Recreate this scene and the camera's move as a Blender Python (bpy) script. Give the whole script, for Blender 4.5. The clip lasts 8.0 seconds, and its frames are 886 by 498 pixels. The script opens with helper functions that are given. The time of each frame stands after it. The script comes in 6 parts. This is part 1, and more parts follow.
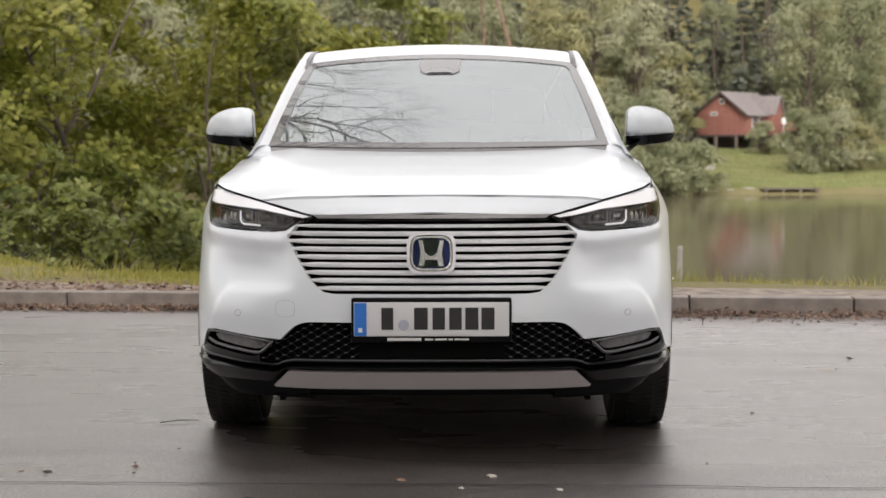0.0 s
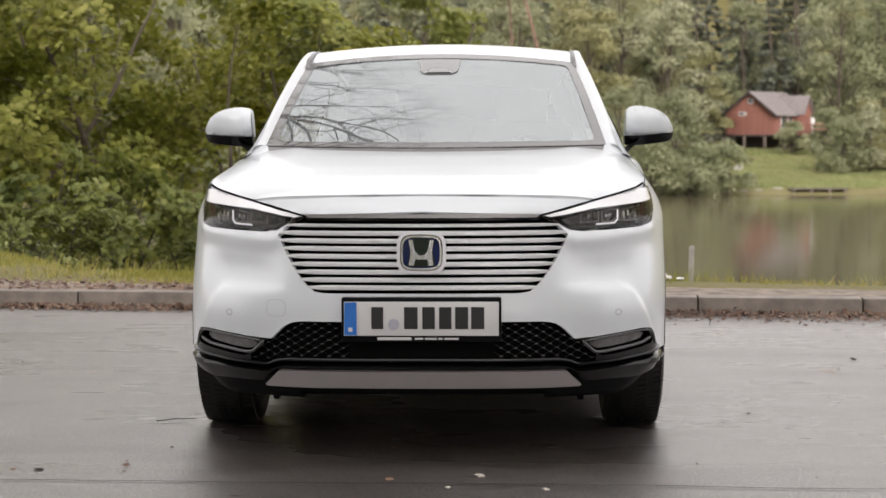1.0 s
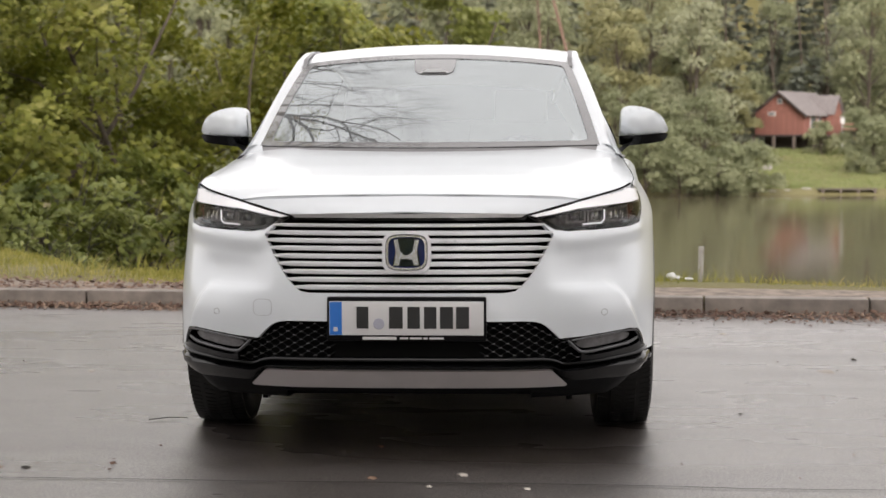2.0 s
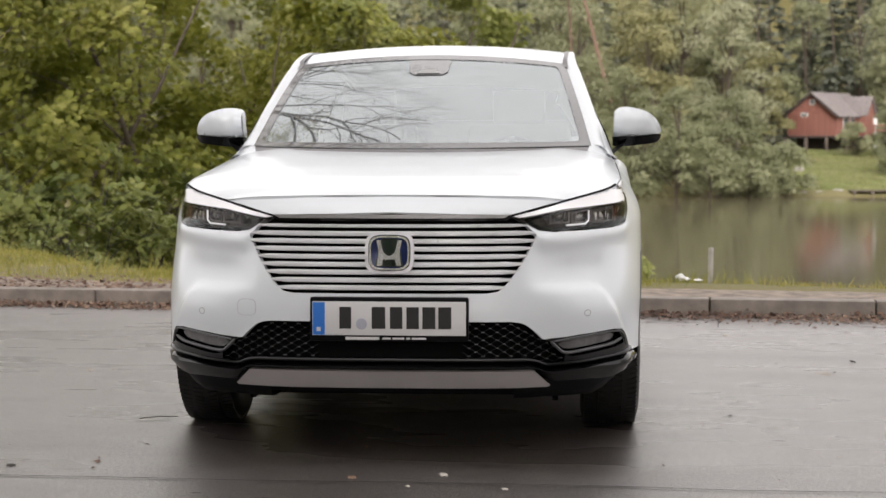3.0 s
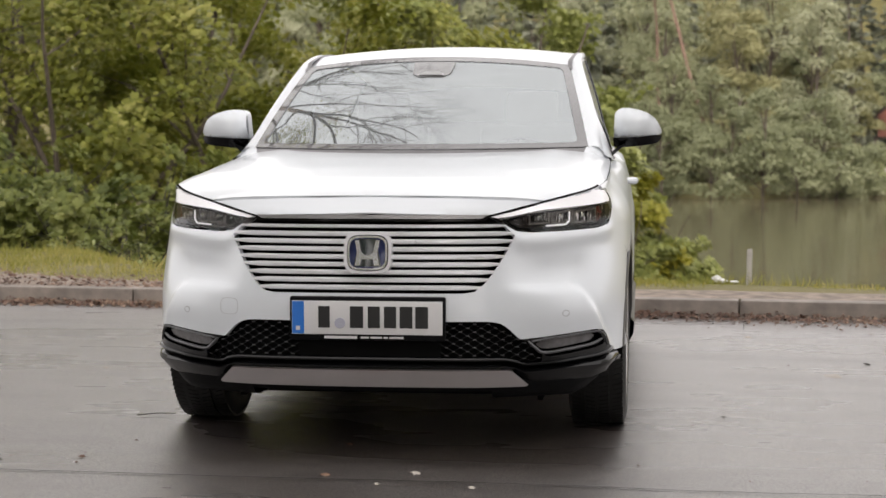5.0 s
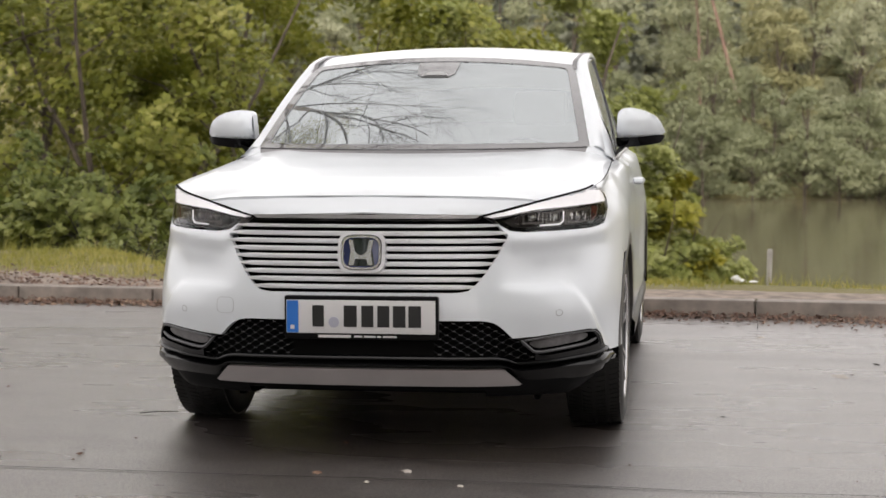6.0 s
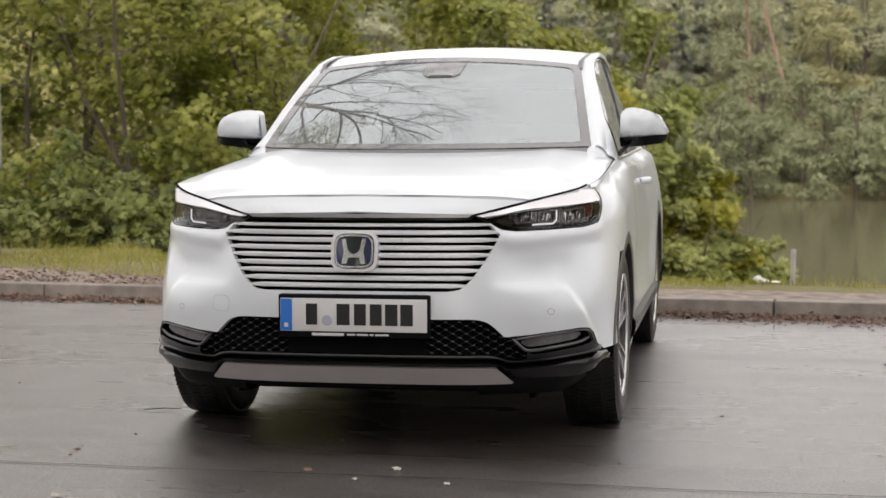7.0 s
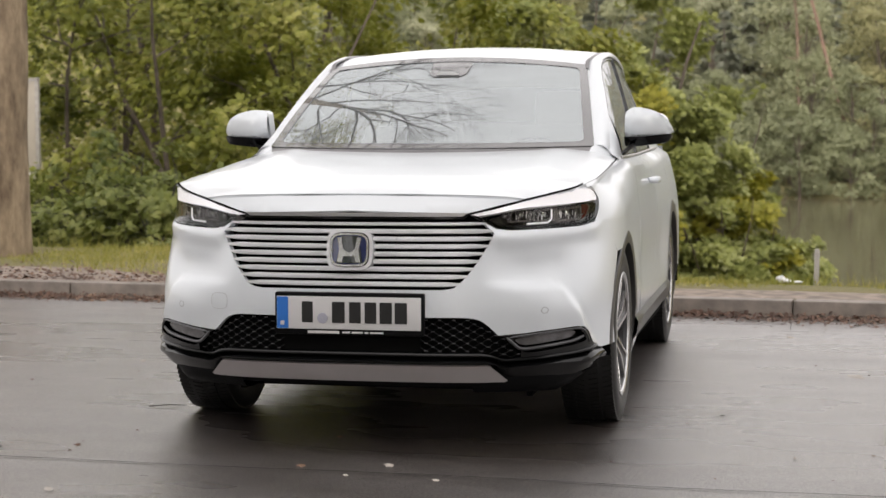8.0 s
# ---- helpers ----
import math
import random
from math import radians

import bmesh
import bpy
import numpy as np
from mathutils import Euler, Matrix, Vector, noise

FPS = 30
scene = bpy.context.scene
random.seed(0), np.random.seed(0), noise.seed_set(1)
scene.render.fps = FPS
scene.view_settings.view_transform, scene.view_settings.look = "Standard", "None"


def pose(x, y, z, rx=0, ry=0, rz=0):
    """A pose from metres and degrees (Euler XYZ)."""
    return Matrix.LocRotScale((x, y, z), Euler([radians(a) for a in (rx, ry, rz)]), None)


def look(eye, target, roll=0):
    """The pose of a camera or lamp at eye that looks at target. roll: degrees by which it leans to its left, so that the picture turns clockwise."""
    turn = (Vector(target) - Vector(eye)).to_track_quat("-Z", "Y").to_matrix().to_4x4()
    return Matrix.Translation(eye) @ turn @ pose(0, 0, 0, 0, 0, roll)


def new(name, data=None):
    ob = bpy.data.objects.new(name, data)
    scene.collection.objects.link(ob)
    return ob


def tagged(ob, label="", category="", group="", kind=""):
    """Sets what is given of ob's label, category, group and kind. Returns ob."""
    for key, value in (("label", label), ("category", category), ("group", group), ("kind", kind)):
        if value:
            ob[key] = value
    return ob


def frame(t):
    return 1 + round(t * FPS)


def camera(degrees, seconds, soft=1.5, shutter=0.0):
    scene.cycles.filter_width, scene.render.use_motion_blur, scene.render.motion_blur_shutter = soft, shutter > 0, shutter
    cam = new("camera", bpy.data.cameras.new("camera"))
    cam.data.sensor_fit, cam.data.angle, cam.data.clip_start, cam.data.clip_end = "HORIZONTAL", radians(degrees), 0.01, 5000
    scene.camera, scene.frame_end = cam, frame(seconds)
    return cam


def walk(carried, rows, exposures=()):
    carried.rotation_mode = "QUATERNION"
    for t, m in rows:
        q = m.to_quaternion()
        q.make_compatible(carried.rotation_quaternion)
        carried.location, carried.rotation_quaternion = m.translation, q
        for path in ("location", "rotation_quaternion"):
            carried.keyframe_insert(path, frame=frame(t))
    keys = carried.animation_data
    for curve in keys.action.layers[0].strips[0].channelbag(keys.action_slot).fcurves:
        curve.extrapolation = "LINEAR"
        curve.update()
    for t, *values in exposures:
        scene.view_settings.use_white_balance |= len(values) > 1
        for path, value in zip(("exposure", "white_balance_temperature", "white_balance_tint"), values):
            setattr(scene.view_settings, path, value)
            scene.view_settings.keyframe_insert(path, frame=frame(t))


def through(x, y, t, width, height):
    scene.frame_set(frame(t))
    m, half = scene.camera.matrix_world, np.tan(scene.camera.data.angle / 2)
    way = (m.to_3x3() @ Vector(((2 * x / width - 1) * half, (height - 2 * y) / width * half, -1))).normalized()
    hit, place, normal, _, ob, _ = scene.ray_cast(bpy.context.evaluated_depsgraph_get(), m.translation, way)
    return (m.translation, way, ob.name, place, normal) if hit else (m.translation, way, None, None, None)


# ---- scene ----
cam = camera(29.8, 8.0, soft=1.5)
cam.data.dof.use_dof, cam.data.dof.focus_distance, cam.data.dof.aperture_fstop = True, 6.4, 5.4
PATH = [
    (0, (0.155, -5.568, 1.095), (0.113, -3.572, 0.963), -0.2),
    (0.5, (0.222, -5.573, 1.095), (0.162, -3.578, 0.963), -0.2),
    (1, (0.287, -5.572, 1.094), (0.21, -3.577, 0.962), -0.2),
    (1.5, (0.361, -5.573, 1.094), (0.266, -3.58, 0.962), -0.2),
    (3, (0.608, -5.58, 1.094), (0.456, -3.59, 0.963), -0.1),
    (3.5, (0.704, -5.58, 1.093), (0.528, -3.592, 0.963), -0.1),
    (4, (0.797, -5.579, 1.092), (0.595, -3.593, 0.963), -0.1),
    (4.5, (0.899, -5.584, 1.093), (0.667, -3.601, 0.964), -0.1),
    (6, (1.167, -5.589, 1.092), (0.856, -3.617, 0.963), -0.2),
    (6.5, (1.261, -5.592, 1.091), (0.922, -3.626, 0.963), -0.2),
    (7, (1.373, -5.592, 1.091), (1.002, -3.631, 0.962), -0.2),
    (7.5, (1.476, -5.596, 1.089), (1.075, -3.641, 0.96), -0.2),
    (8, (1.568, -5.593, 1.089), (1.139, -3.644, 0.96), -0.2),
]
walk(cam, [(t, look(eye, target, roll)) for t, eye, target, roll in PATH], exposures=[(0, 0.58, 6700, 14), (8, 0.58, 6700, 14)])

# ---- overcast daylight ----
world = bpy.data.worlds.new("sky")
scene.world = world
world.use_nodes = True
wn = world.node_tree.nodes
wl = world.node_tree.links
sky = wn.new("ShaderNodeTexSky")
sky.sky_type, sky.sun_disc = "NISHITA", False
sky.sun_elevation, sky.sun_rotation = radians(27), radians(171)
sky.air_density, sky.dust_density = 1.0, 4.0
grey = wn.new("ShaderNodeHueSaturation")
grey.inputs["Saturation"].default_value = 0.12
wl.new(sky.outputs["Color"], grey.inputs["Color"])
clouds = wn.new("ShaderNodeMix")
clouds.data_type = "RGBA"
clouds.inputs["Factor"].default_value = 0.7
clouds.inputs["B"].default_value = (9.6, 9.6, 9.5, 1)
wl.new(grey.outputs["Color"], clouds.inputs["A"])
wl.new(clouds.outputs["Result"], wn["Background"].inputs["Color"])
wn["Background"].inputs["Strength"].default_value = 0.13

sun_data = bpy.data.lights.new("sun", "SUN")
sun_data.energy, sun_data.angle, sun_data.color = 1.5, radians(30), (1.0, 0.96, 0.92)
sun = new("sun", sun_data)
sun.matrix_world = look((3, -20, 10.3), (0, 0, 0))

# ---- materials ----
def node_mat(name):
    m = bpy.data.materials.new(name)
    m.use_nodes = True
    return m, m.node_tree.nodes, m.node_tree.links, m.node_tree.nodes["Principled BSDF"]


def ramp_node(n, stops):
    r = n.new("ShaderNodeValToRGB")
    while len(r.color_ramp.elements) < len(stops):
        r.color_ramp.elements.new(0.5)
    for e, (p, c) in zip(r.color_ramp.elements, stops):
        e.position, e.color = p, (*c, 1)
    return r


def noise_node(n, l, scale, detail=4, rough=0.55, coord="Object", stretch=None):
    tc = n.new("ShaderNodeTexCoord")
    t = n.new("ShaderNodeTexNoise")
    t.inputs["Scale"].default_value, t.inputs["Detail"].default_value = scale, detail
    t.inputs["Roughness"].default_value = rough
    src = tc.outputs[coord]
    if stretch:
        mp = n.new("ShaderNodeMapping")
        mp.inputs["Scale"].default_value = stretch
        l.new(src, mp.inputs["Vector"])
        src = mp.outputs["Vector"]
    l.new(src, t.inputs["Vector"])
    return t


def bump_node(n, l, height, strength, distance, chain=None):
    b = n.new("ShaderNodeBump")
    b.inputs["Strength"].default_value, b.inputs["Distance"].default_value = strength, distance
    l.new(height, b.inputs["Height"])
    if chain:
        l.new(chain, b.inputs["Normal"])
    return b


def plain(name, color, rough=0.5, metal=0.0, vary=0.12, scale=6.0, grain=0.0, grain_scale=300.0, coat=0.0):
    """A surface with two scales of variation in tone and gloss."""
    m, n, l, p = node_mat(name)
    t = noise_node(n, l, scale, 5)
    lo, hi = [tuple(max(0, c * (1 + s * vary)) for c in color) for s in (-1, 1)]
    r = ramp_node(n, [(0.3, lo), (0.7, hi)])
    l.new(t.outputs["Fac"], r.inputs["Fac"])
    l.new(r.outputs["Color"], p.inputs["Base Color"])
    f = noise_node(n, l, scale * 9, 3)
    mr = n.new("ShaderNodeMapRange")
    mr.inputs["To Min"].default_value, mr.inputs["To Max"].default_value = rough * 0.8, min(1, rough * 1.2)
    l.new(f.outputs["Fac"], mr.inputs["Value"])
    l.new(mr.outputs["Result"], p.inputs["Roughness"])
    p.inputs["Metallic"].default_value = metal
    p.inputs["Coat Weight"].default_value = coat
    p.inputs["Coat Roughness"].default_value = 0.03
    if grain:
        g = noise_node(n, l, grain_scale, 3)
        l.new(bump_node(n, l, g.outputs["Fac"], grain, 0.002).outputs["Normal"], p.inputs["Normal"])
    return m


def leaf_mat(name, dark, mid, light, through=0.3, plants=0.0, speck=0.6):
    """Leaves: a tone of its own for each leaf, some light coming through."""
    m, n, l, p = node_mat(name)
    g = n.new("ShaderNodeNewGeometry")
    r = ramp_node(n, [(0.0, dark), (0.55, mid), (1.0, light)])
    t = noise_node(n, l, 0.5, 3)
    mx = n.new("ShaderNodeMath")
    mx.operation = "MULTIPLY_ADD"
    mx.inputs[1].default_value = speck
    l.new(g.outputs["Random Per Island"], mx.inputs[0])
    sc = n.new("ShaderNodeMath")
    sc.operation = "MULTIPLY_ADD"
    sc.inputs[1].default_value, sc.inputs[2].default_value = 1.6, -0.3 - speck / 2
    l.new(t.outputs["Fac"], sc.inputs[0])
    # each plant leans to its own tone
    oi = n.new("ShaderNodeObjectInfo")
    own = n.new("ShaderNodeMath")
    own.operation = "MULTIPLY_ADD"
    own.inputs[1].default_value = plants
    l.new(oi.outputs["Random"], own.inputs[0])
    off = n.new("ShaderNodeMath")
    off.operation = "SUBTRACT"
    off.inputs[1].default_value = plants / 2
    l.new(sc.outputs[0], off.inputs[0])
    l.new(off.outputs[0], own.inputs[2])
    l.new(own.outputs[0], mx.inputs[2])
    l.new(mx.outputs[0], r.inputs["Fac"])
    l.new(r.outputs["Color"], p.inputs["Base Color"])
    p.inputs["Roughness"].default_value = 0.5
    p.inputs["Specular IOR Level"].default_value = 0.35
    tr = n.new("ShaderNodeBsdfTranslucent")
    l.new(r.outputs["Color"], tr.inputs["Color"])
    ms = n.new("ShaderNodeMixShader")
    ms.inputs[0].default_value = through
    l.new(p.outputs[0], ms.inputs[1])
    l.new(tr.outputs[0], ms.inputs[2])
    l.new(ms.outputs[0], n["Material Output"].inputs["Surface"])
    return m


def wet_asphalt():
    """Worn asphalt under a broken film of water: stones show through where the film is thin."""
    m, n, l, p = node_mat("wet_asphalt")
    big = noise_node(n, l, 0.35, 5, 0.6, stretch=(1, 1.6, 1))
    fine = noise_node(n, l, 260, 2, 0.7)
    tc = n.new("ShaderNodeTexCoord")
    stones = n.new("ShaderNodeTexVoronoi")
    stones.inputs["Scale"].default_value = 230
    l.new(tc.outputs["Object"], stones.inputs["Vector"])
    base = ramp_node(n, [(0.0, (0.003, 0.0027, 0.0025)), (0.6, (0.024, 0.0195, 0.0175)), (0.9, (0.085, 0.07, 0.062)), (1.0, (0.22, 0.19, 0.17))])
    tone = n.new("ShaderNodeSeparateColor")
    l.new(stones.outputs["Color"], tone.inputs["Color"])
    l.new(tone.outputs["Red"], base.inputs["Fac"])
    l.new(base.outputs["Color"], p.inputs["Base Color"])
    streak = noise_node(n, l, 1.1, 3, 0.5, stretch=(0.5, 1.8, 1))
    wet = n.new("ShaderNodeMath")
    wet.operation = "MULTIPLY_ADD"
    wet.inputs[1].default_value = 0.5
    l.new(streak.outputs["Fac"], wet.inputs[0])
    half = n.new("ShaderNodeMath")
    half.operation = "MULTIPLY"
    half.inputs[1].default_value = 0.5
    l.new(big.outputs["Fac"], half.inputs[0])
    l.new(half.outputs[0], wet.inputs[2])

    def spread(lo, hi):
        r = n.new("ShaderNodeMapRange")
        r.inputs["From Min"].default_value, r.inputs["From Max"].default_value = 0.36, 0.64
        r.inputs["To Min"].default_value, r.inputs["To Max"].default_value = lo, hi
        l.new(wet.outputs[0], r.inputs["Value"])
        return r.outputs["Result"]

    l.new(spread(0.34, 0.54), p.inputs["Roughness"])
    p.inputs["Specular Tint"].default_value = (1.0, 0.94, 0.91, 1)
    p.inputs["Coat IOR"].default_value = 1.95
    p.inputs["Coat Tint"].default_value = (1.0, 0.97, 0.95, 1)
    l.new(spread(0.17, 0.45), p.inputs["Coat Roughness"])
    # the film breaks over the coarser stones
    grit = noise_node(n, l, 105, 3, 0.75)
    film = n.new("ShaderNodeMapRange")
    film.inputs["From Min"].default_value, film.inputs["From Max"].default_value = 0.40, 0.58
    film.inputs["To Min"].default_value, film.inputs["To Max"].default_value = 1.0, 0.60
    l.new(grit.outputs["Fac"], film.inputs["Value"])
    l.new(film.outputs["Result"], p.inputs["Coat Weight"])
    gloss = n.new("ShaderNodeMapRange")
    gloss.inputs["From Min"].default_value, gloss.inputs["From Max"].default_value = 0.40, 0.60
    gloss.inputs["To Min"].default_value, gloss.inputs["To Max"].default_value = 1.0, 0.35
    l.new(grit.outputs["Fac"], gloss.inputs["Value"])
    l.new(gloss.outputs["Result"], p.inputs["Specular IOR Level"])
    b1 = bump_node(n, l, stones.outputs["Distance"], 0.4, 0.002)
    b2 = bump_node(n, l, fine.outputs["Fac"], 0.3, 0.002, b1.outputs["Normal"])
    mid = noise_node(n, l, 2.2, 4)
    b3 = bump_node(n, l, mid.outputs["Fac"], 0.08, 0.02, b2.outputs["Normal"])
    b4 = bump_node(n, l, grit.outputs["Fac"], 0.5, 0.004, b3.outputs["Normal"])
    l.new(b4.outputs["Normal"], p.inputs["Normal"])
    c1 = bump_node(n, l, grit.outputs["Fac"], 0.55, 0.0045)
    c2 = bump_node(n, l, mid.outputs["Fac"], 0.10, 0.02, c1.outputs["Normal"])
    l.new(c2.outputs["Normal"], p.inputs["Coat Normal"])
    return m


def ground_mat():
    """Grass and bare earth, the earth along the kerb and under the trees."""
    m, n, l, p = node_mat("grassy_earth")
    a = noise_node(n, l, 0.6, 6, 0.65)
    b = noise_node(n, l, 30, 4, 0.7)
    g = ramp_node(n, [(0.25, (0.085, 0.078, 0.025)), (0.5, (0.165, 0.145, 0.052)), (0.75, (0.225, 0.18, 0.09))])
    mixf = n.new("ShaderNodeMath")
    mixf.operation = "MULTIPLY_ADD"
    mixf.inputs[1].default_value = 0.5
    l.new(b.outputs["Fac"], mixf.inputs[0])
    half = n.new("ShaderNodeMath")
    half.operation = "MULTIPLY"
    half.inputs[1].default_value = 0.5
    l.new(a.outputs["Fac"], half.inputs[0])
    l.new(half.outputs[0], mixf.inputs[2])
    l.new(mixf.outputs[0], g.inputs["Fac"])
    l.new(g.outputs["Color"], p.inputs["Base Color"])
    p.inputs["Roughness"].default_value = 0.9
    l.new(bump_node(n, l, b.outputs["Fac"], 0.6, 0.05).outputs["Normal"], p.inputs["Normal"])
    return m


def water_mat():
    m, n, l, p = node_mat("lake_water")
    p.inputs["Base Color"].default_value = (0.105, 0.090, 0.055, 1)
    p.inputs["Roughness"].default_value = 0.09
    p.inputs["IOR"].default_value = 1.33
    t = noise_node(n, l, 0.5, 4, 0.5, stretch=(1, 0.35, 1))
    l.new(bump_node(n, l, t.outputs["Fac"], 0.06, 0.05).outputs["Normal"], p.inputs["Normal"])
    return m


def glass_mat(name, tint, rough=0.0, ior=1.5, gloss=(1, 1, 1), film=0.0):
    """A pane: clear through, mirror-like by its angle."""
    m, n, l, p = node_mat(name)
    n.remove(p)
    tr = n.new("ShaderNodeBsdfTransparent")
    tr.inputs["Color"].default_value = (*tint, 1)
    gl = n.new("ShaderNodeBsdfGlossy")
    gl.inputs["Color"].default_value = (*gloss, 1)
    gl.inputs["Roughness"].default_value = rough
    fr = n.new("ShaderNodeFresnel")
    fr.inputs["IOR"].default_value = ior
    ms = n.new("ShaderNodeMixShader")
    l.new(fr.outputs[0], ms.inputs[0])
    l.new(tr.outputs[0], ms.inputs[1])
    l.new(gl.outputs[0], ms.inputs[2])
    if film:
        # a pale diffuse film added to brighten the pane, standing in for sheen
        df = n.new("ShaderNodeBsdfDiffuse")
        df.inputs["Color"].default_value = (0.80, 0.84, 0.86, 1)
        t = noise_node(n, l, 3.0, 4)
        mr = n.new("ShaderNodeMapRange")
        mr.inputs["To Min"].default_value, mr.inputs["To Max"].default_value = film * 0.7, film * 1.3
        l.new(t.outputs["Fac"], mr.inputs["Value"])
        m2 = n.new("ShaderNodeMixShader")
        l.new(mr.outputs["Result"], m2.inputs[0])
        l.new(ms.outputs[0], m2.inputs[1])
        l.new(df.outputs[0], m2.inputs[2])
        ms = m2
    l.new(ms.outputs[0], n["Material Output"].inputs["Surface"])
    return m


def bark_mat(name, dark, light, scale=9):
    m, n, l, p = node_mat(name)
    t = noise_node(n, l, scale, 6, 0.65, stretch=(1, 1, 0.35))
    r = ramp_node(n, [(0.32, dark), (0.5, tuple((a + b) / 2 for a, b in zip(dark, light))), (0.68, light)])
    l.new(t.outputs["Fac"], r.inputs["Fac"])
    l.new(r.outputs["Color"], p.inputs["Base Color"])
    p.inputs["Roughness"].default_value = 0.85
    f = noise_node(n, l, scale * 6, 4, 0.6, stretch=(1, 1, 0.3))
    l.new(bump_node(n, l, f.outputs["Fac"], 0.7, 0.02).outputs["Normal"], p.inputs["Normal"])
    return m


def pearl_paint():
    """White pearl paint under a wet clear coat, with water beads."""
    m, n, l, p = node_mat("white_pearl_paint")
    t = noise_node(n, l, 1.5, 3)
    r = ramp_node(n, [(0.3, (0.675, 0.705, 0.735)), (0.7, (0.705, 0.735, 0.765))])
    l.new(t.outputs["Fac"], r.inputs["Fac"])
    l.new(r.outputs["Color"], p.inputs["Base Color"])
    p.inputs["Roughness"].default_value = 0.32
    p.inputs["Metallic"].default_value = 0.09
    p.inputs["Specular IOR Level"].default_value = 0.3
    p.inputs["Coat Weight"].default_value = 0.6
    p.inputs["Coat Roughness"].default_value = 0.04
    flake = noise_node(n, l, 900, 2)
    l.new(bump_node(n, l, flake.outputs["Fac"], 0.05, 0.001).outputs["Normal"], p.inputs["Normal"])
    beads = noise_node(n, l, 160, 2, 0.4)
    cut = ramp_node(n, [(0.60, (0, 0, 0)), (0.68, (1, 1, 1))])
    l.new(beads.outputs["Fac"], cut.inputs["Fac"])
    l.new(bump_node(n, l, cut.outputs["Color"], 0.12, 0.001).outputs["Normal"], p.inputs["Coat Normal"])
    return m


PAINT = pearl_paint()
GLOSS_BLACK = plain("gloss_black_trim", (0.003, 0.003, 0.0035), 0.14, coat=0.13)
MATT_BLACK = plain("matt_black_plastic", (0.006, 0.006, 0.0065), 0.5, grain=0.2)
CLADDING = plain("grey_black_cladding", (0.055, 0.052, 0.050), 0.38, grain=0.15)
RUBBER = plain("tyre_rubber", (0.007, 0.0067, 0.0066), 0.48, grain=0.3, grain_scale=150)
SATIN = plain("satin_silver_trim", (0.42, 0.41, 0.42), 0.38, 0.7, 0.05)
SKID = plain("skid_plate_silver", (0.46, 0.43, 0.43), 0.36, 0.6, 0.06)
CHROME = plain("chrome", (0.75, 0.75, 0.76), 0.1, 1.0, 0.03)
SLAT = plain("grille_slat_satin", (0.76, 0.76, 0.785), 0.3, 0.2, 0.03, coat=0.6)
LAMP_DARK = plain("lamp_dark_inner", (0.055, 0.049, 0.045), 0.22, 0.6, 0.6, 45)
LAMP_CHROME = plain("lamp_reflector", (0.7, 0.68, 0.66), 0.16, 1.0, 0.2, 40)
LAMP_WHITE = plain("lamp_white_guide", (0.86, 0.86, 0.88), 0.3, 0.0, 0.03, coat=0.8)
# weak emission added so the guide looks whiter than it reflects
LAMP_WHITE.node_tree.nodes["Principled BSDF"].inputs["Emission Color"].default_value = (1, 0.985, 1.0, 1)
LAMP_WHITE.node_tree.nodes["Principled BSDF"].inputs["Emission Strength"].default_value = 0.28
AMBER = plain("amber_lens", (0.10, 0.022, 0.016), 0.2)
EMBLEM_BLUE = plain("emblem_blue", (0.012, 0.022, 0.10), 0.15, 0.3, coat=1)
EMBLEM_DARK = plain("emblem_dark", (0.012, 0.02, 0.02), 0.12, 0.2, coat=1)
PLATE_WHITE = plain("plate_white", (0.64, 0.63, 0.63), 0.35, 0, 0.03)
PLATE_BLUE = plain("plate_blue", (0.02, 0.16, 0.55), 0.35, 0, 0.05)
INK = plain("plate_ink", (0.012, 0.012, 0.012), 0.4)
RIM_METAL = plain("machined_rim", (0.52, 0.515, 0.515), 0.25, 0.9, 0.05)
RIM_DARK = plain("dark_rim_paint", (0.02, 0.02, 0.022), 0.3, 0.3)
MESH_BLACK = plain("mesh_black", (0.006, 0.006, 0.0065), 0.3)
LAMP_CELL = plain("lamp_cell_grey", (0.13, 0.117, 0.108), 0.25, 0.4, 0.5, 60)
SENSOR = plain("sensor_ring_grey", (0.30, 0.30, 0.31), 0.5)
SEAM = plain("paint_seam_grey", (0.50, 0.51, 0.53), 0.6)
# near-black base: the dark depth of gaps, recesses and underside is coloured in
GAP = plain("gap_and_recess_black", (0.004, 0.004, 0.004), 0.9)
BADGE = plain("badge_silver", (0.62, 0.62, 0.63), 0.2, 0.8, 0.03, coat=0.4)
FOG_RIM = plain("fog_rim_satin", (0.10, 0.10, 0.104), 0.3, 0.5)
LIP_BLACK = plain("lip_gloss_black", (0.004, 0.004, 0.0045), 0.2, coat=0.14)
LIP_BLACK.node_tree.nodes["Principled BSDF"].inputs["Specular IOR Level"].default_value = 0.3
SCREEN_EDGE = plain("screen_edge_band", (0.06, 0.057, 0.06), 0.25, coat=1.0)
SCREEN_EDGE.node_tree.nodes["Principled BSDF"].inputs["Coat IOR"].default_value = 2.0
JOINT = plain("roof_joint_grey", (0.22, 0.215, 0.22), 0.5)
GLOSS_BLACK.node_tree.nodes["Principled BSDF"].inputs["Specular IOR Level"].default_value = 0.16
MESH_BLACK.node_tree.nodes["Principled BSDF"].inputs["Specular IOR Level"].default_value = 0.08
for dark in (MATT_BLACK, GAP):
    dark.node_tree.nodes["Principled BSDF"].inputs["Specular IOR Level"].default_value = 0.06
SEAT = plain("seat_fabric", (0.20, 0.20, 0.205), 0.85, grain=0.4)
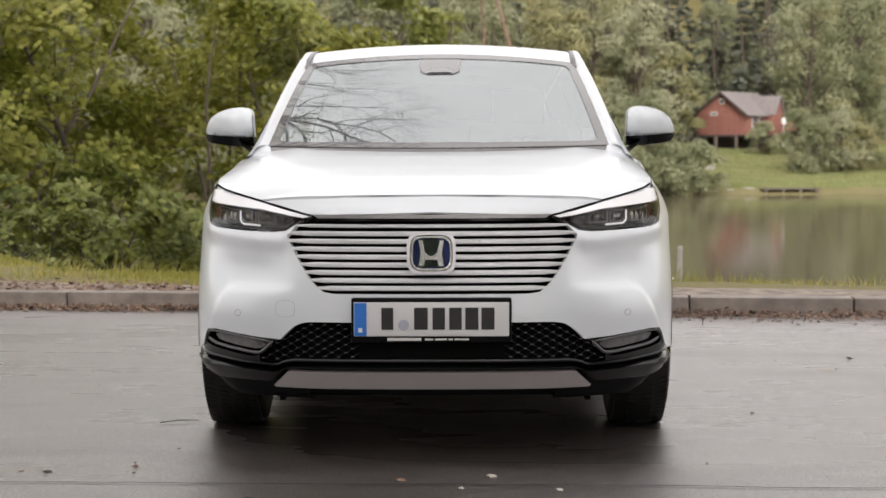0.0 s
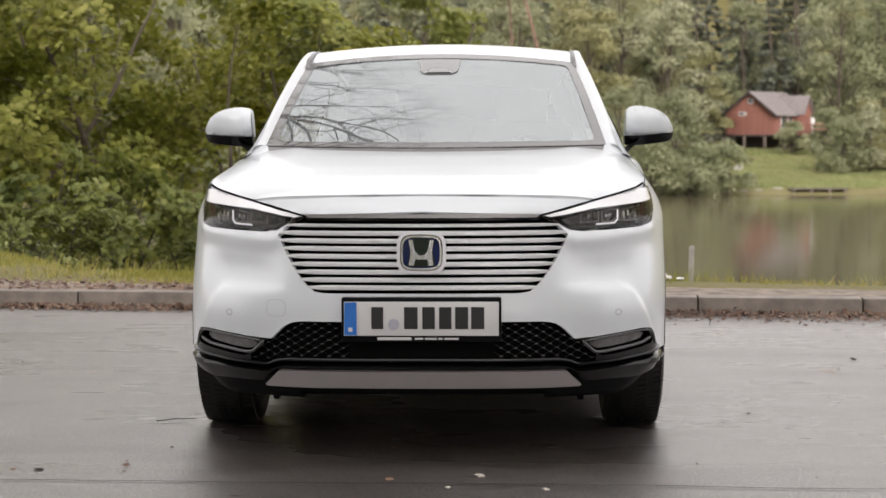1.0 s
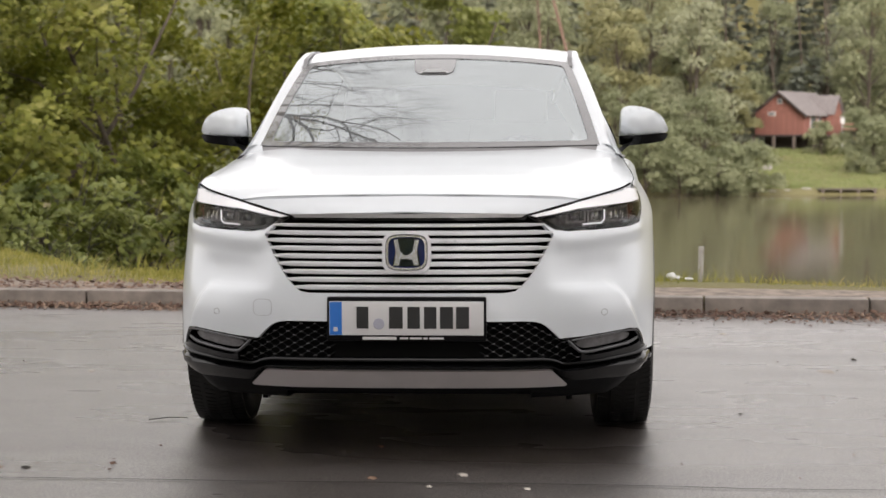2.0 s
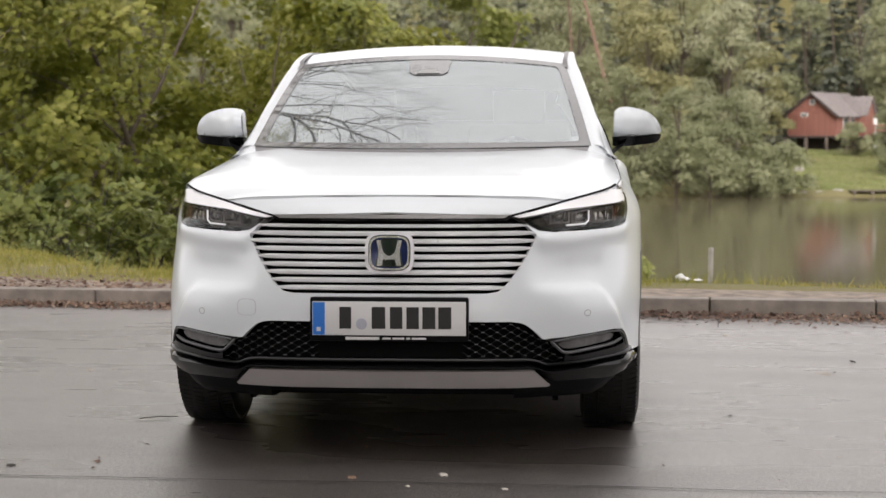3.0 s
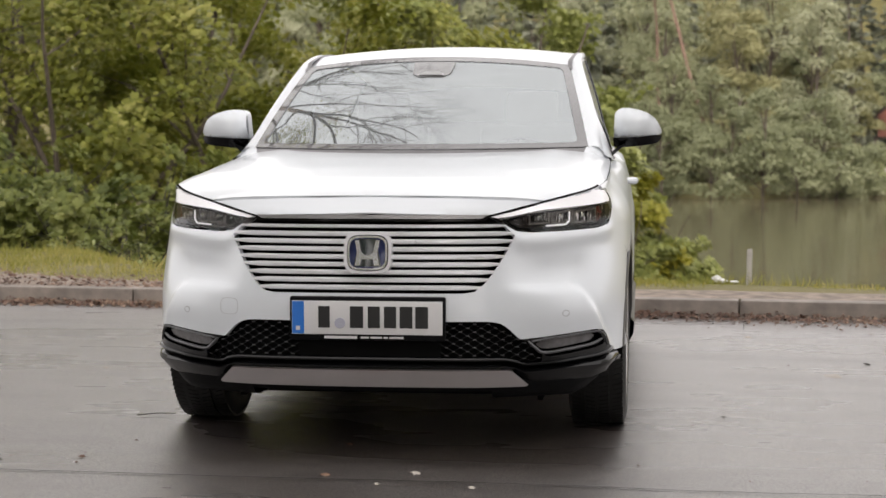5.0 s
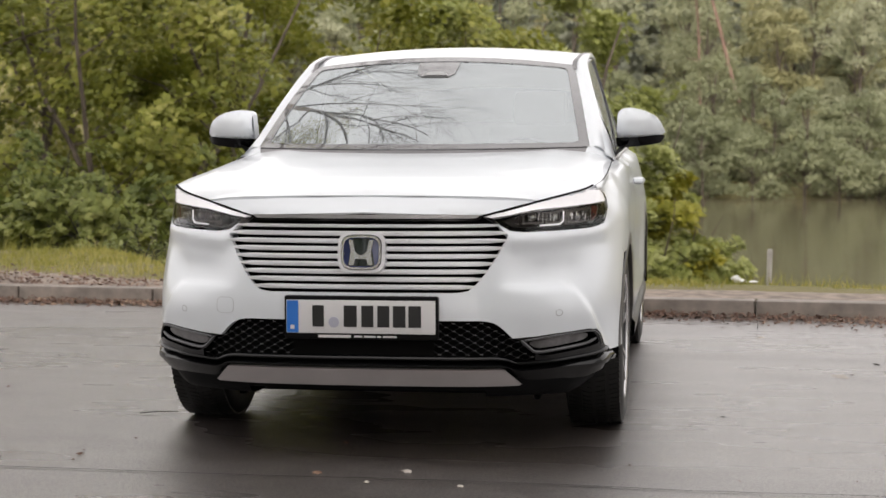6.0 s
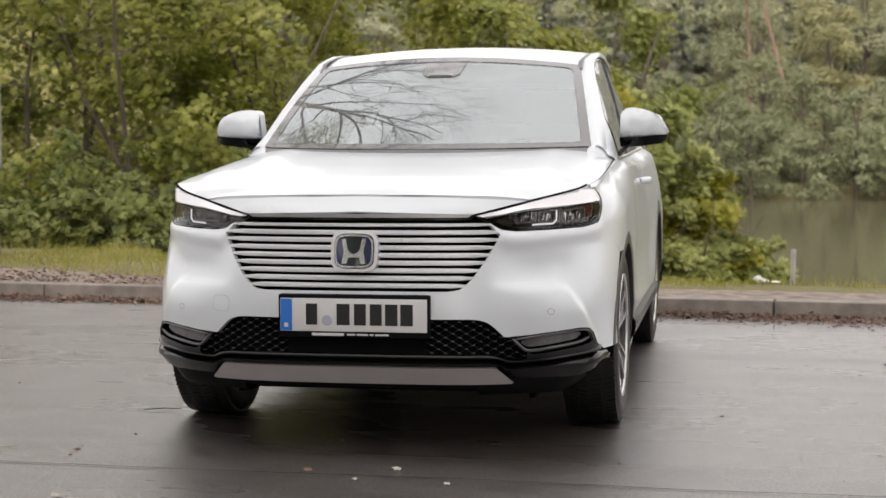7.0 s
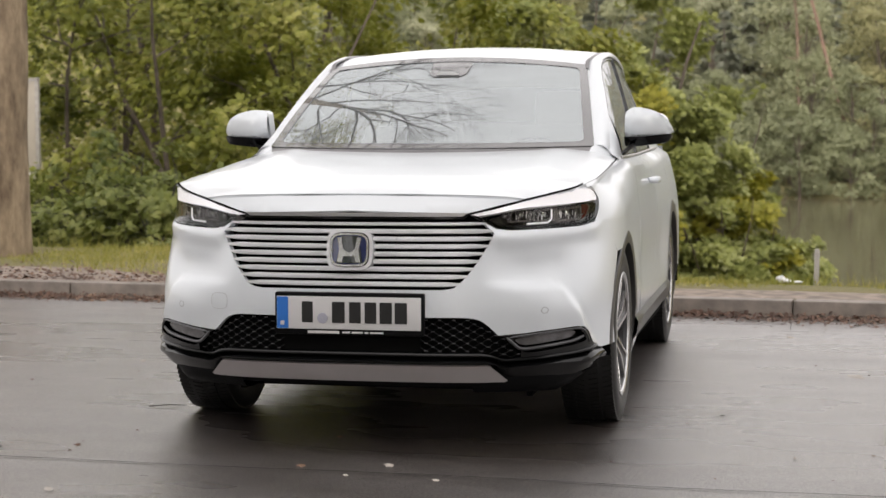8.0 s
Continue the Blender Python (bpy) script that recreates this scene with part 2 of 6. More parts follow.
DASH = plain("dash_plastic", (0.22, 0.225, 0.23), 0.6, grain=0.3)
HEADLINER = plain("headliner", (0.55, 0.54, 0.52), 0.9)
SCREEN_GLASS = glass_mat("windscreen_glass", (0.78, 0.82, 0.80), 0.0, 4.3, gloss=(0.92, 0.98, 1.0), film=0.13)
SIDE_GLASS = glass_mat("side_glass", (0.25, 0.28, 0.27), 0.0, 2.4, film=0.16)
LENS_GLASS = glass_mat("lamp_lens", (0.96, 0.96, 0.96), 0.0, 1.3)
ASPHALT = wet_asphalt()
EARTH = ground_mat()
WATER = water_mat()
CONCRETE = plain("kerb_concrete", (0.205, 0.172, 0.146), 0.6, 0, 0.35, 7, 0.5, 90)
DIRT = plain("verge_dirt", (0.22, 0.175, 0.142), 0.95, 0, 0.5, 9, 0.8, 60)
BARK = bark_mat("grey_brown_bark", (0.055, 0.042, 0.03), (0.13, 0.105, 0.08))
BARK_PALE = bark_mat("pale_lichen_bark", (0.09, 0.060, 0.036), (0.34, 0.26, 0.17), 8)
PINE_BARK = bark_mat("red_pine_bark", (0.13, 0.082, 0.058), (0.29, 0.18, 0.13))
TWIG = bark_mat("dark_twig_bark", (0.02, 0.017, 0.014), (0.05, 0.043, 0.036))
MAPLE = leaf_mat("maple_leaves", (0.11, 0.13, 0.018), (0.23, 0.24, 0.038), (0.40, 0.38, 0.12), 0.4, plants=0.35)
MAPLE_YELLOW = leaf_mat("yellowing_leaves", (0.17, 0.175, 0.02), (0.32, 0.30, 0.04), (0.47, 0.42, 0.09), 0.4, plants=0.35)
# undergrowth leaves set darker: shade under the trees is put into the colour
SHRUB_SHADED = leaf_mat("shaded_shrub_leaves", (0.08, 0.105, 0.022), (0.16, 0.185, 0.04), (0.30, 0.31, 0.10), 0.36, plants=0.3)
MAPLE_BRIGHT = leaf_mat("bright_maple_leaves", (0.16, 0.185, 0.05), (0.30, 0.325, 0.095), (0.50, 0.51, 0.25), 0.42, plants=0.2)
# far leaves lifted pale and bluish: haze over the lake is in their colour
FAR_GREEN = leaf_mat("far_broadleaf_hazed", (0.18, 0.195, 0.105), (0.28, 0.295, 0.165), (0.38, 0.385, 0.235), 0.42, plants=0.7, speck=0.2)
FAR_YELLOW = leaf_mat("far_autumn_leaf_hazed", (0.22, 0.215, 0.10), (0.32, 0.305, 0.15), (0.40, 0.38, 0.20), 0.42, plants=0.7, speck=0.2)
FAR_PALE = leaf_mat("far_pale_leaf_hazed", (0.23, 0.24, 0.145), (0.32, 0.33, 0.205), (0.41, 0.41, 0.27), 0.42, plants=0.7, speck=0.2)
CONIFER = leaf_mat("far_conifer_hazed", (0.14, 0.155, 0.12), (0.21, 0.22, 0.165), (0.29, 0.295, 0.21), 0.35, plants=0.7, speck=0.2)
GRASS = leaf_mat("grass_blades", (0.12, 0.14, 0.02), (0.30, 0.285, 0.06), (0.50, 0.42, 0.17), 0.3)
PALE_HERB = leaf_mat("pale_herb_leaves", (0.13, 0.16, 0.05), (0.25, 0.28, 0.10), (0.40, 0.41, 0.20), 0.3)
# lawn greyed a little: the same haze is put into its colour
LAWN = leaf_mat("far_lawn_hazed", (0.165, 0.195, 0.07), (0.225, 0.255, 0.095), (0.29, 0.31, 0.135), 0.2)
FADED = plain("faded_leaf_and_patch", (0.40, 0.36, 0.32), 0.5)
LITTER = leaf_mat("fallen_leaves", (0.045, 0.024, 0.016), (0.12, 0.062, 0.04), (0.32, 0.22, 0.155), 0.05)

# ---- building helpers ----
from mathutils import geometry


def mesh_of(name, bm, material, smooth=True):
    me = bpy.data.meshes.new(name)
    bm.normal_update()
    bm.to_mesh(me)
    bm.free()
    for mm in (material if isinstance(material, (list, tuple)) else [material]):
        me.materials.append(mm)
    if smooth:
        me.shade_smooth()
        me.set_sharp_from_angle(angle=radians(38))
    return me


def part(name, bm, material, parent=None, label="", smooth=True):
    """A bmesh as one mesh object, under a thing or a part."""
    ob = new(name, mesh_of(name, bm, material, smooth))
    if parent:
        ob.parent = parent
    return tagged(ob, label)


def empty(name, m=None, **tags):
    ob = new(name)
    if m:
        ob.matrix_world = m
    return tagged(ob, **tags)


def add_box(bm, sx, sy, sz, m=None, bevel=0.0):
    r = bmesh.ops.create_cube(bm, size=1)
    bmesh.ops.scale(bm, vec=(sx, sy, sz), verts=r["verts"])
    if bevel:
        edges = list({e for v in r["verts"] for e in v.link_edges})
        r = bmesh.ops.bevel(bm, geom=edges, offset=bevel, segments=2, affect="EDGES", profile=0.6)
    verts = list({v for v in r["verts"]})
    if m:
        bmesh.ops.transform(bm, matrix=m, verts=verts)
    return verts


def box_bm(sx, sy, sz, m=None, bevel=0.0):
    bm = bmesh.new()
    add_box(bm, sx, sy, sz, m, bevel)
    return bm


def add_loft(bm, rows, closed=False, flip=False):
    """Quads between rows of points."""
    vs = [[bm.verts.new(p) for p in row] for row in rows]
    for a, b in zip(vs, vs[1:]):
        n = len(a)
        for i in range(n if closed else n - 1):
            q = [a[i], a[(i + 1) % n], b[(i + 1) % n], b[i]]
            bm.faces.new(q[::-1] if flip else q)
    return vs


def add_tube(bm, pts, radii, sides=6, cap=True):
    pts = [Vector(p) for p in pts]
    rows = []
    side = Vector((1, 0.01, 0))
    for i, p in enumerate(pts):
        d = (pts[min(i + 1, len(pts) - 1)] - pts[max(i - 1, 0)]).normalized()
        u = d.cross(side)
        if u.length < 0.1:
            u = d.cross(Vector((0, 1, 0.1)))
        u.normalize()
        w = d.cross(u)
        r = radii[i] if isinstance(radii, (list, tuple)) else radii
        rows.append([p + (u * math.cos(k * math.tau / sides) + w * math.sin(k * math.tau / sides)) * r for k in range(sides)])
    vs = add_loft(bm, rows, closed=True)
    if cap:
        bm.faces.new(vs[0][::-1])
        bm.faces.new(vs[-1])


def smooth_curve(ctrl, n):
    """A Catmull-Rom curve through control points, n points evenly by length."""
    c = np.array(ctrl, float)
    ext = np.vstack([2 * c[0] - c[1], c, 2 * c[-1] - c[-2]])
    out = []
    for i in range(1, len(ext) - 2):
        p0, p1, p2, p3 = ext[i - 1:i + 3]
        for t in np.linspace(0, 1, 16, endpoint=False):
            out.append(0.5 * (2 * p1 + (p2 - p0) * t + (2 * p0 - 5 * p1 + 4 * p2 - p3) * t * t + (3 * p1 - p0 - 3 * p2 + p3) * t ** 3))
    out.append(c[-1])
    out = np.array(out)
    d = np.concatenate([[0], np.cumsum(np.linalg.norm(np.diff(out, axis=0), axis=1))])
    s = np.linspace(0, d[-1], n)
    return np.stack([np.interp(s, d, out[:, k]) for k in range(out.shape[1])], 1)


def inside(poly, pts):
    """Which of pts lie in the polygon."""
    poly, pts = np.asarray(poly, float), np.asarray(pts, float)
    hit = np.zeros(len(pts), bool)
    a, b = poly, np.roll(poly, -1, 0)
    for (x1, y1), (x2, y2) in zip(a, b):
        c = (y1 > pts[:, 1]) != (y2 > pts[:, 1])
        with np.errstate(divide="ignore", invalid="ignore"):
            xi = (x2 - x1) * (pts[:, 1] - y1) / (y2 - y1) + x1
        hit ^= c & (pts[:, 0] < xi)
    return hit


def dense(poly, step):
    out = []
    for a, b in zip(poly, list(poly[1:]) + [poly[0]]):
        k = max(1, int(math.ceil(math.hypot(b[0] - a[0], b[1] - a[1]) / step)))
        out += [(a[0] + (b[0] - a[0]) * i / k, a[1] + (b[1] - a[1]) * i / k) for i in range(k)]
    return out


def add_patch(bm, outline, fn, holes=(), step=0.02, rim=0.012, flip=False):
    """A curved panel: a flat outline with holes, laid on the surface fn(u, v), its edges turned in by rim."""
    loops = [dense(outline, step)] + [dense(h, step) for h in holes]
    pts, edges = [], []
    for lp in loops:
        o = len(pts)
        pts += lp
        edges += [(o + i, o + (i + 1) % len(lp)) for i in range(len(lp))]
    edge_pts = np.array(pts)
    lo, hi = edge_pts.min(0), edge_pts.max(0)
    gx, gy = np.meshgrid(np.arange(lo[0] + step / 2, hi[0], step), np.arange(lo[1] + step / 2, hi[1], step))
    g = np.stack([gx.ravel(), gy.ravel()], 1)
    g = g[inside(loops[0], g)]
    for h in loops[1:]:
        g = g[~inside(h, g)]
    if len(g):
        d = np.full(len(g), 9.0)
        for p in edge_pts:
            d = np.minimum(d, np.hypot(*(g - p).T))
        g = g[d > step * 0.5]
    allp = [Vector(p) for p in pts] + [Vector(p) for p in g]
    v2, _, f2, *_ = geometry.delaunay_2d_cdt(allp, edges, [], 0, 1e-6)
    cen = np.array([[sum(v2[i][k] for i in f) / len(f) for k in (0, 1)] for f in f2])
    keep = inside(loops[0], cen)
    for h in loops[1:]:
        keep &= ~inside(h, cen)
    vs = [bm.verts.new(fn(p[0], p[1])) for p in v2]
    fs = []
    for f, k in zip(f2, keep):
        if k:
            try:
                fs.append(bm.faces.new([vs[i] for i in (f[::-1] if flip else f)]))
            except ValueError:
                pass
    for v in vs:
        if not v.link_faces:
            bm.verts.remove(v)
    if rim:
        for f in fs:
            f.normal_update()
        edge = [e for f in fs for e in f.edges if len(e.link_faces) == 1]
        back = {}
        for e in edge:
            for v in e.verts:
                if v not in back:
                    nrm = sum((f.normal for f in v.link_faces), Vector())
                    back[v] = bm.verts.new(v.co - nrm.normalized() * rim)
        for e in edge:
            f = e.link_faces[0]
            for lp in f.loops:
                if lp.edge == e:
                    a, b = lp.vert, lp.link_loop_next.vert
            bm.faces.new([b, a, back[a], back[b]])
    return fs


def revolve(bm, profile, m=None, n=48):
    """A profile of (radius, x) turned round the x axis."""
    rows = []
    for k in range(n):
        a = k * math.tau / n
        rows.append([(x, r * math.cos(a), r * math.sin(a)) for r, x in profile])
    vs = add_loft(bm, rows + [])
    for i in range(len(profile) - 1):
        bm.faces.new([vs[-1][i], vs[-1][i + 1], vs[0][i + 1], vs[0][i]])
    if m:
        bmesh.ops.transform(bm, matrix=m, verts=[v for r in vs for v in r])


def smoothstep(a, b, v):
    t = min(1, max(0, (v - a) / (b - a)))
    return t * t * (3 - 2 * t)


def rounded(poly, times=2):
    """A closed outline with its corners cut round."""
    p = [Vector(q) for q in poly]
    for _ in range(times):
        p = [v for a, b in zip(p, p[1:] + p[:1]) for v in (a.lerp(b, 0.2), a.lerp(b, 0.8))]
    return [tuple(v) for v in p]

# ---- ground, car park, kerb, lake ----
WATER_Z = -2.45


def kerb_y(x):
    return 4.95 - 0.095 * x


SLOPE_Y = [-80, 5.03, 5.09, 5.4, 8.8, 10.5, 16, 20, 27, 45, 88, 98, 101, 118, 132, 150, 188, 216, 420, 2400]
SLOPE_Z = [-0.35, -0.35, 0.085, 0.10, 0.09, -0.25, -1.0, -1.5, -2.9, -5.0, -5.0, -2.6, -2.0, -0.8, 0.1, 0.8, 2.2, 26.0, 31.0, 40.0]


def terrain(x, y):
    k = y + 0.095 * x if y < 12 else y
    k += 2.4 * smoothstep(-4.8, -2.2, x) * smoothstep(5.4, 6.3, k) * (1 - smoothstep(12, 24, k))
    z = float(np.interp(k, SLOPE_Y, SLOPE_Z))
    if 5.4 < k < 400 and not 45 < k < 90:
        z += 0.05 * noise.noise((x * 0.5, y * 0.5, 0)) * min(1, (k - 5.4) / 3)
    if k > 120:
        z += min(6, (k - 120) * 0.05) * noise.noise((x * 0.02, y * 0.02, 3.1))
    return z


def build_ground():
    xs = np.concatenate([[-2400, -900, -300, -120, -60, -30, -18], np.arange(-13, 9, 0.6), [10, 14, 18, 22, 26, 30, 36, 45, 60, 90, 140, 300, 900, 2400]])
    ks = np.concatenate([[-2400, -600, -200, -80, -20, 4.5, 5.03, 5.09, 5.2, 5.4], np.arange(5.8, 12, 0.4),
                         np.arange(12, 30, 1.5), [34, 45, 66, 88, 94, 98, 101, 104, 109, 118, 125, 132, 140, 150, 165, 180, 190, 198, 207, 216, 230, 260, 330, 420, 700, 1200, 2400]])
    rows = []
    for k in ks:
        lean = 0.095 * max(0, min(1, (14 - k) / 4)) if k > 0 else 0
        rows.append([(x, k - lean * max(-20, min(20, x)), terrain(x, k - lean * max(-20, min(20, x)))) for x in xs])
    bm = bmesh.new()
    add_loft(bm, rows)
    tagged(part("ground", bm, EARTH), "grassy earth bank sloping to a lake", "ground", kind="structure")
    bm = bmesh.new()
    rows = [[(x, y if y < 4 else kerb_y(max(-40, min(40, x))) + 0.03, 0.0) for x in np.linspace(-60, 60, 41)] for y in (-90, -40, -20, -10, -4, 0, 5)]
    add_loft(bm, rows)
    add_loft(bm, [[(x, y, z) for x in (-60, 60)] for y, z in ((-90, 0.0), (-90, -0.3))])
    tagged(part("road", bm, ASPHALT), "wet dark asphalt car park with a seam", "road", kind="structure")
    bm = bmesh.new()
    add_loft(bm, [[(x, y, WATER_Z) for x in np.linspace(-400, 400, 9)] for y in (20, 60, 104)])
    tagged(part("water", bm, WATER), "still green-brown lake mirroring the far woods", "lake", kind="structure")


def build_kerb():
    kerb = empty("kerb", label="worn grey concrete kerb beside the car park", category="kerb", kind="structure")
    me = None
    for i in range(-14, 12):
        x = -2.518 + i * 1.0
        if me is None:
            bm = box_bm(0.996, 0.15, 0.42, None, 0.014)
            me = mesh_of("kerb_stone", bm, CONCRETE)
        ob = new("kerb_stone", me)
        ob.parent = kerb
        cx = x + 0.5
        ob.matrix_world = pose(cx, kerb_y(cx) + 0.075, -0.105 + random.uniform(-0.004, 0.004), random.uniform(-0.5, 0.5), 0, -math.degrees(math.atan(0.095)) + random.uniform(-0.3, 0.3))


build_ground()
build_kerb()

# ---- trees ----
MAPLE_LEAF = [(0, 0), (0.42, 0.12), (0.30, 0.40), (0.52, 0.72), (0.17, 0.70), (0, 1.08), (-0.17, 0.70), (-0.52, 0.72), (-0.30, 0.40), (-0.42, 0.12)]
OVAL_LEAF = [(0, 0), (0.28, 0.3), (0.24, 0.65), (0, 1), (-0.24, 0.65), (-0.28, 0.3)]
SPECK = [(-0.42, 0), (0.02, -0.5), (0.45, 0.08), (-0.04, 0.5)]


def leaf_cloud(centres, normals, sizes, shape, rng, fold=0.12):
    """Many leaves as fans round a folded middle: verts and faces."""
    c, nm = np.asarray(centres, float), np.asarray(normals, float)
    nm /= np.linalg.norm(nm, axis=1, keepdims=True) + 1e-9
    n = len(c)
    t = rng.normal(size=(n, 3))
    t -= nm * (t * nm).sum(1, keepdims=True)
    t /= np.linalg.norm(t, axis=1, keepdims=True) + 1e-9
    b = np.cross(nm, t)
    sh = np.array(shape, float)
    if len(sh) == 4:
        # a bent four-sided clump
        s = np.asarray(sizes)[:, None, None]
        lift = np.array([0, fold, 0, fold * 0.6])
        v = c[:, None] + s * (sh[None, :, 0:1] * b[:, None] + sh[None, :, 1:2] * t[:, None] + lift[None, :, None] * nm[:, None])
        f = (np.arange(n) * 4)[:, None, None] + np.array([[0, 1, 2], [0, 2, 3]])[None]
        return v.reshape(-1, 3), f.reshape(-1, 3)
    mid = np.array([[0, sh[:, 1].mean()]])
    allv = np.vstack([mid, sh])
    lift = np.concatenate([[fold], np.zeros(len(sh))]) - 0.25 * np.abs(allv[:, 0]) * fold * 4
    s = np.asarray(sizes)[:, None, None]
    v = c[:, None] + s * (allv[None, :, 0:1] * b[:, None] + allv[None, :, 1:2] * t[:, None] + lift[None, :, None] * nm[:, None])
    k = len(allv)
    tri = np.array([[0, 1 + i, 1 + (i + 1) % len(sh)] for i in range(len(sh))])
    f = (np.arange(n) * k)[:, None, None] + tri[None]
    return v.reshape(-1, 3), f.reshape(-1, 3)


def cloud_mesh(name, v, f, material):
    me = bpy.data.meshes.new(name)
    me.vertices.add(len(v))
    me.vertices.foreach_set("co", v.astype(np.float32).ravel())
    me.loops.add(len(f) * 3)
    me.loops.foreach_set("vertex_index", f.astype(np.int32).ravel())
    me.polygons.add(len(f))
    me.polygons.foreach_set("loop_start", np.arange(len(f), dtype=np.int32) * 3)
    me.update(calc_edges=True)
    me.materials.append(material)
    return me


def wander(p, d, length, steps, rng, bend=0.25, lift=0.05):
    p, d = Vector(p), Vector(d).normalized()
    out = [p.copy()]
    for _ in range(steps):
        d = (d + Vector(rng.normal(size=3)) * bend + Vector((0, 0, lift))).normalized()
        p = p + d * (length / steps)
        out.append(p.copy())
    return out


def leafy_tree(name, base, height, spread, leaves, size, material, bark, seed, label, low=0.15, stems=1, shape=MAPLE_LEAF, group="", sprays=None, flat=0.28, trunk_r=None, squeeze=1.0):
    """A broadleaved tree: stems with limbs, and sprays of leaves held flat, lighter above and open between."""
    rng = np.random.default_rng(seed)
    tree = empty(name, pose(*base), label=label, category="tree" if height > 3.2 else "bush", group=group)
    bm = bmesh.new()
    tips = []
    for s in range(stems):
        a = rng.uniform(0, math.tau)
        lean = 0.12 if stems == 1 else 0.45
        d = (math.cos(a) * lean, math.sin(a) * lean, 1)
        off = (rng.normal() * 0.12 * (stems > 1), rng.normal() * 0.12 * (stems > 1), -0.3)
        stem = wander(off, d, height * rng.uniform(0.75, 0.95), 8, rng, 0.09, 0.05)
        r0 = trunk_r or height * 0.014 / math.sqrt(stems) + 0.012
        add_tube(bm, stem, [r0 * (1 - 0.85 * i / 8) for i in range(9)], 7)
        for _ in range(max(5, int(16 / stems))):
            k = rng.uniform(low, 0.98)
            i = min(7, int(k * 8))
            p = stem[i].lerp(stem[i + 1], k * 8 - i)
            a = rng.uniform(0, math.tau)
            wide = spread * (0.45 + 0.75 * math.sin(math.pi * min(0.92, k * 0.8 + 0.12)))
            lim = wander(p, (math.cos(a), math.sin(a) * squeeze, 0.45), wide * rng.uniform(0.6, 1.05), 5, rng, 0.16, 0.03)
            add_tube(bm, lim, [max(0.005, r0 * 0.42 * (1 - k * 0.6) * (1 - 0.8 * q / 5)) for q in range(6)], 5)
            tips += lim[2:]
            tips.append(lim[-1])
    part("trunk", bm, bark, tree)
    n_sp = sprays or max(20, leaves // 45)
    pick = rng.integers(0, len(tips), n_sp)
    cen, nor, siz = [], [], []
    per = max(4, leaves // n_sp)
    for j in pick:
        p = np.array(tips[j]) + rng.normal(size=3) * (0.16, 0.16 * squeeze, 0.12) * spread * 0.5
        out = p * (1, 1, 0)
        out = out / (np.linalg.norm(out) + 1e-6)
        tilt = np.array([0, 0, 1.0]) + out * rng.uniform(0.1, 0.7) + rng.normal(size=3) * 0.25
        tilt /= np.linalg.norm(tilt)
        u = np.cross(tilt, rng.normal(size=3))
        u /= np.linalg.norm(u)
        w = np.cross(tilt, u)
        rad = spread * flat * rng.uniform(0.6, 1.25)
        m = int(per * rng.uniform(0.6, 1.4))
        rr = np.sqrt(rng.uniform(0, 1, m)) * rad
        th = rng.uniform(0, math.tau, m)
        q = p + np.outer(rr * np.cos(th), u) + np.outer(rr * np.sin(th) * 0.7, w) + np.outer(rng.normal(size=m) * rad * 0.12 - rr * rr / rad * 0.35, tilt)
        cen.append(q)
        nor.append(tilt + rng.normal(size=(m, 3)) * 0.42 + out * 0.25)
        siz.append(size * rng.uniform(0.55, 1.25, m))
    v, f = leaf_cloud(np.vstack(cen), np.vstack(nor), np.concatenate(siz), shape, rng)
    ob = new("crown", cloud_mesh("crown", v, f, material))
    ob.parent = tree
    return tree


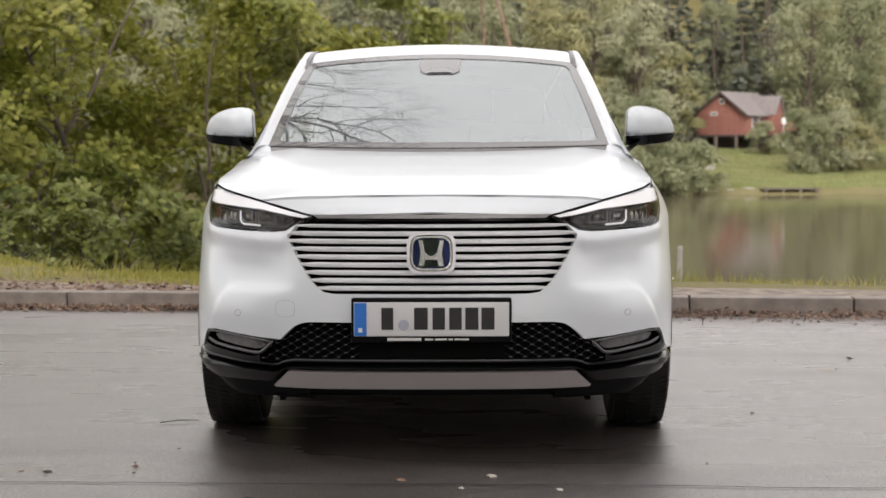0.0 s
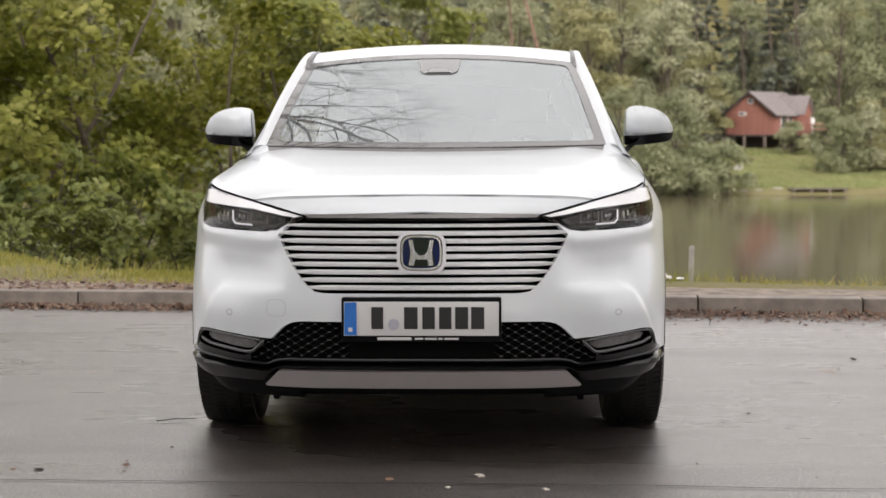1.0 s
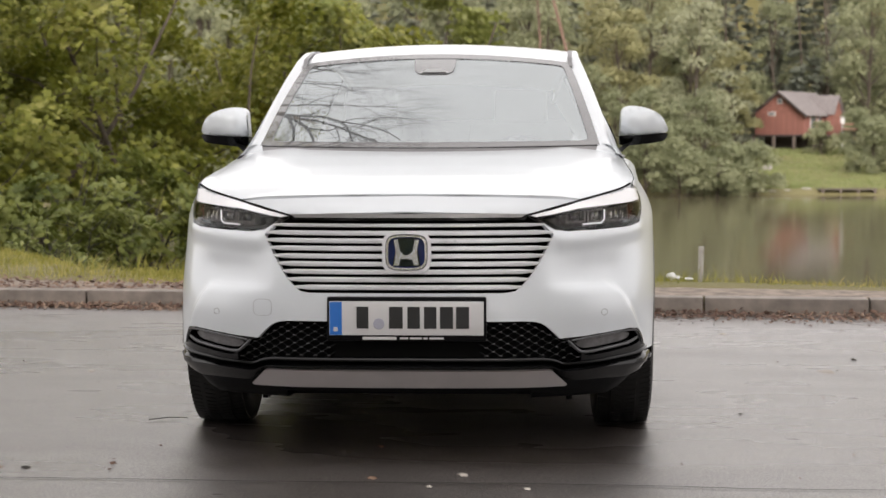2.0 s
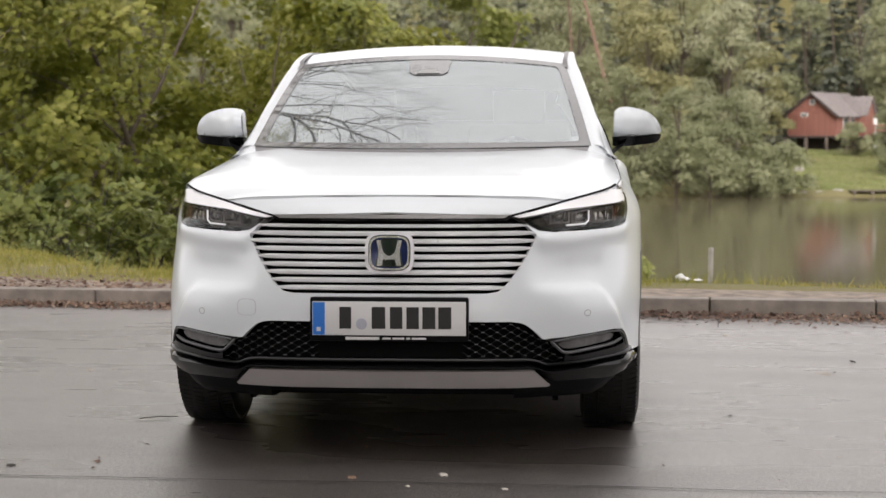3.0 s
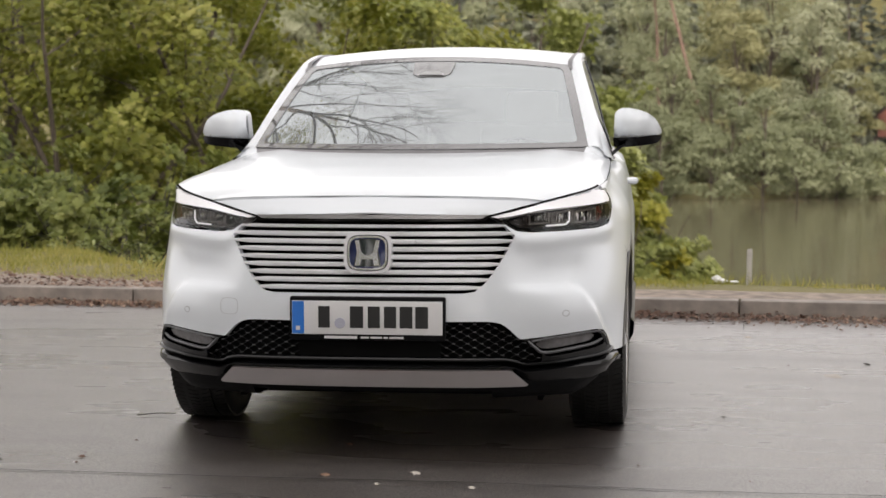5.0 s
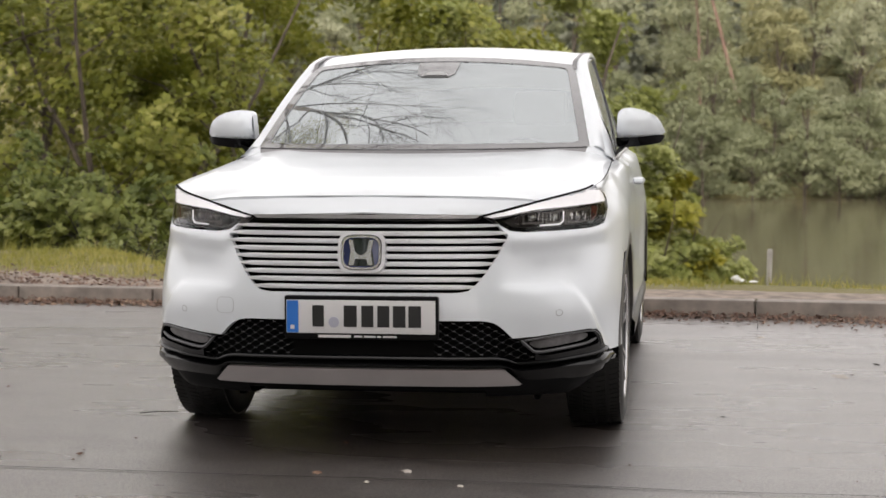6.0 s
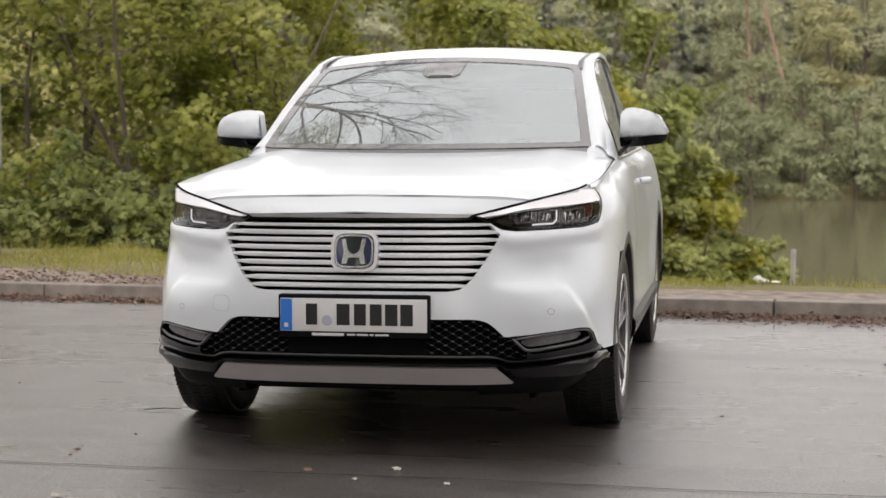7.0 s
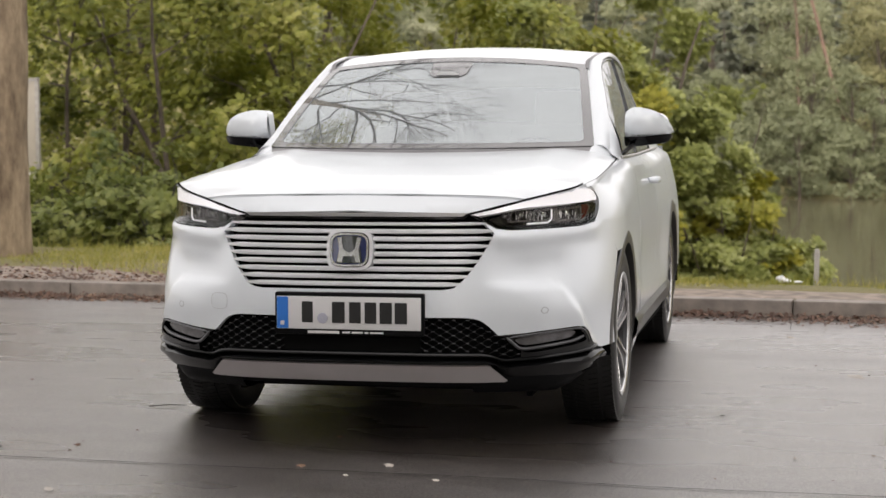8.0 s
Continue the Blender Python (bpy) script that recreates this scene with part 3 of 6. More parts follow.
def far_tree(name, base, height, spread, clumps, size, material, seed, label, low=0.12, conifer=False, group=""):
    """A distant tree: a trunk, and lobes of leaf clumps with gaps between."""
    rng = np.random.default_rng(seed)
    tree = empty(name, pose(*base), label=label, category="conifer" if conifer else ("tree" if height > 4.5 else "bush"), group=group)
    bm = bmesh.new()
    stem = wander((0, 0, -0.6), (0, 0, 1), height * 0.97, 6, rng, 0.03, 0.05)
    add_tube(bm, stem, [0.016 * height * (1 - 0.85 * i / 6) + 0.02 for i in range(7)], 6)
    cen, nor = [], []
    if conifer:
        tiers = int(height / 0.75)
        for i in range(tiers):
            k = low + (1 - low) * i / tiers
            r = spread * (1 - k) ** 0.8 * rng.uniform(0.8, 1.15) + 0.15
            for a in rng.uniform(0, math.tau, max(4, int(9 * (1 - k) + 3))):
                m = max(3, int(clumps / tiers / 9))
                s = rng.uniform(0.15, 1, m) ** 0.8
                z = k * height - s * r * 0.32 + rng.normal(size=m) * 0.12
                cen.append(np.stack([np.cos(a) * s * r + rng.normal(size=m) * 0.14, np.sin(a) * s * r + rng.normal(size=m) * 0.14, z], 1))
                nor.append(np.stack([np.cos(a) * 0.5 + rng.normal(size=m) * 0.35, np.sin(a) * 0.5 + rng.normal(size=m) * 0.35, np.ones(m)], 1))
    else:
        lobes = max(24, int(height * 2.6))
        for j in range(lobes):
            k = low + (0.97 - low) * rng.random() ** 1.1
            a = rng.uniform(0, math.tau)
            r = spread * math.sin(math.pi * min(0.97, 0.18 + 0.80 * k)) ** 0.7 * rng.uniform(0.35, 0.95)
            p = np.array([math.cos(a) * r, math.sin(a) * r, k * height])
            lr = spread * rng.uniform(0.24, 0.44)
            add_tube(bm, [stem[min(6, int(k * 6))] * 0.85, Vector(p)], [0.004 * height + 0.01, 0.01], 4)
            m = clumps // lobes
            q = rng.normal(size=(m, 3))
            q /= np.linalg.norm(q, axis=1, keepdims=True)
            q[:, 2] = np.where(q[:, 2] < -0.3, -q[:, 2], q[:, 2])
            cen.append(p + q * lr * rng.uniform(0.55, 1.08, (m, 1)) * (1, 1, 0.75))
            nor.append(q + (0, 0, 0.35) + rng.normal(size=(m, 3)) * 0.45)
    part("trunk", bm, BARK, tree)
    c = np.vstack(cen)
    v, f = leaf_cloud(c, np.vstack(nor), size * rng.uniform(0.55, 1.3, len(c)), SPECK, rng, 0.2)
    ob = new("crown", cloud_mesh("crown", v, f, material))
    ob.parent = tree
    return tree


def build_near_trees():
    # the thicket along the bank
    k = 0
    for x, y, h, s, n in ((-11.5, 17.5, 6.5, 2.3, 5200), (-9.2, 18.6, 7.0, 2.3, 6500), (-6.9, 17.4, 6.6, 2.2, 7500), (-4.9, 18.9, 7.0, 2.2, 7500), (-3.4, 20.6, 6.4, 2.0, 7000),
                           (-13.0, 21.5, 8.5, 2.8, 4500), (-9.6, 22.8, 8.6, 2.8, 5200), (-6.4, 22.6, 8.4, 2.7, 5200), (-3.9, 24.0, 7.0, 2.2, 4500), (-15.5, 19.0, 7.0, 2.6, 5200), (-12.2, 25.5, 8.0, 2.8, 5200), (-14.5, 16.0, 5.5, 2.2, 5000), (-7.9, 26.0, 7.5, 2.6, 4500), (-5.0, 26.5, 6.5, 2.4, 4500), (-17.5, 24.0, 8.0, 3.0, 5200), (-14.5, 28.5, 8.0, 3.0, 5200), (-11.0, 29.5, 7.5, 2.8, 5200), (-19.0, 29.0, 8.5, 3.2, 5200), (-16.5, 33.0, 8.5, 3.2, 5200)):
        leafy_tree("maple_tree", (x, y, terrain(x, y)), h, s, n, 0.115, MAPLE, BARK, 40 + k,
                   "leafy green field maple in the bankside thicket", low=0.10, stems=3 if k < 5 else 1, group="bankside thicket")
        k += 1
    # the end of the thicket, falling away to the water
    for i, (x, y, top, sp, n, mm, st) in enumerate(((-2.3, 23.9, 6.2, 1.5, 15000, MAPLE_BRIGHT, 3), (-1.15, 23.6, 4.1, 1.15, 14000, MAPLE_YELLOW, 3), (-0.45, 23.3, 2.6, 1.05, 12000, MAPLE_BRIGHT, 4), (0.30, 23.3, 1.1, 0.95, 9500, MAPLE_YELLOW, 4), (0.90, 23.0, -0.2, 0.8, 6500, MAPLE_BRIGHT, 5), (-1.7, 23.0, 4.4, 1.25, 13000, MAPLE_BRIGHT, 1), (-0.85, 22.7, 2.9, 1.15, 12000, MAPLE_BRIGHT, 1), (-0.05, 22.8, 1.5, 1.0, 10000, MAPLE_BRIGHT, 5))):
        z = terrain(x, y)
        leafy_tree("maple_tree" if top > 1 else "shrub", (x, y, z), top - z, sp, n, 0.115, mm, BARK, 61 + i, "dense yellow-green young maple at the thicket's end", low=0.06, stems=st, group="bankside thicket")
    # low growth in front of the stems
    for i, (x, y, h) in enumerate(((-12.4, 13.8, 2.2), (-11.2, 14.4, 1.9), (-10.2, 13.6, 2.3), (-9.2, 14.6, 2.0), (-8.2, 13.7, 2.2), (-7.3, 14.4, 2.4), (-6.4, 13.6, 2.0), (-5.4, 14.3, 2.3), (-4.5, 14.0, 2.1), (-3.6, 14.9, 2.3), (-2.7, 15.6, 2.0), (-2.0, 17.0, 2.2), (-9.6, 12.2, 1.4), (-8.6, 11.9, 1.2), (-7.7, 12.3, 1.5), (-6.9, 11.8, 1.3), (-6.1, 12.2, 1.4), (-5.3, 11.9, 1.3), (-4.6, 12.4, 1.4))):
        leafy_tree("shrub", (x, y, terrain(x, y)), h, 0.85, 1800, 0.10, SHRUB_SHADED, TWIG, 80 + i, "low leafy maple shrub under the trees", low=0.03, stems=4, shape=OVAL_LEAF if i % 3 == 0 else MAPLE_LEAF, group="bankside undergrowth")

    # pale low growth at the verge's back edge
    for i, (x, y, h) in enumerate(((-4.35, 9.25, 0.42), (-4.0, 9.4, 0.5), (-3.75, 9.2, 0.46), (-3.45, 9.35, 0.42), (-3.2, 9.2, 0.38), (-5.0, 9.9, 0.5))):
        leafy_tree("shrub", (x, y, terrain(x, y)), h, 0.30, 420, 0.065, PALE_HERB, TWIG, 120 + i, "low pale-leaved herb behind the verge grass", low=0.05, stems=4, shape=OVAL_LEAF, group="verge herbs")


def build_far_woods():
    rng = random.Random(5)
    k = 0
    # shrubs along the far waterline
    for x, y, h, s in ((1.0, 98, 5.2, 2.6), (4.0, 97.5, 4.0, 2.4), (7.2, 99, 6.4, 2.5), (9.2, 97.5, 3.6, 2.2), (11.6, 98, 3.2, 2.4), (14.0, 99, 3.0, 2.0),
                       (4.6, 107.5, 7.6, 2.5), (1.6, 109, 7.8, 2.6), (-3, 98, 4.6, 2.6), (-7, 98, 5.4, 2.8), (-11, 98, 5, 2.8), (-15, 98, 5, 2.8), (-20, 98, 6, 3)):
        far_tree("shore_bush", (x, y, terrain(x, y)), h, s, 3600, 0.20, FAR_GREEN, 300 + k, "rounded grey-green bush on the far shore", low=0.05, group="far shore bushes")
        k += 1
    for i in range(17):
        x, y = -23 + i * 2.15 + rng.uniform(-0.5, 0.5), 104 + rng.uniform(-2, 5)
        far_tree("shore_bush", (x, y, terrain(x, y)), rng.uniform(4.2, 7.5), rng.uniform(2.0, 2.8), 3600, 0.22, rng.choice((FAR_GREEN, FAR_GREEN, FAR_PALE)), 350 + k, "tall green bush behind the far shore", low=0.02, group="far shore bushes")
        k += 1
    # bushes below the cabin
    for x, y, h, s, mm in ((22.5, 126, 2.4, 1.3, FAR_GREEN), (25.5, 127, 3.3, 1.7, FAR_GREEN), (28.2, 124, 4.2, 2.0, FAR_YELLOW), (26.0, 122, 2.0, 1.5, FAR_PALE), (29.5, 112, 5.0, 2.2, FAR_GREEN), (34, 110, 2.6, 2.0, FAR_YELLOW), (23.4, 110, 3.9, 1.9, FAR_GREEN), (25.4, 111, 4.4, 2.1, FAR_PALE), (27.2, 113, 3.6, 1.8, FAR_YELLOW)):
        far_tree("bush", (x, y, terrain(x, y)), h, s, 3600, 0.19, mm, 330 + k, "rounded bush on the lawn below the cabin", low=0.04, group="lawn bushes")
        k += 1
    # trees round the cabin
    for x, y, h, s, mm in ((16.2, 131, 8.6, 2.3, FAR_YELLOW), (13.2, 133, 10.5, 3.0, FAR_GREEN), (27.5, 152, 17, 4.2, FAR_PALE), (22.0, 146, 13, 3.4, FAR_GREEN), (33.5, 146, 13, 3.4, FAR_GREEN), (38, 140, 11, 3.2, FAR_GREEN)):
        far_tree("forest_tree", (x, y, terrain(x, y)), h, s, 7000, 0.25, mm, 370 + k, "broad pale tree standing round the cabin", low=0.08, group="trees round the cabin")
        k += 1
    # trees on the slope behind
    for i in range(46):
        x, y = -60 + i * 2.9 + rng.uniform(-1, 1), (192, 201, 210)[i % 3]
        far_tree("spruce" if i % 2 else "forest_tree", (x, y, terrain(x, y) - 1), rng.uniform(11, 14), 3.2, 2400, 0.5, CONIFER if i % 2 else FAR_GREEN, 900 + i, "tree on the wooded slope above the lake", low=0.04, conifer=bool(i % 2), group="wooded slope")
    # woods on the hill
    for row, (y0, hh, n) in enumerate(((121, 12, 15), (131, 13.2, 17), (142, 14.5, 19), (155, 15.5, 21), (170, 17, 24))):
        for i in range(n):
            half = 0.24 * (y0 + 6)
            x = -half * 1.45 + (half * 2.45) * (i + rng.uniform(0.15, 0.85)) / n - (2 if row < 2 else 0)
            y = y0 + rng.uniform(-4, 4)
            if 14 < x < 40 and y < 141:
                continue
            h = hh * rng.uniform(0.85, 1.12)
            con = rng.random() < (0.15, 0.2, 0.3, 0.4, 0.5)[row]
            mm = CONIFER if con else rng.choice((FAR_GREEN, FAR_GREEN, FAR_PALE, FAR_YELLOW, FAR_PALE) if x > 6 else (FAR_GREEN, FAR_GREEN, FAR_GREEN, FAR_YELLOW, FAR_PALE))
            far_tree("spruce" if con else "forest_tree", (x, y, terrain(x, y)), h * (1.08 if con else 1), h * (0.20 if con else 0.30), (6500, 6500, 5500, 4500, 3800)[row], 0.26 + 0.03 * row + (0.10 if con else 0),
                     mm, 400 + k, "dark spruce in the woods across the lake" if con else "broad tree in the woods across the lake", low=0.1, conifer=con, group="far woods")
            k += 1


def pine(base, top, r, seed):
    """A bare reddish trunk with dead stubs under a high needle crown."""
    rng = np.random.default_rng(seed)
    tree = empty("pine", pose(*base), label="tall pine with a bare reddish leaning trunk", category="conifer", group="far pines")
    top = Vector(top) - Vector(base)
    line = [top * (i / 10) + Vector((0.25 * math.sin(i * 0.9 + seed), 0, -0.4 * (i == 0))) * (0.3 if i else 1) for i in range(11)]
    bm = bmesh.new()
    add_tube(bm, line, [r * (1 - 0.55 * i / 10) for i in range(11)], 8)
    for i in range(4, 10):
        a = rng.uniform(0, math.tau)
        stub = wander(line[i], (math.cos(a), math.sin(a), 0.15), rng.uniform(0.5, 1.6), 4, rng, 0.2)
        add_tube(bm, stub, [0.05, 0.04, 0.03, 0.02, 0.012], 5)
    part("trunk", bm, PINE_BARK, tree)
    cen = np.vstack([np.array(line[10]) + rng.normal(size=3) * (1.0, 1.0, 0.7) + rng.normal(size=(160, 3)) * (0.7, 0.7, 0.3) for _ in range(14)])
    v, f = leaf_cloud(cen, rng.normal(size=cen.shape) * 0.6 + (0, 0, 1), 0.28 * rng.uniform(0.6, 1.3, len(cen)), SPECK, rng, 0.2)
    ob = new("crown", cloud_mesh("crown", v, f, CONIFER))
    ob.parent = tree


def build_shade_trees_behind():
    """Unseen trees added behind the camera: close the place, dim the car's front."""
    for i in range(13):
        x = -26 + i * 4.4 + (i * 37 % 5) * 0.4
        y = -17 - (i * 53 % 7) * 0.6
        far_tree("forest_tree", (x, y, 0), 14.5 + (i * 29 % 5) * 0.6, 3.8, 2200, 0.9, FAR_GREEN, 700 + i, "unseen broad tree added behind the camera to block light", low=0.06, group="wood by the car park")


build_near_trees()
build_far_woods()
pine((4.9, 111.5, terrain(4.9, 111.5)), (0.6, 111.5, 13.8), 0.17, 1)
pine((1.1, 115.5, terrain(1.1, 115.5)), (0.2, 115.5, 14.5), 0.12, 2)
build_shade_trees_behind()

# ---- the car ----
PLAN = smooth_curve([(0, 0.012), (0.2, 0.016), (0.4, 0.036), (0.54, 0.085), (0.663, 0.15), (0.75, 0.235), (0.815, 0.335), (0.86, 0.47), (0.879, 0.64), (0.885, 0.87),
                     (0.882, 1.5), (0.875, 2.2), (0.869, 3.0), (0.867, 3.48), (0.859, 3.85), (0.843, 4.12), (0.75, 4.27), (0.5, 4.34), (0, 4.36)], 900)
PLAN_S = np.concatenate([[0], np.cumsum(np.hypot(*np.diff(PLAN, axis=0).T))])
MID = int(np.searchsorted(PLAN[:, 1], 2.2))
FRONT_AXLE, REAR_AXLE, TYRE_R = 0.875, 3.485, 0.338


def ux(x):
    """Length along the body's plan, from the nose, to where it is x wide."""
    return math.copysign(float(np.interp(abs(x), PLAN[:MID, 0], PLAN_S[:MID])), x)


def uy(y):
    return float(np.interp(y, PLAN[:, 1], PLAN_S))


def shoulder_z(y):
    return float(np.interp(y, [0, 0.45, 0.9, 1.35, 2.5, 3.4, 4.4], [0.90, 0.935, 0.975, 1.015, 1.02, 1.04, 1.06]))


def shell(u, z, out=0.0):
    """The body's outer skin, u along its plan, z up."""
    s, a = (1 if u >= 0 else -1), abs(u)
    x, y = float(np.interp(a, PLAN_S, PLAN[:, 0])), float(np.interp(a, PLAN_S, PLAN[:, 1]))
    x2, y2 = float(np.interp(a + 0.01, PLAN_S, PLAN[:, 0])), float(np.interp(a + 0.01, PLAN_S, PLAN[:, 1]))
    t = Vector((x2 - x, y2 - y, 0)).normalized()
    n = Vector((t.y, -t.x, 0))
    wf = 1 - smoothstep(0.40, 1.15, y)
    lean = smoothstep(0.50, 0.84, z)
    dy = lean * (0.036 + 0.080 * (x / 0.8) ** 2) * wf
    dy += 1.25 * max(0, z - 0.845) * max(0, 1 - (x / 0.68) ** 2) * wf
    dy += 0.5 * max(0, 0.34 - z) * wf
    # the corner swells out below a soft crease, and is hollow above it
    band = smoothstep(0.44, 0.62, x) * (1 - smoothstep(0.79, 0.85, x)) * wf
    crease = float(np.interp(x, [0.60, 0.69, 0.725, 0.765, 0.805, 0.83], [0.592, 0.590, 0.575, 0.505, 0.41, 0.34]))
    cw = 0.014 + 0.019 * smoothstep(0.70, 0.76, x)
    d = out + 0.025 * band * (1 - smoothstep(crease - cw, crease + cw, z)) - 0.010 * band * (1 - smoothstep(0.40, 0.50, z))
    face = smoothstep(0.44, 0.62, x) * (1 - smoothstep(0.70, 0.80, x)) * wf
    d -= 0.017 * face * math.exp(-((z - 0.64) / 0.062) ** 2) + 0.012 * face * (1 - smoothstep(0.60, 0.74, z))
    # a ledge under the lamp, turned up above its edge and under below it
    ledge = float(np.interp(x, [0.46, 0.52, 0.66, 0.80, 0.84], [0.775, 0.755, 0.766, 0.779, 0.779]))
    d += 0.014 * smoothstep(0.455, 0.53, x) * (1 - smoothstep(0.785, 0.835, x)) * wf * (max(0, 1 - (z - ledge) / 0.026) if z > ledge else 1 - smoothstep(0, 0.06, ledge - z))
    # flanks
    ws = smoothstep(0.50, 1.2, y)
    zs = shoulder_z(y)
    tuck = ws * (0.03 + 0.02 * smoothstep(1.6, 2.6, y))
    d -= tuck * max(0, (z - 0.62) / 0.35) ** 2 + ws * 0.10 * max(0, 0.42 - z)
    d -= 0.018 * ws * math.exp(-((z - 0.56) / 0.12) ** 2) * smoothstep(1.3, 1.7, y) * (1 - smoothstep(2.7, 3.1, y))
    # rounded shoulder
    r = 0.030 + 0.025 * smoothstep(1.1, 1.5, y)
    inner = float(np.interp(y, [0.27, 0.34, 0.45, 0.70, 1.0, 1.3], [0.783, 0.797, 0.804, 0.806, 0.802, 0.797]))
    inset = max(0, x - inner - tuck * max(0, (zs - 0.62) / 0.35) ** 2)
    inset += (0.055 - inset) * smoothstep(1.2, 1.5, y)
    haunch = 1 - smoothstep(0.95, 1.45, y)
    q = min(1.0, max(0.0, (z - (zs - r)) / r))
    slope = min(1.0, max(0.0, (z - zs + 0.15) / 0.15))
    d -= inset * ((1 - haunch) * (1 - math.sqrt(max(0, 1 - q * q))) + haunch * slope ** 1.7)
    return Vector((s * (x + n.x * d), y + dy + n.y * d, z))


def on_front(out=0.0):
    """Lays (x, z) of the front view on the skin."""
    return lambda x, z: shell(ux(x), z, out)


def both(half):
    """A half outline, from the middle line round, made whole."""
    return list(half) + [(-x, z) for x, z in half[::-1] if x > 1e-6]


def turn(pts):
    return [(-x, z) for x, z in pts[::-1]]


def soft(ctrl, n):
    return [tuple(p) for p in smooth_curve(ctrl, n)]


# outlines on the front, half or right side, as (x, z)
LAMP_TOP = soft([(0.775, 0.932), (0.742, 0.917), (0.654, 0.8945), (0.603, 0.882), (0.552, 0.869), (0.491, 0.853), (0.415, 0.834)], 18)
LAMP_LOW = [(0.462, 0.809), (0.501, 0.785), (0.551, 0.779), (0.652, 0.782), (0.760, 0.787), (0.795, 0.795)]
LAMP = [(0.808, 0.922)] + LAMP_TOP[1:] + LAMP_LOW + [(0.812, 0.812), (0.826, 0.85), (0.830, 0.883), (0.822, 0.908)]
GRILLE_HALF = [(0, 0.838), (0.408, 0.834), (0.458, 0.806), (0.495, 0.768)] + soft([(0.495, 0.768), (0.47, 0.71), (0.42, 0.632), (0.372, 0.582), (0.33, 0.573)], 8)[1:] + [(0, 0.573)]
LOWER_HALF = [(0, 0.476), (0.395, 0.477)] + soft([(0.395, 0.477), (0.435, 0.474), (0.47, 0.460), (0.518, 0.414)], 8)[1:] + \
    [(0.60, 0.4195), (0.646, 0.425), (0.751, 0.434), (0.781, 0.432), (0.797, 0.415), (0.808, 0.375), (0.825, 0.352)]


EDGE3 = [shell(ux(x), z) for x, z in LAMP_TOP if x > 0.59][::-1]
EDGE_BACK = (0.58, 0.8, 1.1, 1.34)
EDGE_Y = [p.y for p in EDGE3] + list(EDGE_BACK)
EDGE_X = [p.x for p in EDGE3] + [0.796, 0.798, 0.795, 0.790]
EDGE_Z = [p.z for p in EDGE3] + [shoulder_z(y) + 0.003 for y in EDGE_BACK]


def hood_x(y):
    return float(np.interp(y, EDGE_Y, EDGE_X))


def h_field(x, y):
    """The bonnet and the wings' tops."""
    ax = abs(x)
    zc = float(np.interp(y, [0.0, 0.095, 0.12, 0.145, 0.20, 0.34, 0.6, 0.9, 1.3, 1.6], [0.87, 0.895, 0.9035, 0.913, 0.930, 0.960, 0.995, 1.028, 1.064, 1.09]))
    xh = hood_x(y)
    edge = float(np.interp(y, EDGE_Y, EDGE_Z))
    wide = xh if y >= EDGE_Y[0] else 0.601
    power = 2.6 + 6.4 * smoothstep(0.35, 1.15, y)
    z = zc - (zc - edge) * (ax / wide) ** power + 0.006 * math.exp(-((ax - 0.56) / 0.05) ** 2) * smoothstep(0.3, 0.6, y)
    if ax > xh:
        xs, zs = wing_x(y), shoulder_z(y)
        t = min(1, (ax - xh) / max(0.01, xs - xh))
        z = z + (zs - z) * t * t
    return Vector((x, y, z))


def wing_x(y):
    return abs(shell(uy(y), shoulder_z(y) - 0.001).x)


def screen(a, t):
    """The windscreen: a across from -1 to 1, t up from 0 to 1."""
    b = Vector((0.70 * a, 1.09 + 0.22 * a * a, 1.064 + 0.008 * a * a))
    top = Vector((0.592 * a, 1.875 + 0.05 * a * a, 1.468 - 0.038 * a * a))
    p = b.lerp(top, t)
    return p + Vector((0, -0.45, 0.9)).normalized() * 0.022 * math.sin(math.pi * max(0, min(1, t))) * (1 - 0.3 * a * a)


def roof(a, y):
    z = float(np.interp(y, [1.87, 2.0, 2.2, 2.5, 2.9, 3.4, 3.9, 4.0], [1.468, 1.497, 1.527, 1.550, 1.548, 1.51, 1.43, 1.41]))
    w = float(np.interp(y, [1.87, 2.2, 2.6, 3.2, 4.0], [0.592, 0.60, 0.605, 0.59, 0.54]))
    return Vector((w * a, y, z - 0.038 * a * a))


RAIL_OUT = smooth_curve([(0.770, 1.30, 1.035), (0.752, 1.42, 1.085), (0.722, 1.62, 1.21), (0.668, 1.86, 1.372), (0.642, 2.05, 1.448), (0.640, 2.35, 1.488), (0.632, 2.8, 1.488), (0.612, 3.3, 1.445), (0.58, 3.75, 1.36), (0.56, 4.0, 1.30)], 44)


def belt(y):
    zs = shoulder_z(y)
    return Vector((abs(shell(uy(y), zs - 0.001).x), y, zs))


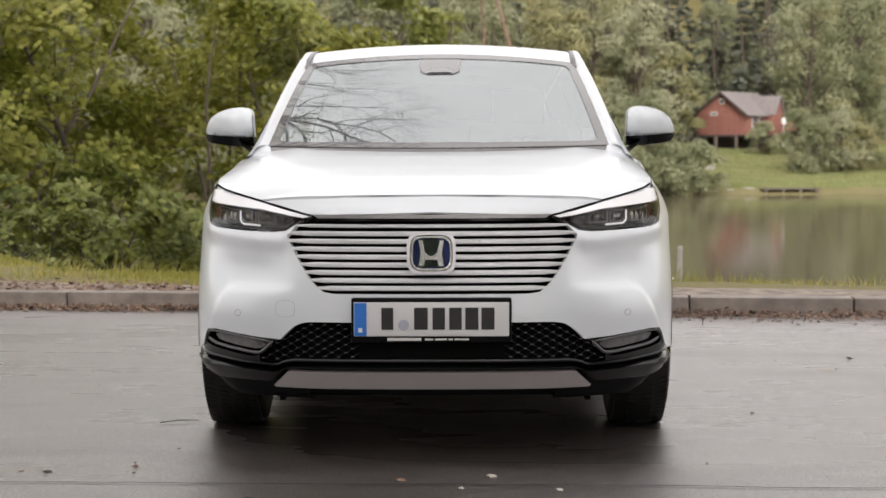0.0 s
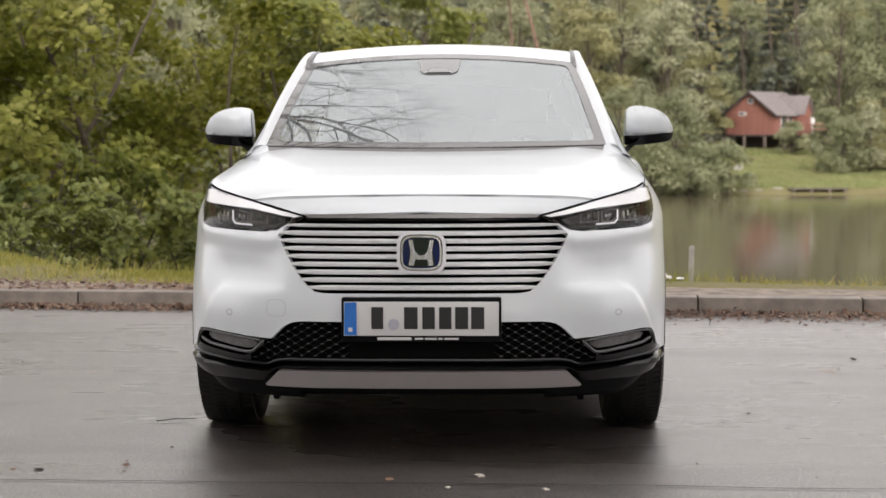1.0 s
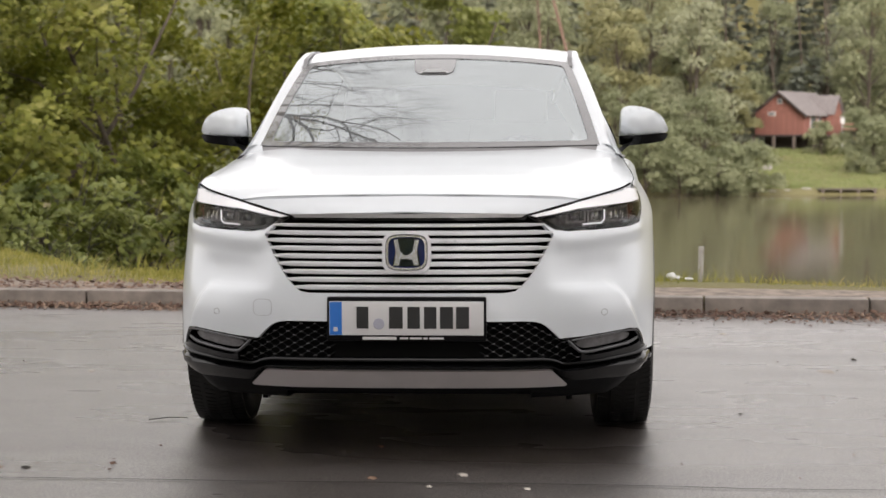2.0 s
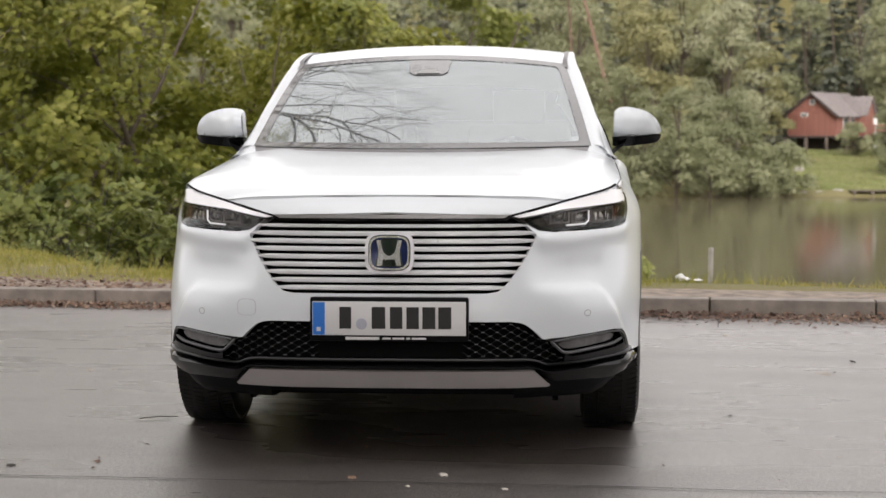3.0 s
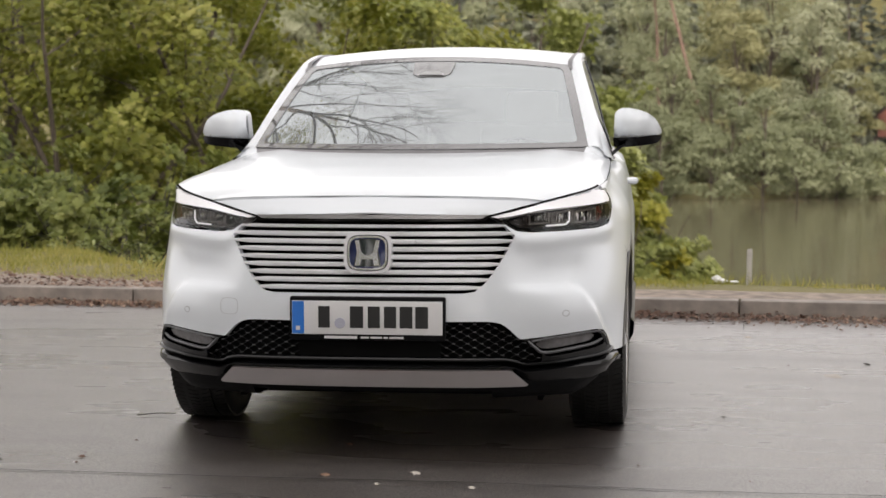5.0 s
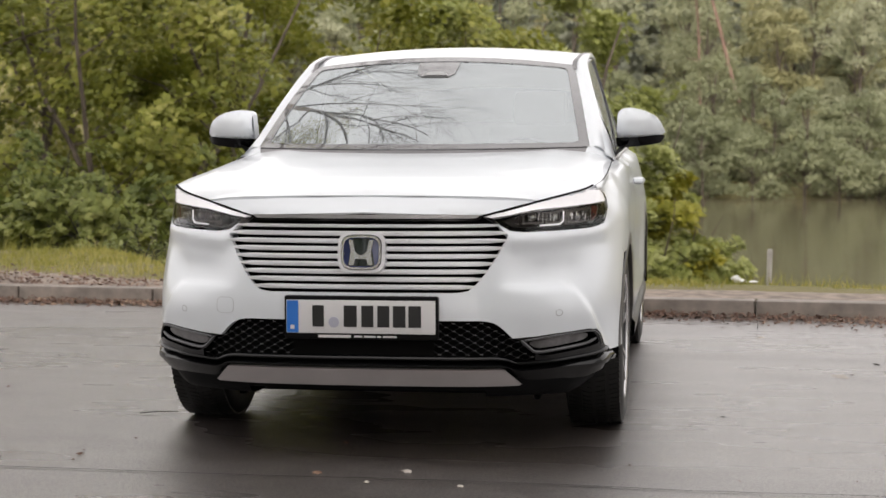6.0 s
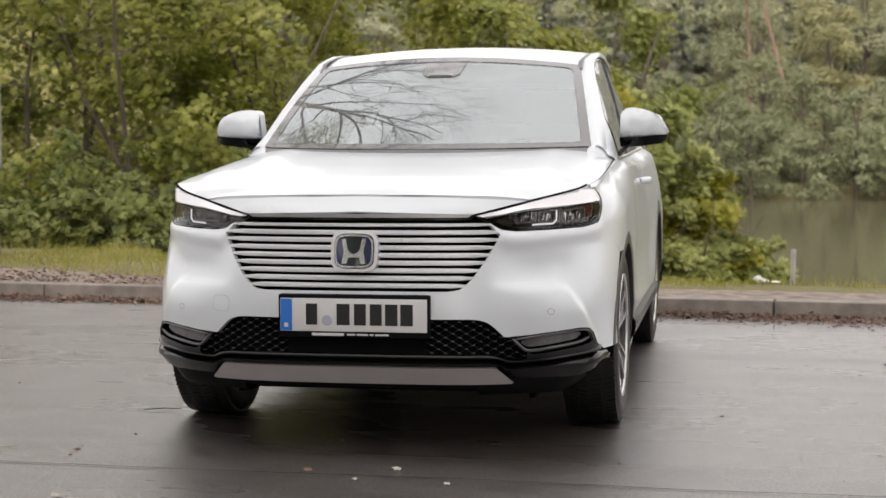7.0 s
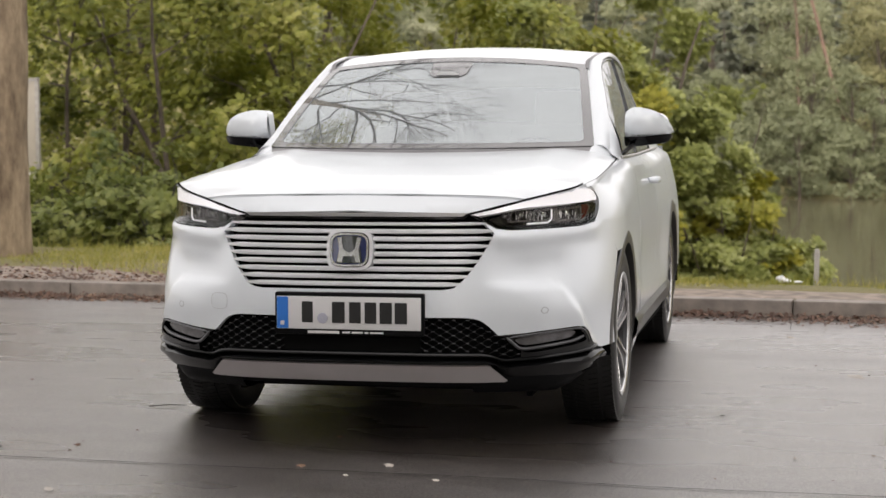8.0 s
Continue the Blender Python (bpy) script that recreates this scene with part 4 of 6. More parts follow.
def build_wheel(car, x, y, steer=0.0):
    s = 1 if x > 0 else -1
    m = pose(x, y, TYRE_R, 0, 0, steer)
    wheel = empty("wheel")
    wheel.parent = car
    wheel.matrix_local = m
    bm = bmesh.new()
    w = 0.107
    prof = [(0.232, -w * 0.86), (0.262, -w * 1.0), (0.292, -w * 1.02), (0.318, -w * 0.96), (0.330, -w * 0.86), (TYRE_R - 0.003, -w * 0.7), (TYRE_R, -w * 0.3), (TYRE_R, w * 0.3),
            (TYRE_R - 0.003, w * 0.7), (0.330, w * 0.86), (0.318, w * 0.96), (0.292, w * 1.02), (0.262, w * 1.0), (0.232, w * 0.86)]
    revolve(bm, prof, None, 64)
    # tread blocks
    for k in range(96):
        a = k * math.tau / 96
        for off, wd, sh in ((-0.078, 0.040, 0.03), (-0.027, 0.038, 0.0), (0.027, 0.038, 0.05), (0.078, 0.040, 0.02)):
            add_box(bm, wd * 0.96, 0.0175, 0.008, Matrix.Rotation(a + sh, 4, "X") @ pose(off, 0, TYRE_R - (0.001 if abs(off) < 0.05 else 0.004), 0, 0, 14 if off > 0 else -14))
    part("tyre", bm, RUBBER, wheel)
    bm = bmesh.new()
    o = s * 0.104
    revolve(bm, [(0.224, o * 0.93), (0.228, o * 0.99), (0.238, o * 1.02), (0.241, o * 1.0), (0.240, o * 0.85)], None, 56)
    part("rim", bm, RIM_METAL, wheel)
    bm = bmesh.new()
    revolve(bm, [(0.236, -s * 0.09), (0.212, -s * 0.085), (0.205, 0), (0.212, o * 0.80), (0.225, o * 0.93)], None, 56)
    part("barrel", bm, RIM_DARK, wheel)
    bm = bmesh.new()
    revolve(bm, [(0.001, -s * 0.02), (0.205, -s * 0.02), (0.205, -s * 0.05)], None, 40)
    part("rim_inner", bm, RIM_DARK, wheel)
    bm = bmesh.new()
    revolve(bm, [(0.001, s * 0.082), (0.03, s * 0.080), (0.034, s * 0.07), (0.062, s * 0.06), (0.07, s * 0.03)], None, 32)
    part("hub_cap", bm, RIM_DARK, wheel)
    for k in range(5):
        a = k * math.tau / 5 + 0.2
        # a dark web behind, and two bright machined edges on it
        bm = bmesh.new()
        add_loft(bm, [[(s * (xx - 0.035), -wd, r), (s * xx, -wd * 0.85, r), (s * xx, wd * 0.85, r), (s * (xx - 0.035), wd, r)] for r, wd, xx in ((0.045, 0.030, 0.070), (0.12, 0.034, 0.084), (0.19, 0.050, 0.092), (0.230, 0.066, 0.094))])
        bmesh.ops.transform(bm, matrix=Matrix.Rotation(a, 4, "X"), verts=bm.verts)
        bmesh.ops.recalc_face_normals(bm, faces=bm.faces)
        part("spoke_web", bm, RIM_DARK, wheel)
        for side_k in (-1, 1):
            bm = bmesh.new()
            rows = []
            for r, wd, xx, sh in ((0.040, 0.010, 0.076, 0.016), (0.12, 0.008, 0.091, 0.026), (0.19, 0.008, 0.099, 0.043), (0.232, 0.010, 0.101, 0.056)):
                c = side_k * sh
                rows.append([(s * (xx - 0.02), c - wd, r), (s * xx, c - wd * 0.8, r), (s * xx, c + wd * 0.8, r), (s * (xx - 0.02), c + wd, r)])
            add_loft(bm, rows)
            bmesh.ops.transform(bm, matrix=Matrix.Rotation(a, 4, "X"), verts=bm.verts)
            bmesh.ops.recalc_face_normals(bm, faces=bm.faces)
            part("spoke", bm, RIM_METAL, wheel)
    return wheel


def ellipse(cx, cz, rx, rz, n=24, power=2.0):
    out = []
    for k in range(n):
        a = k * math.tau / n
        c, q = math.cos(a), math.sin(a)
        out.append((cx + rx * math.copysign(abs(c) ** (2 / power), c), cz + rz * math.copysign(abs(q) ** (2 / power), q)))
    return out


def arch(cy, r, n=22, a0=-18, a1=198):
    return [(uy(cy - r * math.cos(radians(a0 + (a1 - a0) * k / n))), TYRE_R + r * math.sin(radians(a0 + (a1 - a0) * k / n))) for k in range(n + 1)]


def build_car():
    car = empty("car", pose(-0.002, 0, 0, 0, 0, 0.22), label="white compact SUV beaded with rain, parked on wet asphalt", category="car")

    # front bumper skin, from wheel arch to wheel arch
    right = LOWER_HALF[1:-1] + [(0.836, 0.345)]
    outer = [(ux(x), z) for x, z in right]
    edge = [(uy(0.545), 0.345), (uy(0.515), 0.46), (uy(0.525), 0.56), (uy(0.553), 0.64), (uy(0.560), 0.675)]
    top = [(ux(0.818), 0.800)] + [(ux(x), z - 0.003) for x, z in LAMP_LOW[::-1]] + [(ux(0.410), 0.832)]
    half_cut = [(0, 0.476)] + [(ux(0.395), 0.477)] + outer[1:] + edge + top[:-1] + [(ux(x), z) for x, z in GRILLE_HALF[2:]]
    cut = half_cut + [(-u, z) for u, z in half_cut[::-1] if u > 1e-6]
    bm = bmesh.new()
    add_patch(bm, cut, lambda u, z: shell(u, z), step=0.013, rim=0.02)
    bumper = part("front_bumper", bm, PAINT, car)
    for s in (1, -1):
        bm = bmesh.new()
        add_patch(bm, ellipse(s * 0.664, 0.499, 0.0115, 0.0115, 18), on_front(0.0012), holes=[ellipse(s * 0.664, 0.499, 0.0095, 0.0095, 18)], step=0.01, rim=0)
        part("parking_sensor", bm, SENSOR, bumper)
    bm = bmesh.new()
    ring = ellipse(-0.498, 0.520, 0.033, 0.029, 28, 3.5)
    add_patch(bm, ring, on_front(0.0012), holes=[ellipse(-0.498, 0.520, 0.031, 0.027, 28, 3.5)], step=0.012, rim=0.001)
    part("tow_eye_cover_seam", bm, SEAM, bumper)

    # dark shut line along bonnet and lamps
    for s in (1, -1):
        bm = bmesh.new()
        add_tube(bm, [shell(s * ux(x), z, -0.004) + Vector((0, 0, 0.002)) for x, z in LAMP_TOP], 0.0042, 6)
        part("shut_line", bm, GAP, car)

    # nose panel between bonnet and grille
    bm = bmesh.new()
    nose = both([(0, 0.848), (0.405, 0.838), (0.50, 0.8595), (0.592, 0.8805), (0.50, 0.887), (0.3, 0.8955), (0, 0.899)])
    add_patch(bm, nose, on_front(0), step=0.02, rim=0.015)
    part("nose_panel", bm, PAINT, car)

    # grille: recess, top bar, slats, emblem
    grille = empty("grille")
    grille.parent = car
    bm = bmesh.new()
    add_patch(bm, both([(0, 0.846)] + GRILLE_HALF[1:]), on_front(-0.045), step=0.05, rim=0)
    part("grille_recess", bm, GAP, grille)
    bm = bmesh.new()
    add_patch(bm, both([(0, 0.846), (0.402, 0.846), (0.418, 0.836), (0.398, 0.818), (0, 0.818)]), on_front(-0.006), step=0.02, rim=0.02)
    part("top_bar", bm, GLOSS_BLACK, grille)
    bm = bmesh.new()
    add_patch(bm, both([(0, 0.840), (0.392, 0.840), (0.403, 0.836), (0.388, 0.827), (0, 0.827)]), on_front(-0.001), step=0.02, rim=0.006)
    part("bright_strip", bm, SATIN, grille)
    gx = np.array([p[0] for p in GRILLE_HALF[1:-1]])
    gz = np.array([p[1] for p in GRILLE_HALF[1:-1]])
    for k in range(9):
        zc = 0.801 - k * 0.0262
        e = float(np.interp(zc, gz[::-1], gx[::-1])) + 0.004
        hz = 0.0082 if k else 0.006
        bm = bmesh.new()
        rows = []
        for xx in np.concatenate([np.linspace(-e, -0.05, 16), np.linspace(0.05, e, 16)]):
            tip = 1 - smoothstep(e - 0.05, e, abs(xx))
            hh = hz * (0.55 + 0.45 * tip)
            b = shell(ux(xx), zc)
            rows.append([b + Vector((0, 0.032, hh * 0.9)), b + Vector((0, 0.006, hh)), b + Vector((0, -0.001, hh * 0.45)), b + Vector((0, -0.001, -hh * 0.6)), b + Vector((0, 0.005, -hh)), b + Vector((0, 0.032, -hh * 1.1))])
        add_loft(bm, rows, flip=True)
        part("slat", bm, SLAT, grille)
    # emblem
    emblem = empty("emblem")
    emblem.parent = grille

    def badge(name, outline, out, mm, rim, holes=(), parent=emblem):
        b = bmesh.new()
        add_patch(b, outline, lambda x, z: Vector((x, 0.030 - out + 0.12 * x * x + 0.12 * (z - 0.66), z)), holes=holes, step=0.012, rim=rim)
        return part(name, b, mm, parent)

    badge("surround", ellipse(0.0, 0.712, 0.083, 0.071, 40, 4), 0.020, SLAT, 0.045, [ellipse(0.0, 0.712, 0.072, 0.061, 40, 4)])
    badge("chrome_ring", ellipse(0.0, 0.712, 0.0695, 0.0585, 40, 4), 0.025, BADGE, 0.02, [ellipse(0.0, 0.712, 0.0625, 0.0515, 40, 4)])
    badge("dark_ring", ellipse(0.0, 0.712, 0.0735, 0.0625, 40, 4), 0.018, GAP, 0.02, [ellipse(0.0, 0.712, 0.066, 0.055, 40, 4)])
    badge("field_blue", ellipse(0.0, 0.712, 0.068, 0.057, 40, 4), 0.016, EMBLEM_BLUE, 0.01)
    badge("field_dark", [(-0.030, 0.760), (0.030, 0.760), (0.048, 0.665), (-0.048, 0.665)], 0.0185, EMBLEM_DARK, 0.002)
    for s in (1, -1):
        bar = [(s * 0.029, 0.755), (s * 0.043, 0.755), (s * 0.035, 0.712), (s * 0.042, 0.669), (s * 0.025, 0.669), (s * 0.020, 0.690), (s * 0.021, 0.715)]
        badge("emblem_bar", bar if s < 0 else bar[::-1], 0.028, BADGE, 0.012)
    badge("emblem_bridge", soft([(-0.022, 0.716), (0, 0.702), (0.022, 0.716)], 8)[::-1] + soft([(-0.020, 0.690), (0, 0.690), (0.020, 0.690)], 5), 0.027, BADGE, 0.01)

    # lower grille with its mesh
    lower = empty("lower_grille")
    lower.parent = car
    bm = bmesh.new()
    low_half = [(0, 0.474), (0.395, 0.475)] + LOWER_HALF[2:9] + [(0.545, 0.406), (0.590, 0.364), (0.588, 0.328), (0, 0.340)]
    add_patch(bm, both(low_half), on_front(-0.05), step=0.05, rim=0)
    part("recess", bm, GAP, lower)
    poly = both([(0, 0.470)] + low_half[1:])
    dx, dz = 0.0245, 0.0135
    halves = {1: bmesh.new(), -1: bmesh.new()}
    studs = {1: bmesh.new(), -1: bmesh.new()}
    for i in range(-25, 26):
        bm = halves[1 if i > 0 else -1]
        for j in range(-1, 10):
            x, z = i * dx, 0.345 + j * 2 * dz + (dz if i % 2 else 0)
            if abs(x) < 0.25:
                continue
            for sx in (1, -1):
                a, b = (x, z), (x + sx * dx, z + dz)
                midp = ((a[0] + b[0]) / 2, (a[1] + b[1]) / 2)
                if inside(poly, [a, b, midp]).all():
                    add_tube(bm, [shell(ux(a[0]), a[1], -0.022), shell(ux(b[0]), b[1], -0.022)], 0.0028, 4, False)
            if inside(poly, [(x, z)])[0]:
                p = shell(ux(x), z, -0.019)
                add_box(studs[1 if i > 0 else -1], 0.011, 0.006, 0.003, pose(*p))
    for bm in halves.values():
        part("mesh", bm, MESH_BLACK, lower)
    for bm in studs.values():
        part("mesh_studs", bm, FOG_RIM, lower)
    bm = bmesh.new()
    add_patch(bm, [(-0.25, 0.468), (0.25, 0.468), (0.25, 0.353), (-0.25, 0.353)], on_front(-0.02), step=0.05, rim=0.01)
    part("radar_panel", bm, GAP, lower)
    # rounded bar under the mesh, rising to the corners
    bm = bmesh.new()
    rows = []
    for u in np.linspace(-ux(0.822), ux(0.822), 97):
        ax = float(np.interp(abs(u), PLAN_S, PLAN[:, 0]))
        zc = float(np.interp(ax, [0, 0.46, 0.50, 0.53, 0.649, 0.755, 0.804, 0.822], [0.3475, 0.3465, 0.340, 0.3245, 0.3305, 0.3415, 0.352, 0.357]))
        rows.append([shell(u, zc + dz, dd) for dz, dd in ((0.008, -0.03), (0.0075, 0.0), (0.005, 0.006), (0.0, 0.0085), (-0.005, 0.006), (-0.0075, 0.0), (-0.008, -0.03))])
    add_loft(bm, rows, flip=True)
    part("lower_bar", bm, LIP_BLACK, lower)

    # fog lamp bezels
    fog_grey = plain("fog_lamp_grey", (0.13, 0.125, 0.128), 0.18, 0.4, 0.25, 40)
    for s in (1, -1):
        fog = empty("fog_bezel")
        fog.parent = car
        t = (lambda o: o) if s > 0 else turn
        out = [(0.524, 0.4125), (0.60, 0.4175), (0.646, 0.423), (0.751, 0.432), (0.779, 0.430), (0.795, 0.413), (0.806, 0.374), (0.822, 0.353), (0.76, 0.338), (0.65, 0.327), (0.59, 0.324), (0.592, 0.360), (0.545, 0.404)]
        hole = rounded([(0.560, 0.403), (0.65, 0.4145), (0.751, 0.4235), (0.771, 0.4215), (0.783, 0.405), (0.790, 0.380), (0.755, 0.368), (0.668, 0.355), (0.605, 0.350), (0.588, 0.372)], 1)
        bm = bmesh.new()
        add_patch(bm, t(out), on_front(0.001), holes=[t(hole)], step=0.014, rim=0.03)
        bmesh.ops.recalc_face_normals(bm, faces=bm.faces)
        part("bezel", bm, LIP_BLACK, fog)
        bm = bmesh.new()
        add_patch(bm, t(hole), on_front(-0.04), step=0.03, rim=0)
        part("bezel_back", bm, GAP, fog)
        lens = rounded([(0.572, 0.394), (0.590, 0.4045), (0.65, 0.4115), (0.75, 0.4205), (0.768, 0.413), (0.752, 0.393), (0.668, 0.381), (0.598, 0.375)], 1)
        bm = bmesh.new()
        add_patch(bm, t(lens), on_front(-0.013), step=0.02, rim=0.02)
        bmesh.ops.recalc_face_normals(bm, faces=bm.faces)
        part("fog_lamp", bm, fog_grey, fog)
        bm = bmesh.new()
        add_tube(bm, [shell(s * ux(x), z, -0.001) for x, z in soft([(0.545, 0.407), (0.565, 0.386), (0.590, 0.366), (0.625, 0.366), (0.668, 0.3715), (0.715, 0.377), (0.754, 0.384), (0.781, 0.398)], 24)], [0.003] + [0.0058] * 22 + [0.004], 8)
        part("blade", bm, FOG_RIM, fog)
        bm = bmesh.new()
        add_tube(bm, [shell(s * ux(x), z, 0.001) for x, z in soft([(0.556, 0.4055), (0.65, 0.4175), (0.751, 0.4265), (0.776, 0.424), (0.789, 0.405), (0.797, 0.372)], 24)], [0.002] + [0.0036] * 22 + [0.002], 6)
        part("rim", bm, FOG_RIM, fog)

    # black lip, silver skid strip, underside
    bm = bmesh.new()
    rows = []
    for u in np.linspace(-ux(0.846), ux(0.846), 97):
        ax = float(np.interp(abs(u), PLAN_S, PLAN[:, 0]))
        zt = float(np.interp(ax, [0, 0.47, 0.494, 0.53, 0.65, 0.733, 0.815, 0.835, 0.846], [0.330, 0.329, 0.3235, 0.306, 0.3135, 0.325, 0.338, 0.340, 0.336]))
        zb = float(np.interp(ax, [0, 0.487, 0.545, 0.652, 0.749, 0.794, 0.835, 0.846], [0.307, 0.307, 0.257, 0.260, 0.260, 0.278, 0.310, 0.322]))
        w = 0.020 * smoothstep(0.66, 0.80, ax)
        k = 1 - 0.75 * smoothstep(0.78, 0.846, ax)
        rows.append([shell(u, zt + 0.016, -0.03), shell(u, zt, -0.004), shell(u, zt - 0.003 - w * 0.3, 0.011 * k), shell(u, zt - 0.007 - w * 0.8, 0.018 * k), shell(u, zt - 0.011 - w, 0.0165 * k),
                     shell(u, zt * 0.5 + zb * 0.5 - w * 0.4, 0.010), shell(u, zt * 0.25 + zb * 0.75, 0.006), shell(u, zb, -0.002), shell(u, zb - 0.004, -0.10)])
    add_loft(bm, rows, flip=True)
    part("front_lip", bm, LIP_BLACK, car)
    bm = bmesh.new()
    add_patch(bm, both([(0, 0.3065), (0.476, 0.3065), (0.489, 0.302), (0.538, 0.252), (0.530, 0.246), (0, 0.246)]), on_front(0.016), step=0.02, rim=0.014)
    part("skid_strip", bm, SKID, car)
    bm = bmesh.new()
    add_patch(bm, both([(0, 0.318), (0.52, 0.318), (0.56, 0.262), (0.52, 0.228), (0, 0.228)]), on_front(-0.012), step=0.03, rim=0.05)
    part("under_valance", bm, MATT_BLACK, car)
    for s in (1, -1):
        bm = bmesh.new()
        rows = [[Vector((s * xx, yy, zz)) for xx in np.linspace(0.42, 0.775, 9)] for yy, zz in ((0.03, 0.275), (0.045, 0.232), (0.075, 0.208), (0.14, 0.195), (0.30, 0.192))]
        for r in rows:
            for p in r:
                p.y += float(np.interp(abs(p.x), PLAN[:MID, 0], PLAN[:MID, 1]))
                p.z += 0.05 * smoothstep(0.70, 0.775, abs(p.x)) * (p.z < 0.26)
        add_loft(bm, rows, flip=s < 0)
        part("air_deflector", bm, MATT_BLACK, car)
    # plain near-black boxes added under the body to block light there
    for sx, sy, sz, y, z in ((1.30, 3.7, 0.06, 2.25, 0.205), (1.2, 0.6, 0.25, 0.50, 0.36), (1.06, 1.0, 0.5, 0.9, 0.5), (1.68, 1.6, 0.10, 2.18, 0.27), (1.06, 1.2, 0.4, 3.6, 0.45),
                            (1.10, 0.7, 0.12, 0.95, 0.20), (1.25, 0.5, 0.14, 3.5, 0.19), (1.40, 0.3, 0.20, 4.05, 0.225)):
        part("underbody_light_block", box_bm(sx, sy, sz, pose(0, y, z), 0.015), GAP, car)

    # headlamps
    for s in (1, -1):
        lamp = empty("headlight")
        lamp.parent = car
        t = (lambda o: o) if s > 0 else turn
        bm = bmesh.new()
        add_patch(bm, t(LAMP), on_front(-0.055), step=0.04, rim=0)
        part("housing", bm, LAMP_DARK, lamp)
        # bright upper guide
        band = [(0.808, 0.917)] + [(x, z - 0.004) for x, z in LAMP_TOP[1:-1]] + [(0.420, 0.832), (0.442, 0.827), (0.551, 0.8465), (0.654, 0.8595), (0.766, 0.8685), (0.823, 0.874), (0.826, 0.885), (0.819, 0.905)]
        bm = bmesh.new()
        add_patch(bm, t(band), on_front(-0.003), step=0.016, rim=0.03)
        bmesh.ops.recalc_face_normals(bm, faces=bm.faces)
        part("light_guide", bm, LAMP_WHITE, lamp)
        bm = bmesh.new()
        tube_pts = [shell(s * ux(xx), zz, -0.004) for xx, zz in ((0.812, 0.872), (0.766, 0.866), (0.70, 0.861), (0.654, 0.857), (0.60, 0.851), (0.551, 0.844), (0.446, 0.825))]
        add_tube(bm, tube_pts, 0.0036, 6)
        part("chrome_line", bm, CHROME, lamp)
        # black rim round the dark part
        dark_out = [(0.447, 0.822), (0.551, 0.8415), (0.654, 0.8545), (0.766, 0.8635), (0.820, 0.868), (0.822, 0.85), (0.809, 0.813), (0.793, 0.797), (0.760, 0.789), (0.652, 0.784), (0.551, 0.781), (0.503, 0.787), (0.464, 0.811)]
        dark_in = [(0.477, 0.821), (0.551, 0.837), (0.654, 0.8505), (0.766, 0.8595), (0.812, 0.863), (0.815, 0.85), (0.801, 0.819), (0.787, 0.806), (0.760, 0.799), (0.652, 0.794), (0.551, 0.791), (0.510, 0.795), (0.481, 0.812)]
        bm = bmesh.new()
        add_patch(bm, t(dark_out), on_front(-0.004), holes=[t(dark_in)], step=0.02, rim=0.02)
        bmesh.ops.recalc_face_normals(bm, faces=bm.faces)
        part("lamp_rim", bm, GLOSS_BLACK, lamp)
        for cx, wd in ((0.745, 0.04), (0.665, 0.038), (0.585, 0.036)):
            bm = bmesh.new()
            o = [(cx - wd, 0.802), (cx + wd, 0.804), (cx + wd, 0.852 + 0.03 * (cx - 0.66)), (cx - wd, 0.842 + 0.03 * (cx - 0.66))]
            hl = [(cx - wd + 0.006, 0.808), (cx + wd - 0.006, 0.810), (cx + wd - 0.006, 0.846 + 0.03 * (cx - 0.66)), (cx - wd + 0.006, 0.836 + 0.03 * (cx - 0.66))]
            add_patch(bm, t(o), on_front(-0.022), holes=[t(hl)], step=0.02, rim=0.03)
            bmesh.ops.recalc_face_normals(bm, faces=bm.faces)
            part("lamp_cell", bm, LAMP_CELL, lamp)
            bm = bmesh.new()
            p = shell(s * ux(cx), 0.828, -0.04)
            revolve(bm, [(0.001, 0.014), (0.010, 0.011), (0.017, 0.0), (0.019, -0.014)], pose(*p, 0, 0, -90), 20)
            bmesh.ops.recalc_face_normals(bm, faces=bm.faces)
            part("projector", bm, LAMP_CHROME, lamp)
        # upright ribs of the reflector
        bm = bmesh.new()
        rib_rng = random.Random(4)
        for k in range(26):
            xx = 0.50 + 0.28 * k / 25 + rib_rng.uniform(-0.004, 0.004)
            zz, hh = rib_rng.uniform(0.806, 0.826), rib_rng.uniform(0.008, 0.026)
            if xx < 0.56:
                zz += 0.010
            add_tube(bm, [shell(s * ux(xx), zz, -0.026), shell(s * ux(xx + 0.002), zz + hh, -0.026)], rib_rng.uniform(0.0012, 0.0028), 4, False)
        part("reflector_rib", bm, LAMP_CHROME, lamp)
        bm = bmesh.new()
        hook = [shell(s * ux(xx), zz, -0.012) for xx, zz in ((0.684, 0.846), (0.684, 0.812), (0.672, 0.800), (0.605, 0.797))]
        add_tube(bm, hook, 0.0032, 5)
        part("light_hook", bm, LAMP_WHITE, lamp)
        bm = bmesh.new()
        am = [(0.786, 0.806), (0.797, 0.818), (0.808, 0.85), (0.804, 0.862), (0.783, 0.859)]
        add_patch(bm, t(am), on_front(-0.02), step=0.02, rim=0.01)
        bmesh.ops.recalc_face_normals(bm, faces=bm.faces)
        part("indicator", bm, AMBER, lamp)
        bm = bmesh.new()
        add_patch(bm, t(LAMP), on_front(0.0), step=0.02, rim=0.004)
        bmesh.ops.recalc_face_normals(bm, faces=bm.faces)
        part("lens", bm, LENS_GLASS, lamp).visible_shadow = False

    # bonnet
    rear = [(0.790 * a, 1.075 + 0.245 * a * a) for a in np.linspace(1, -1, 25)]
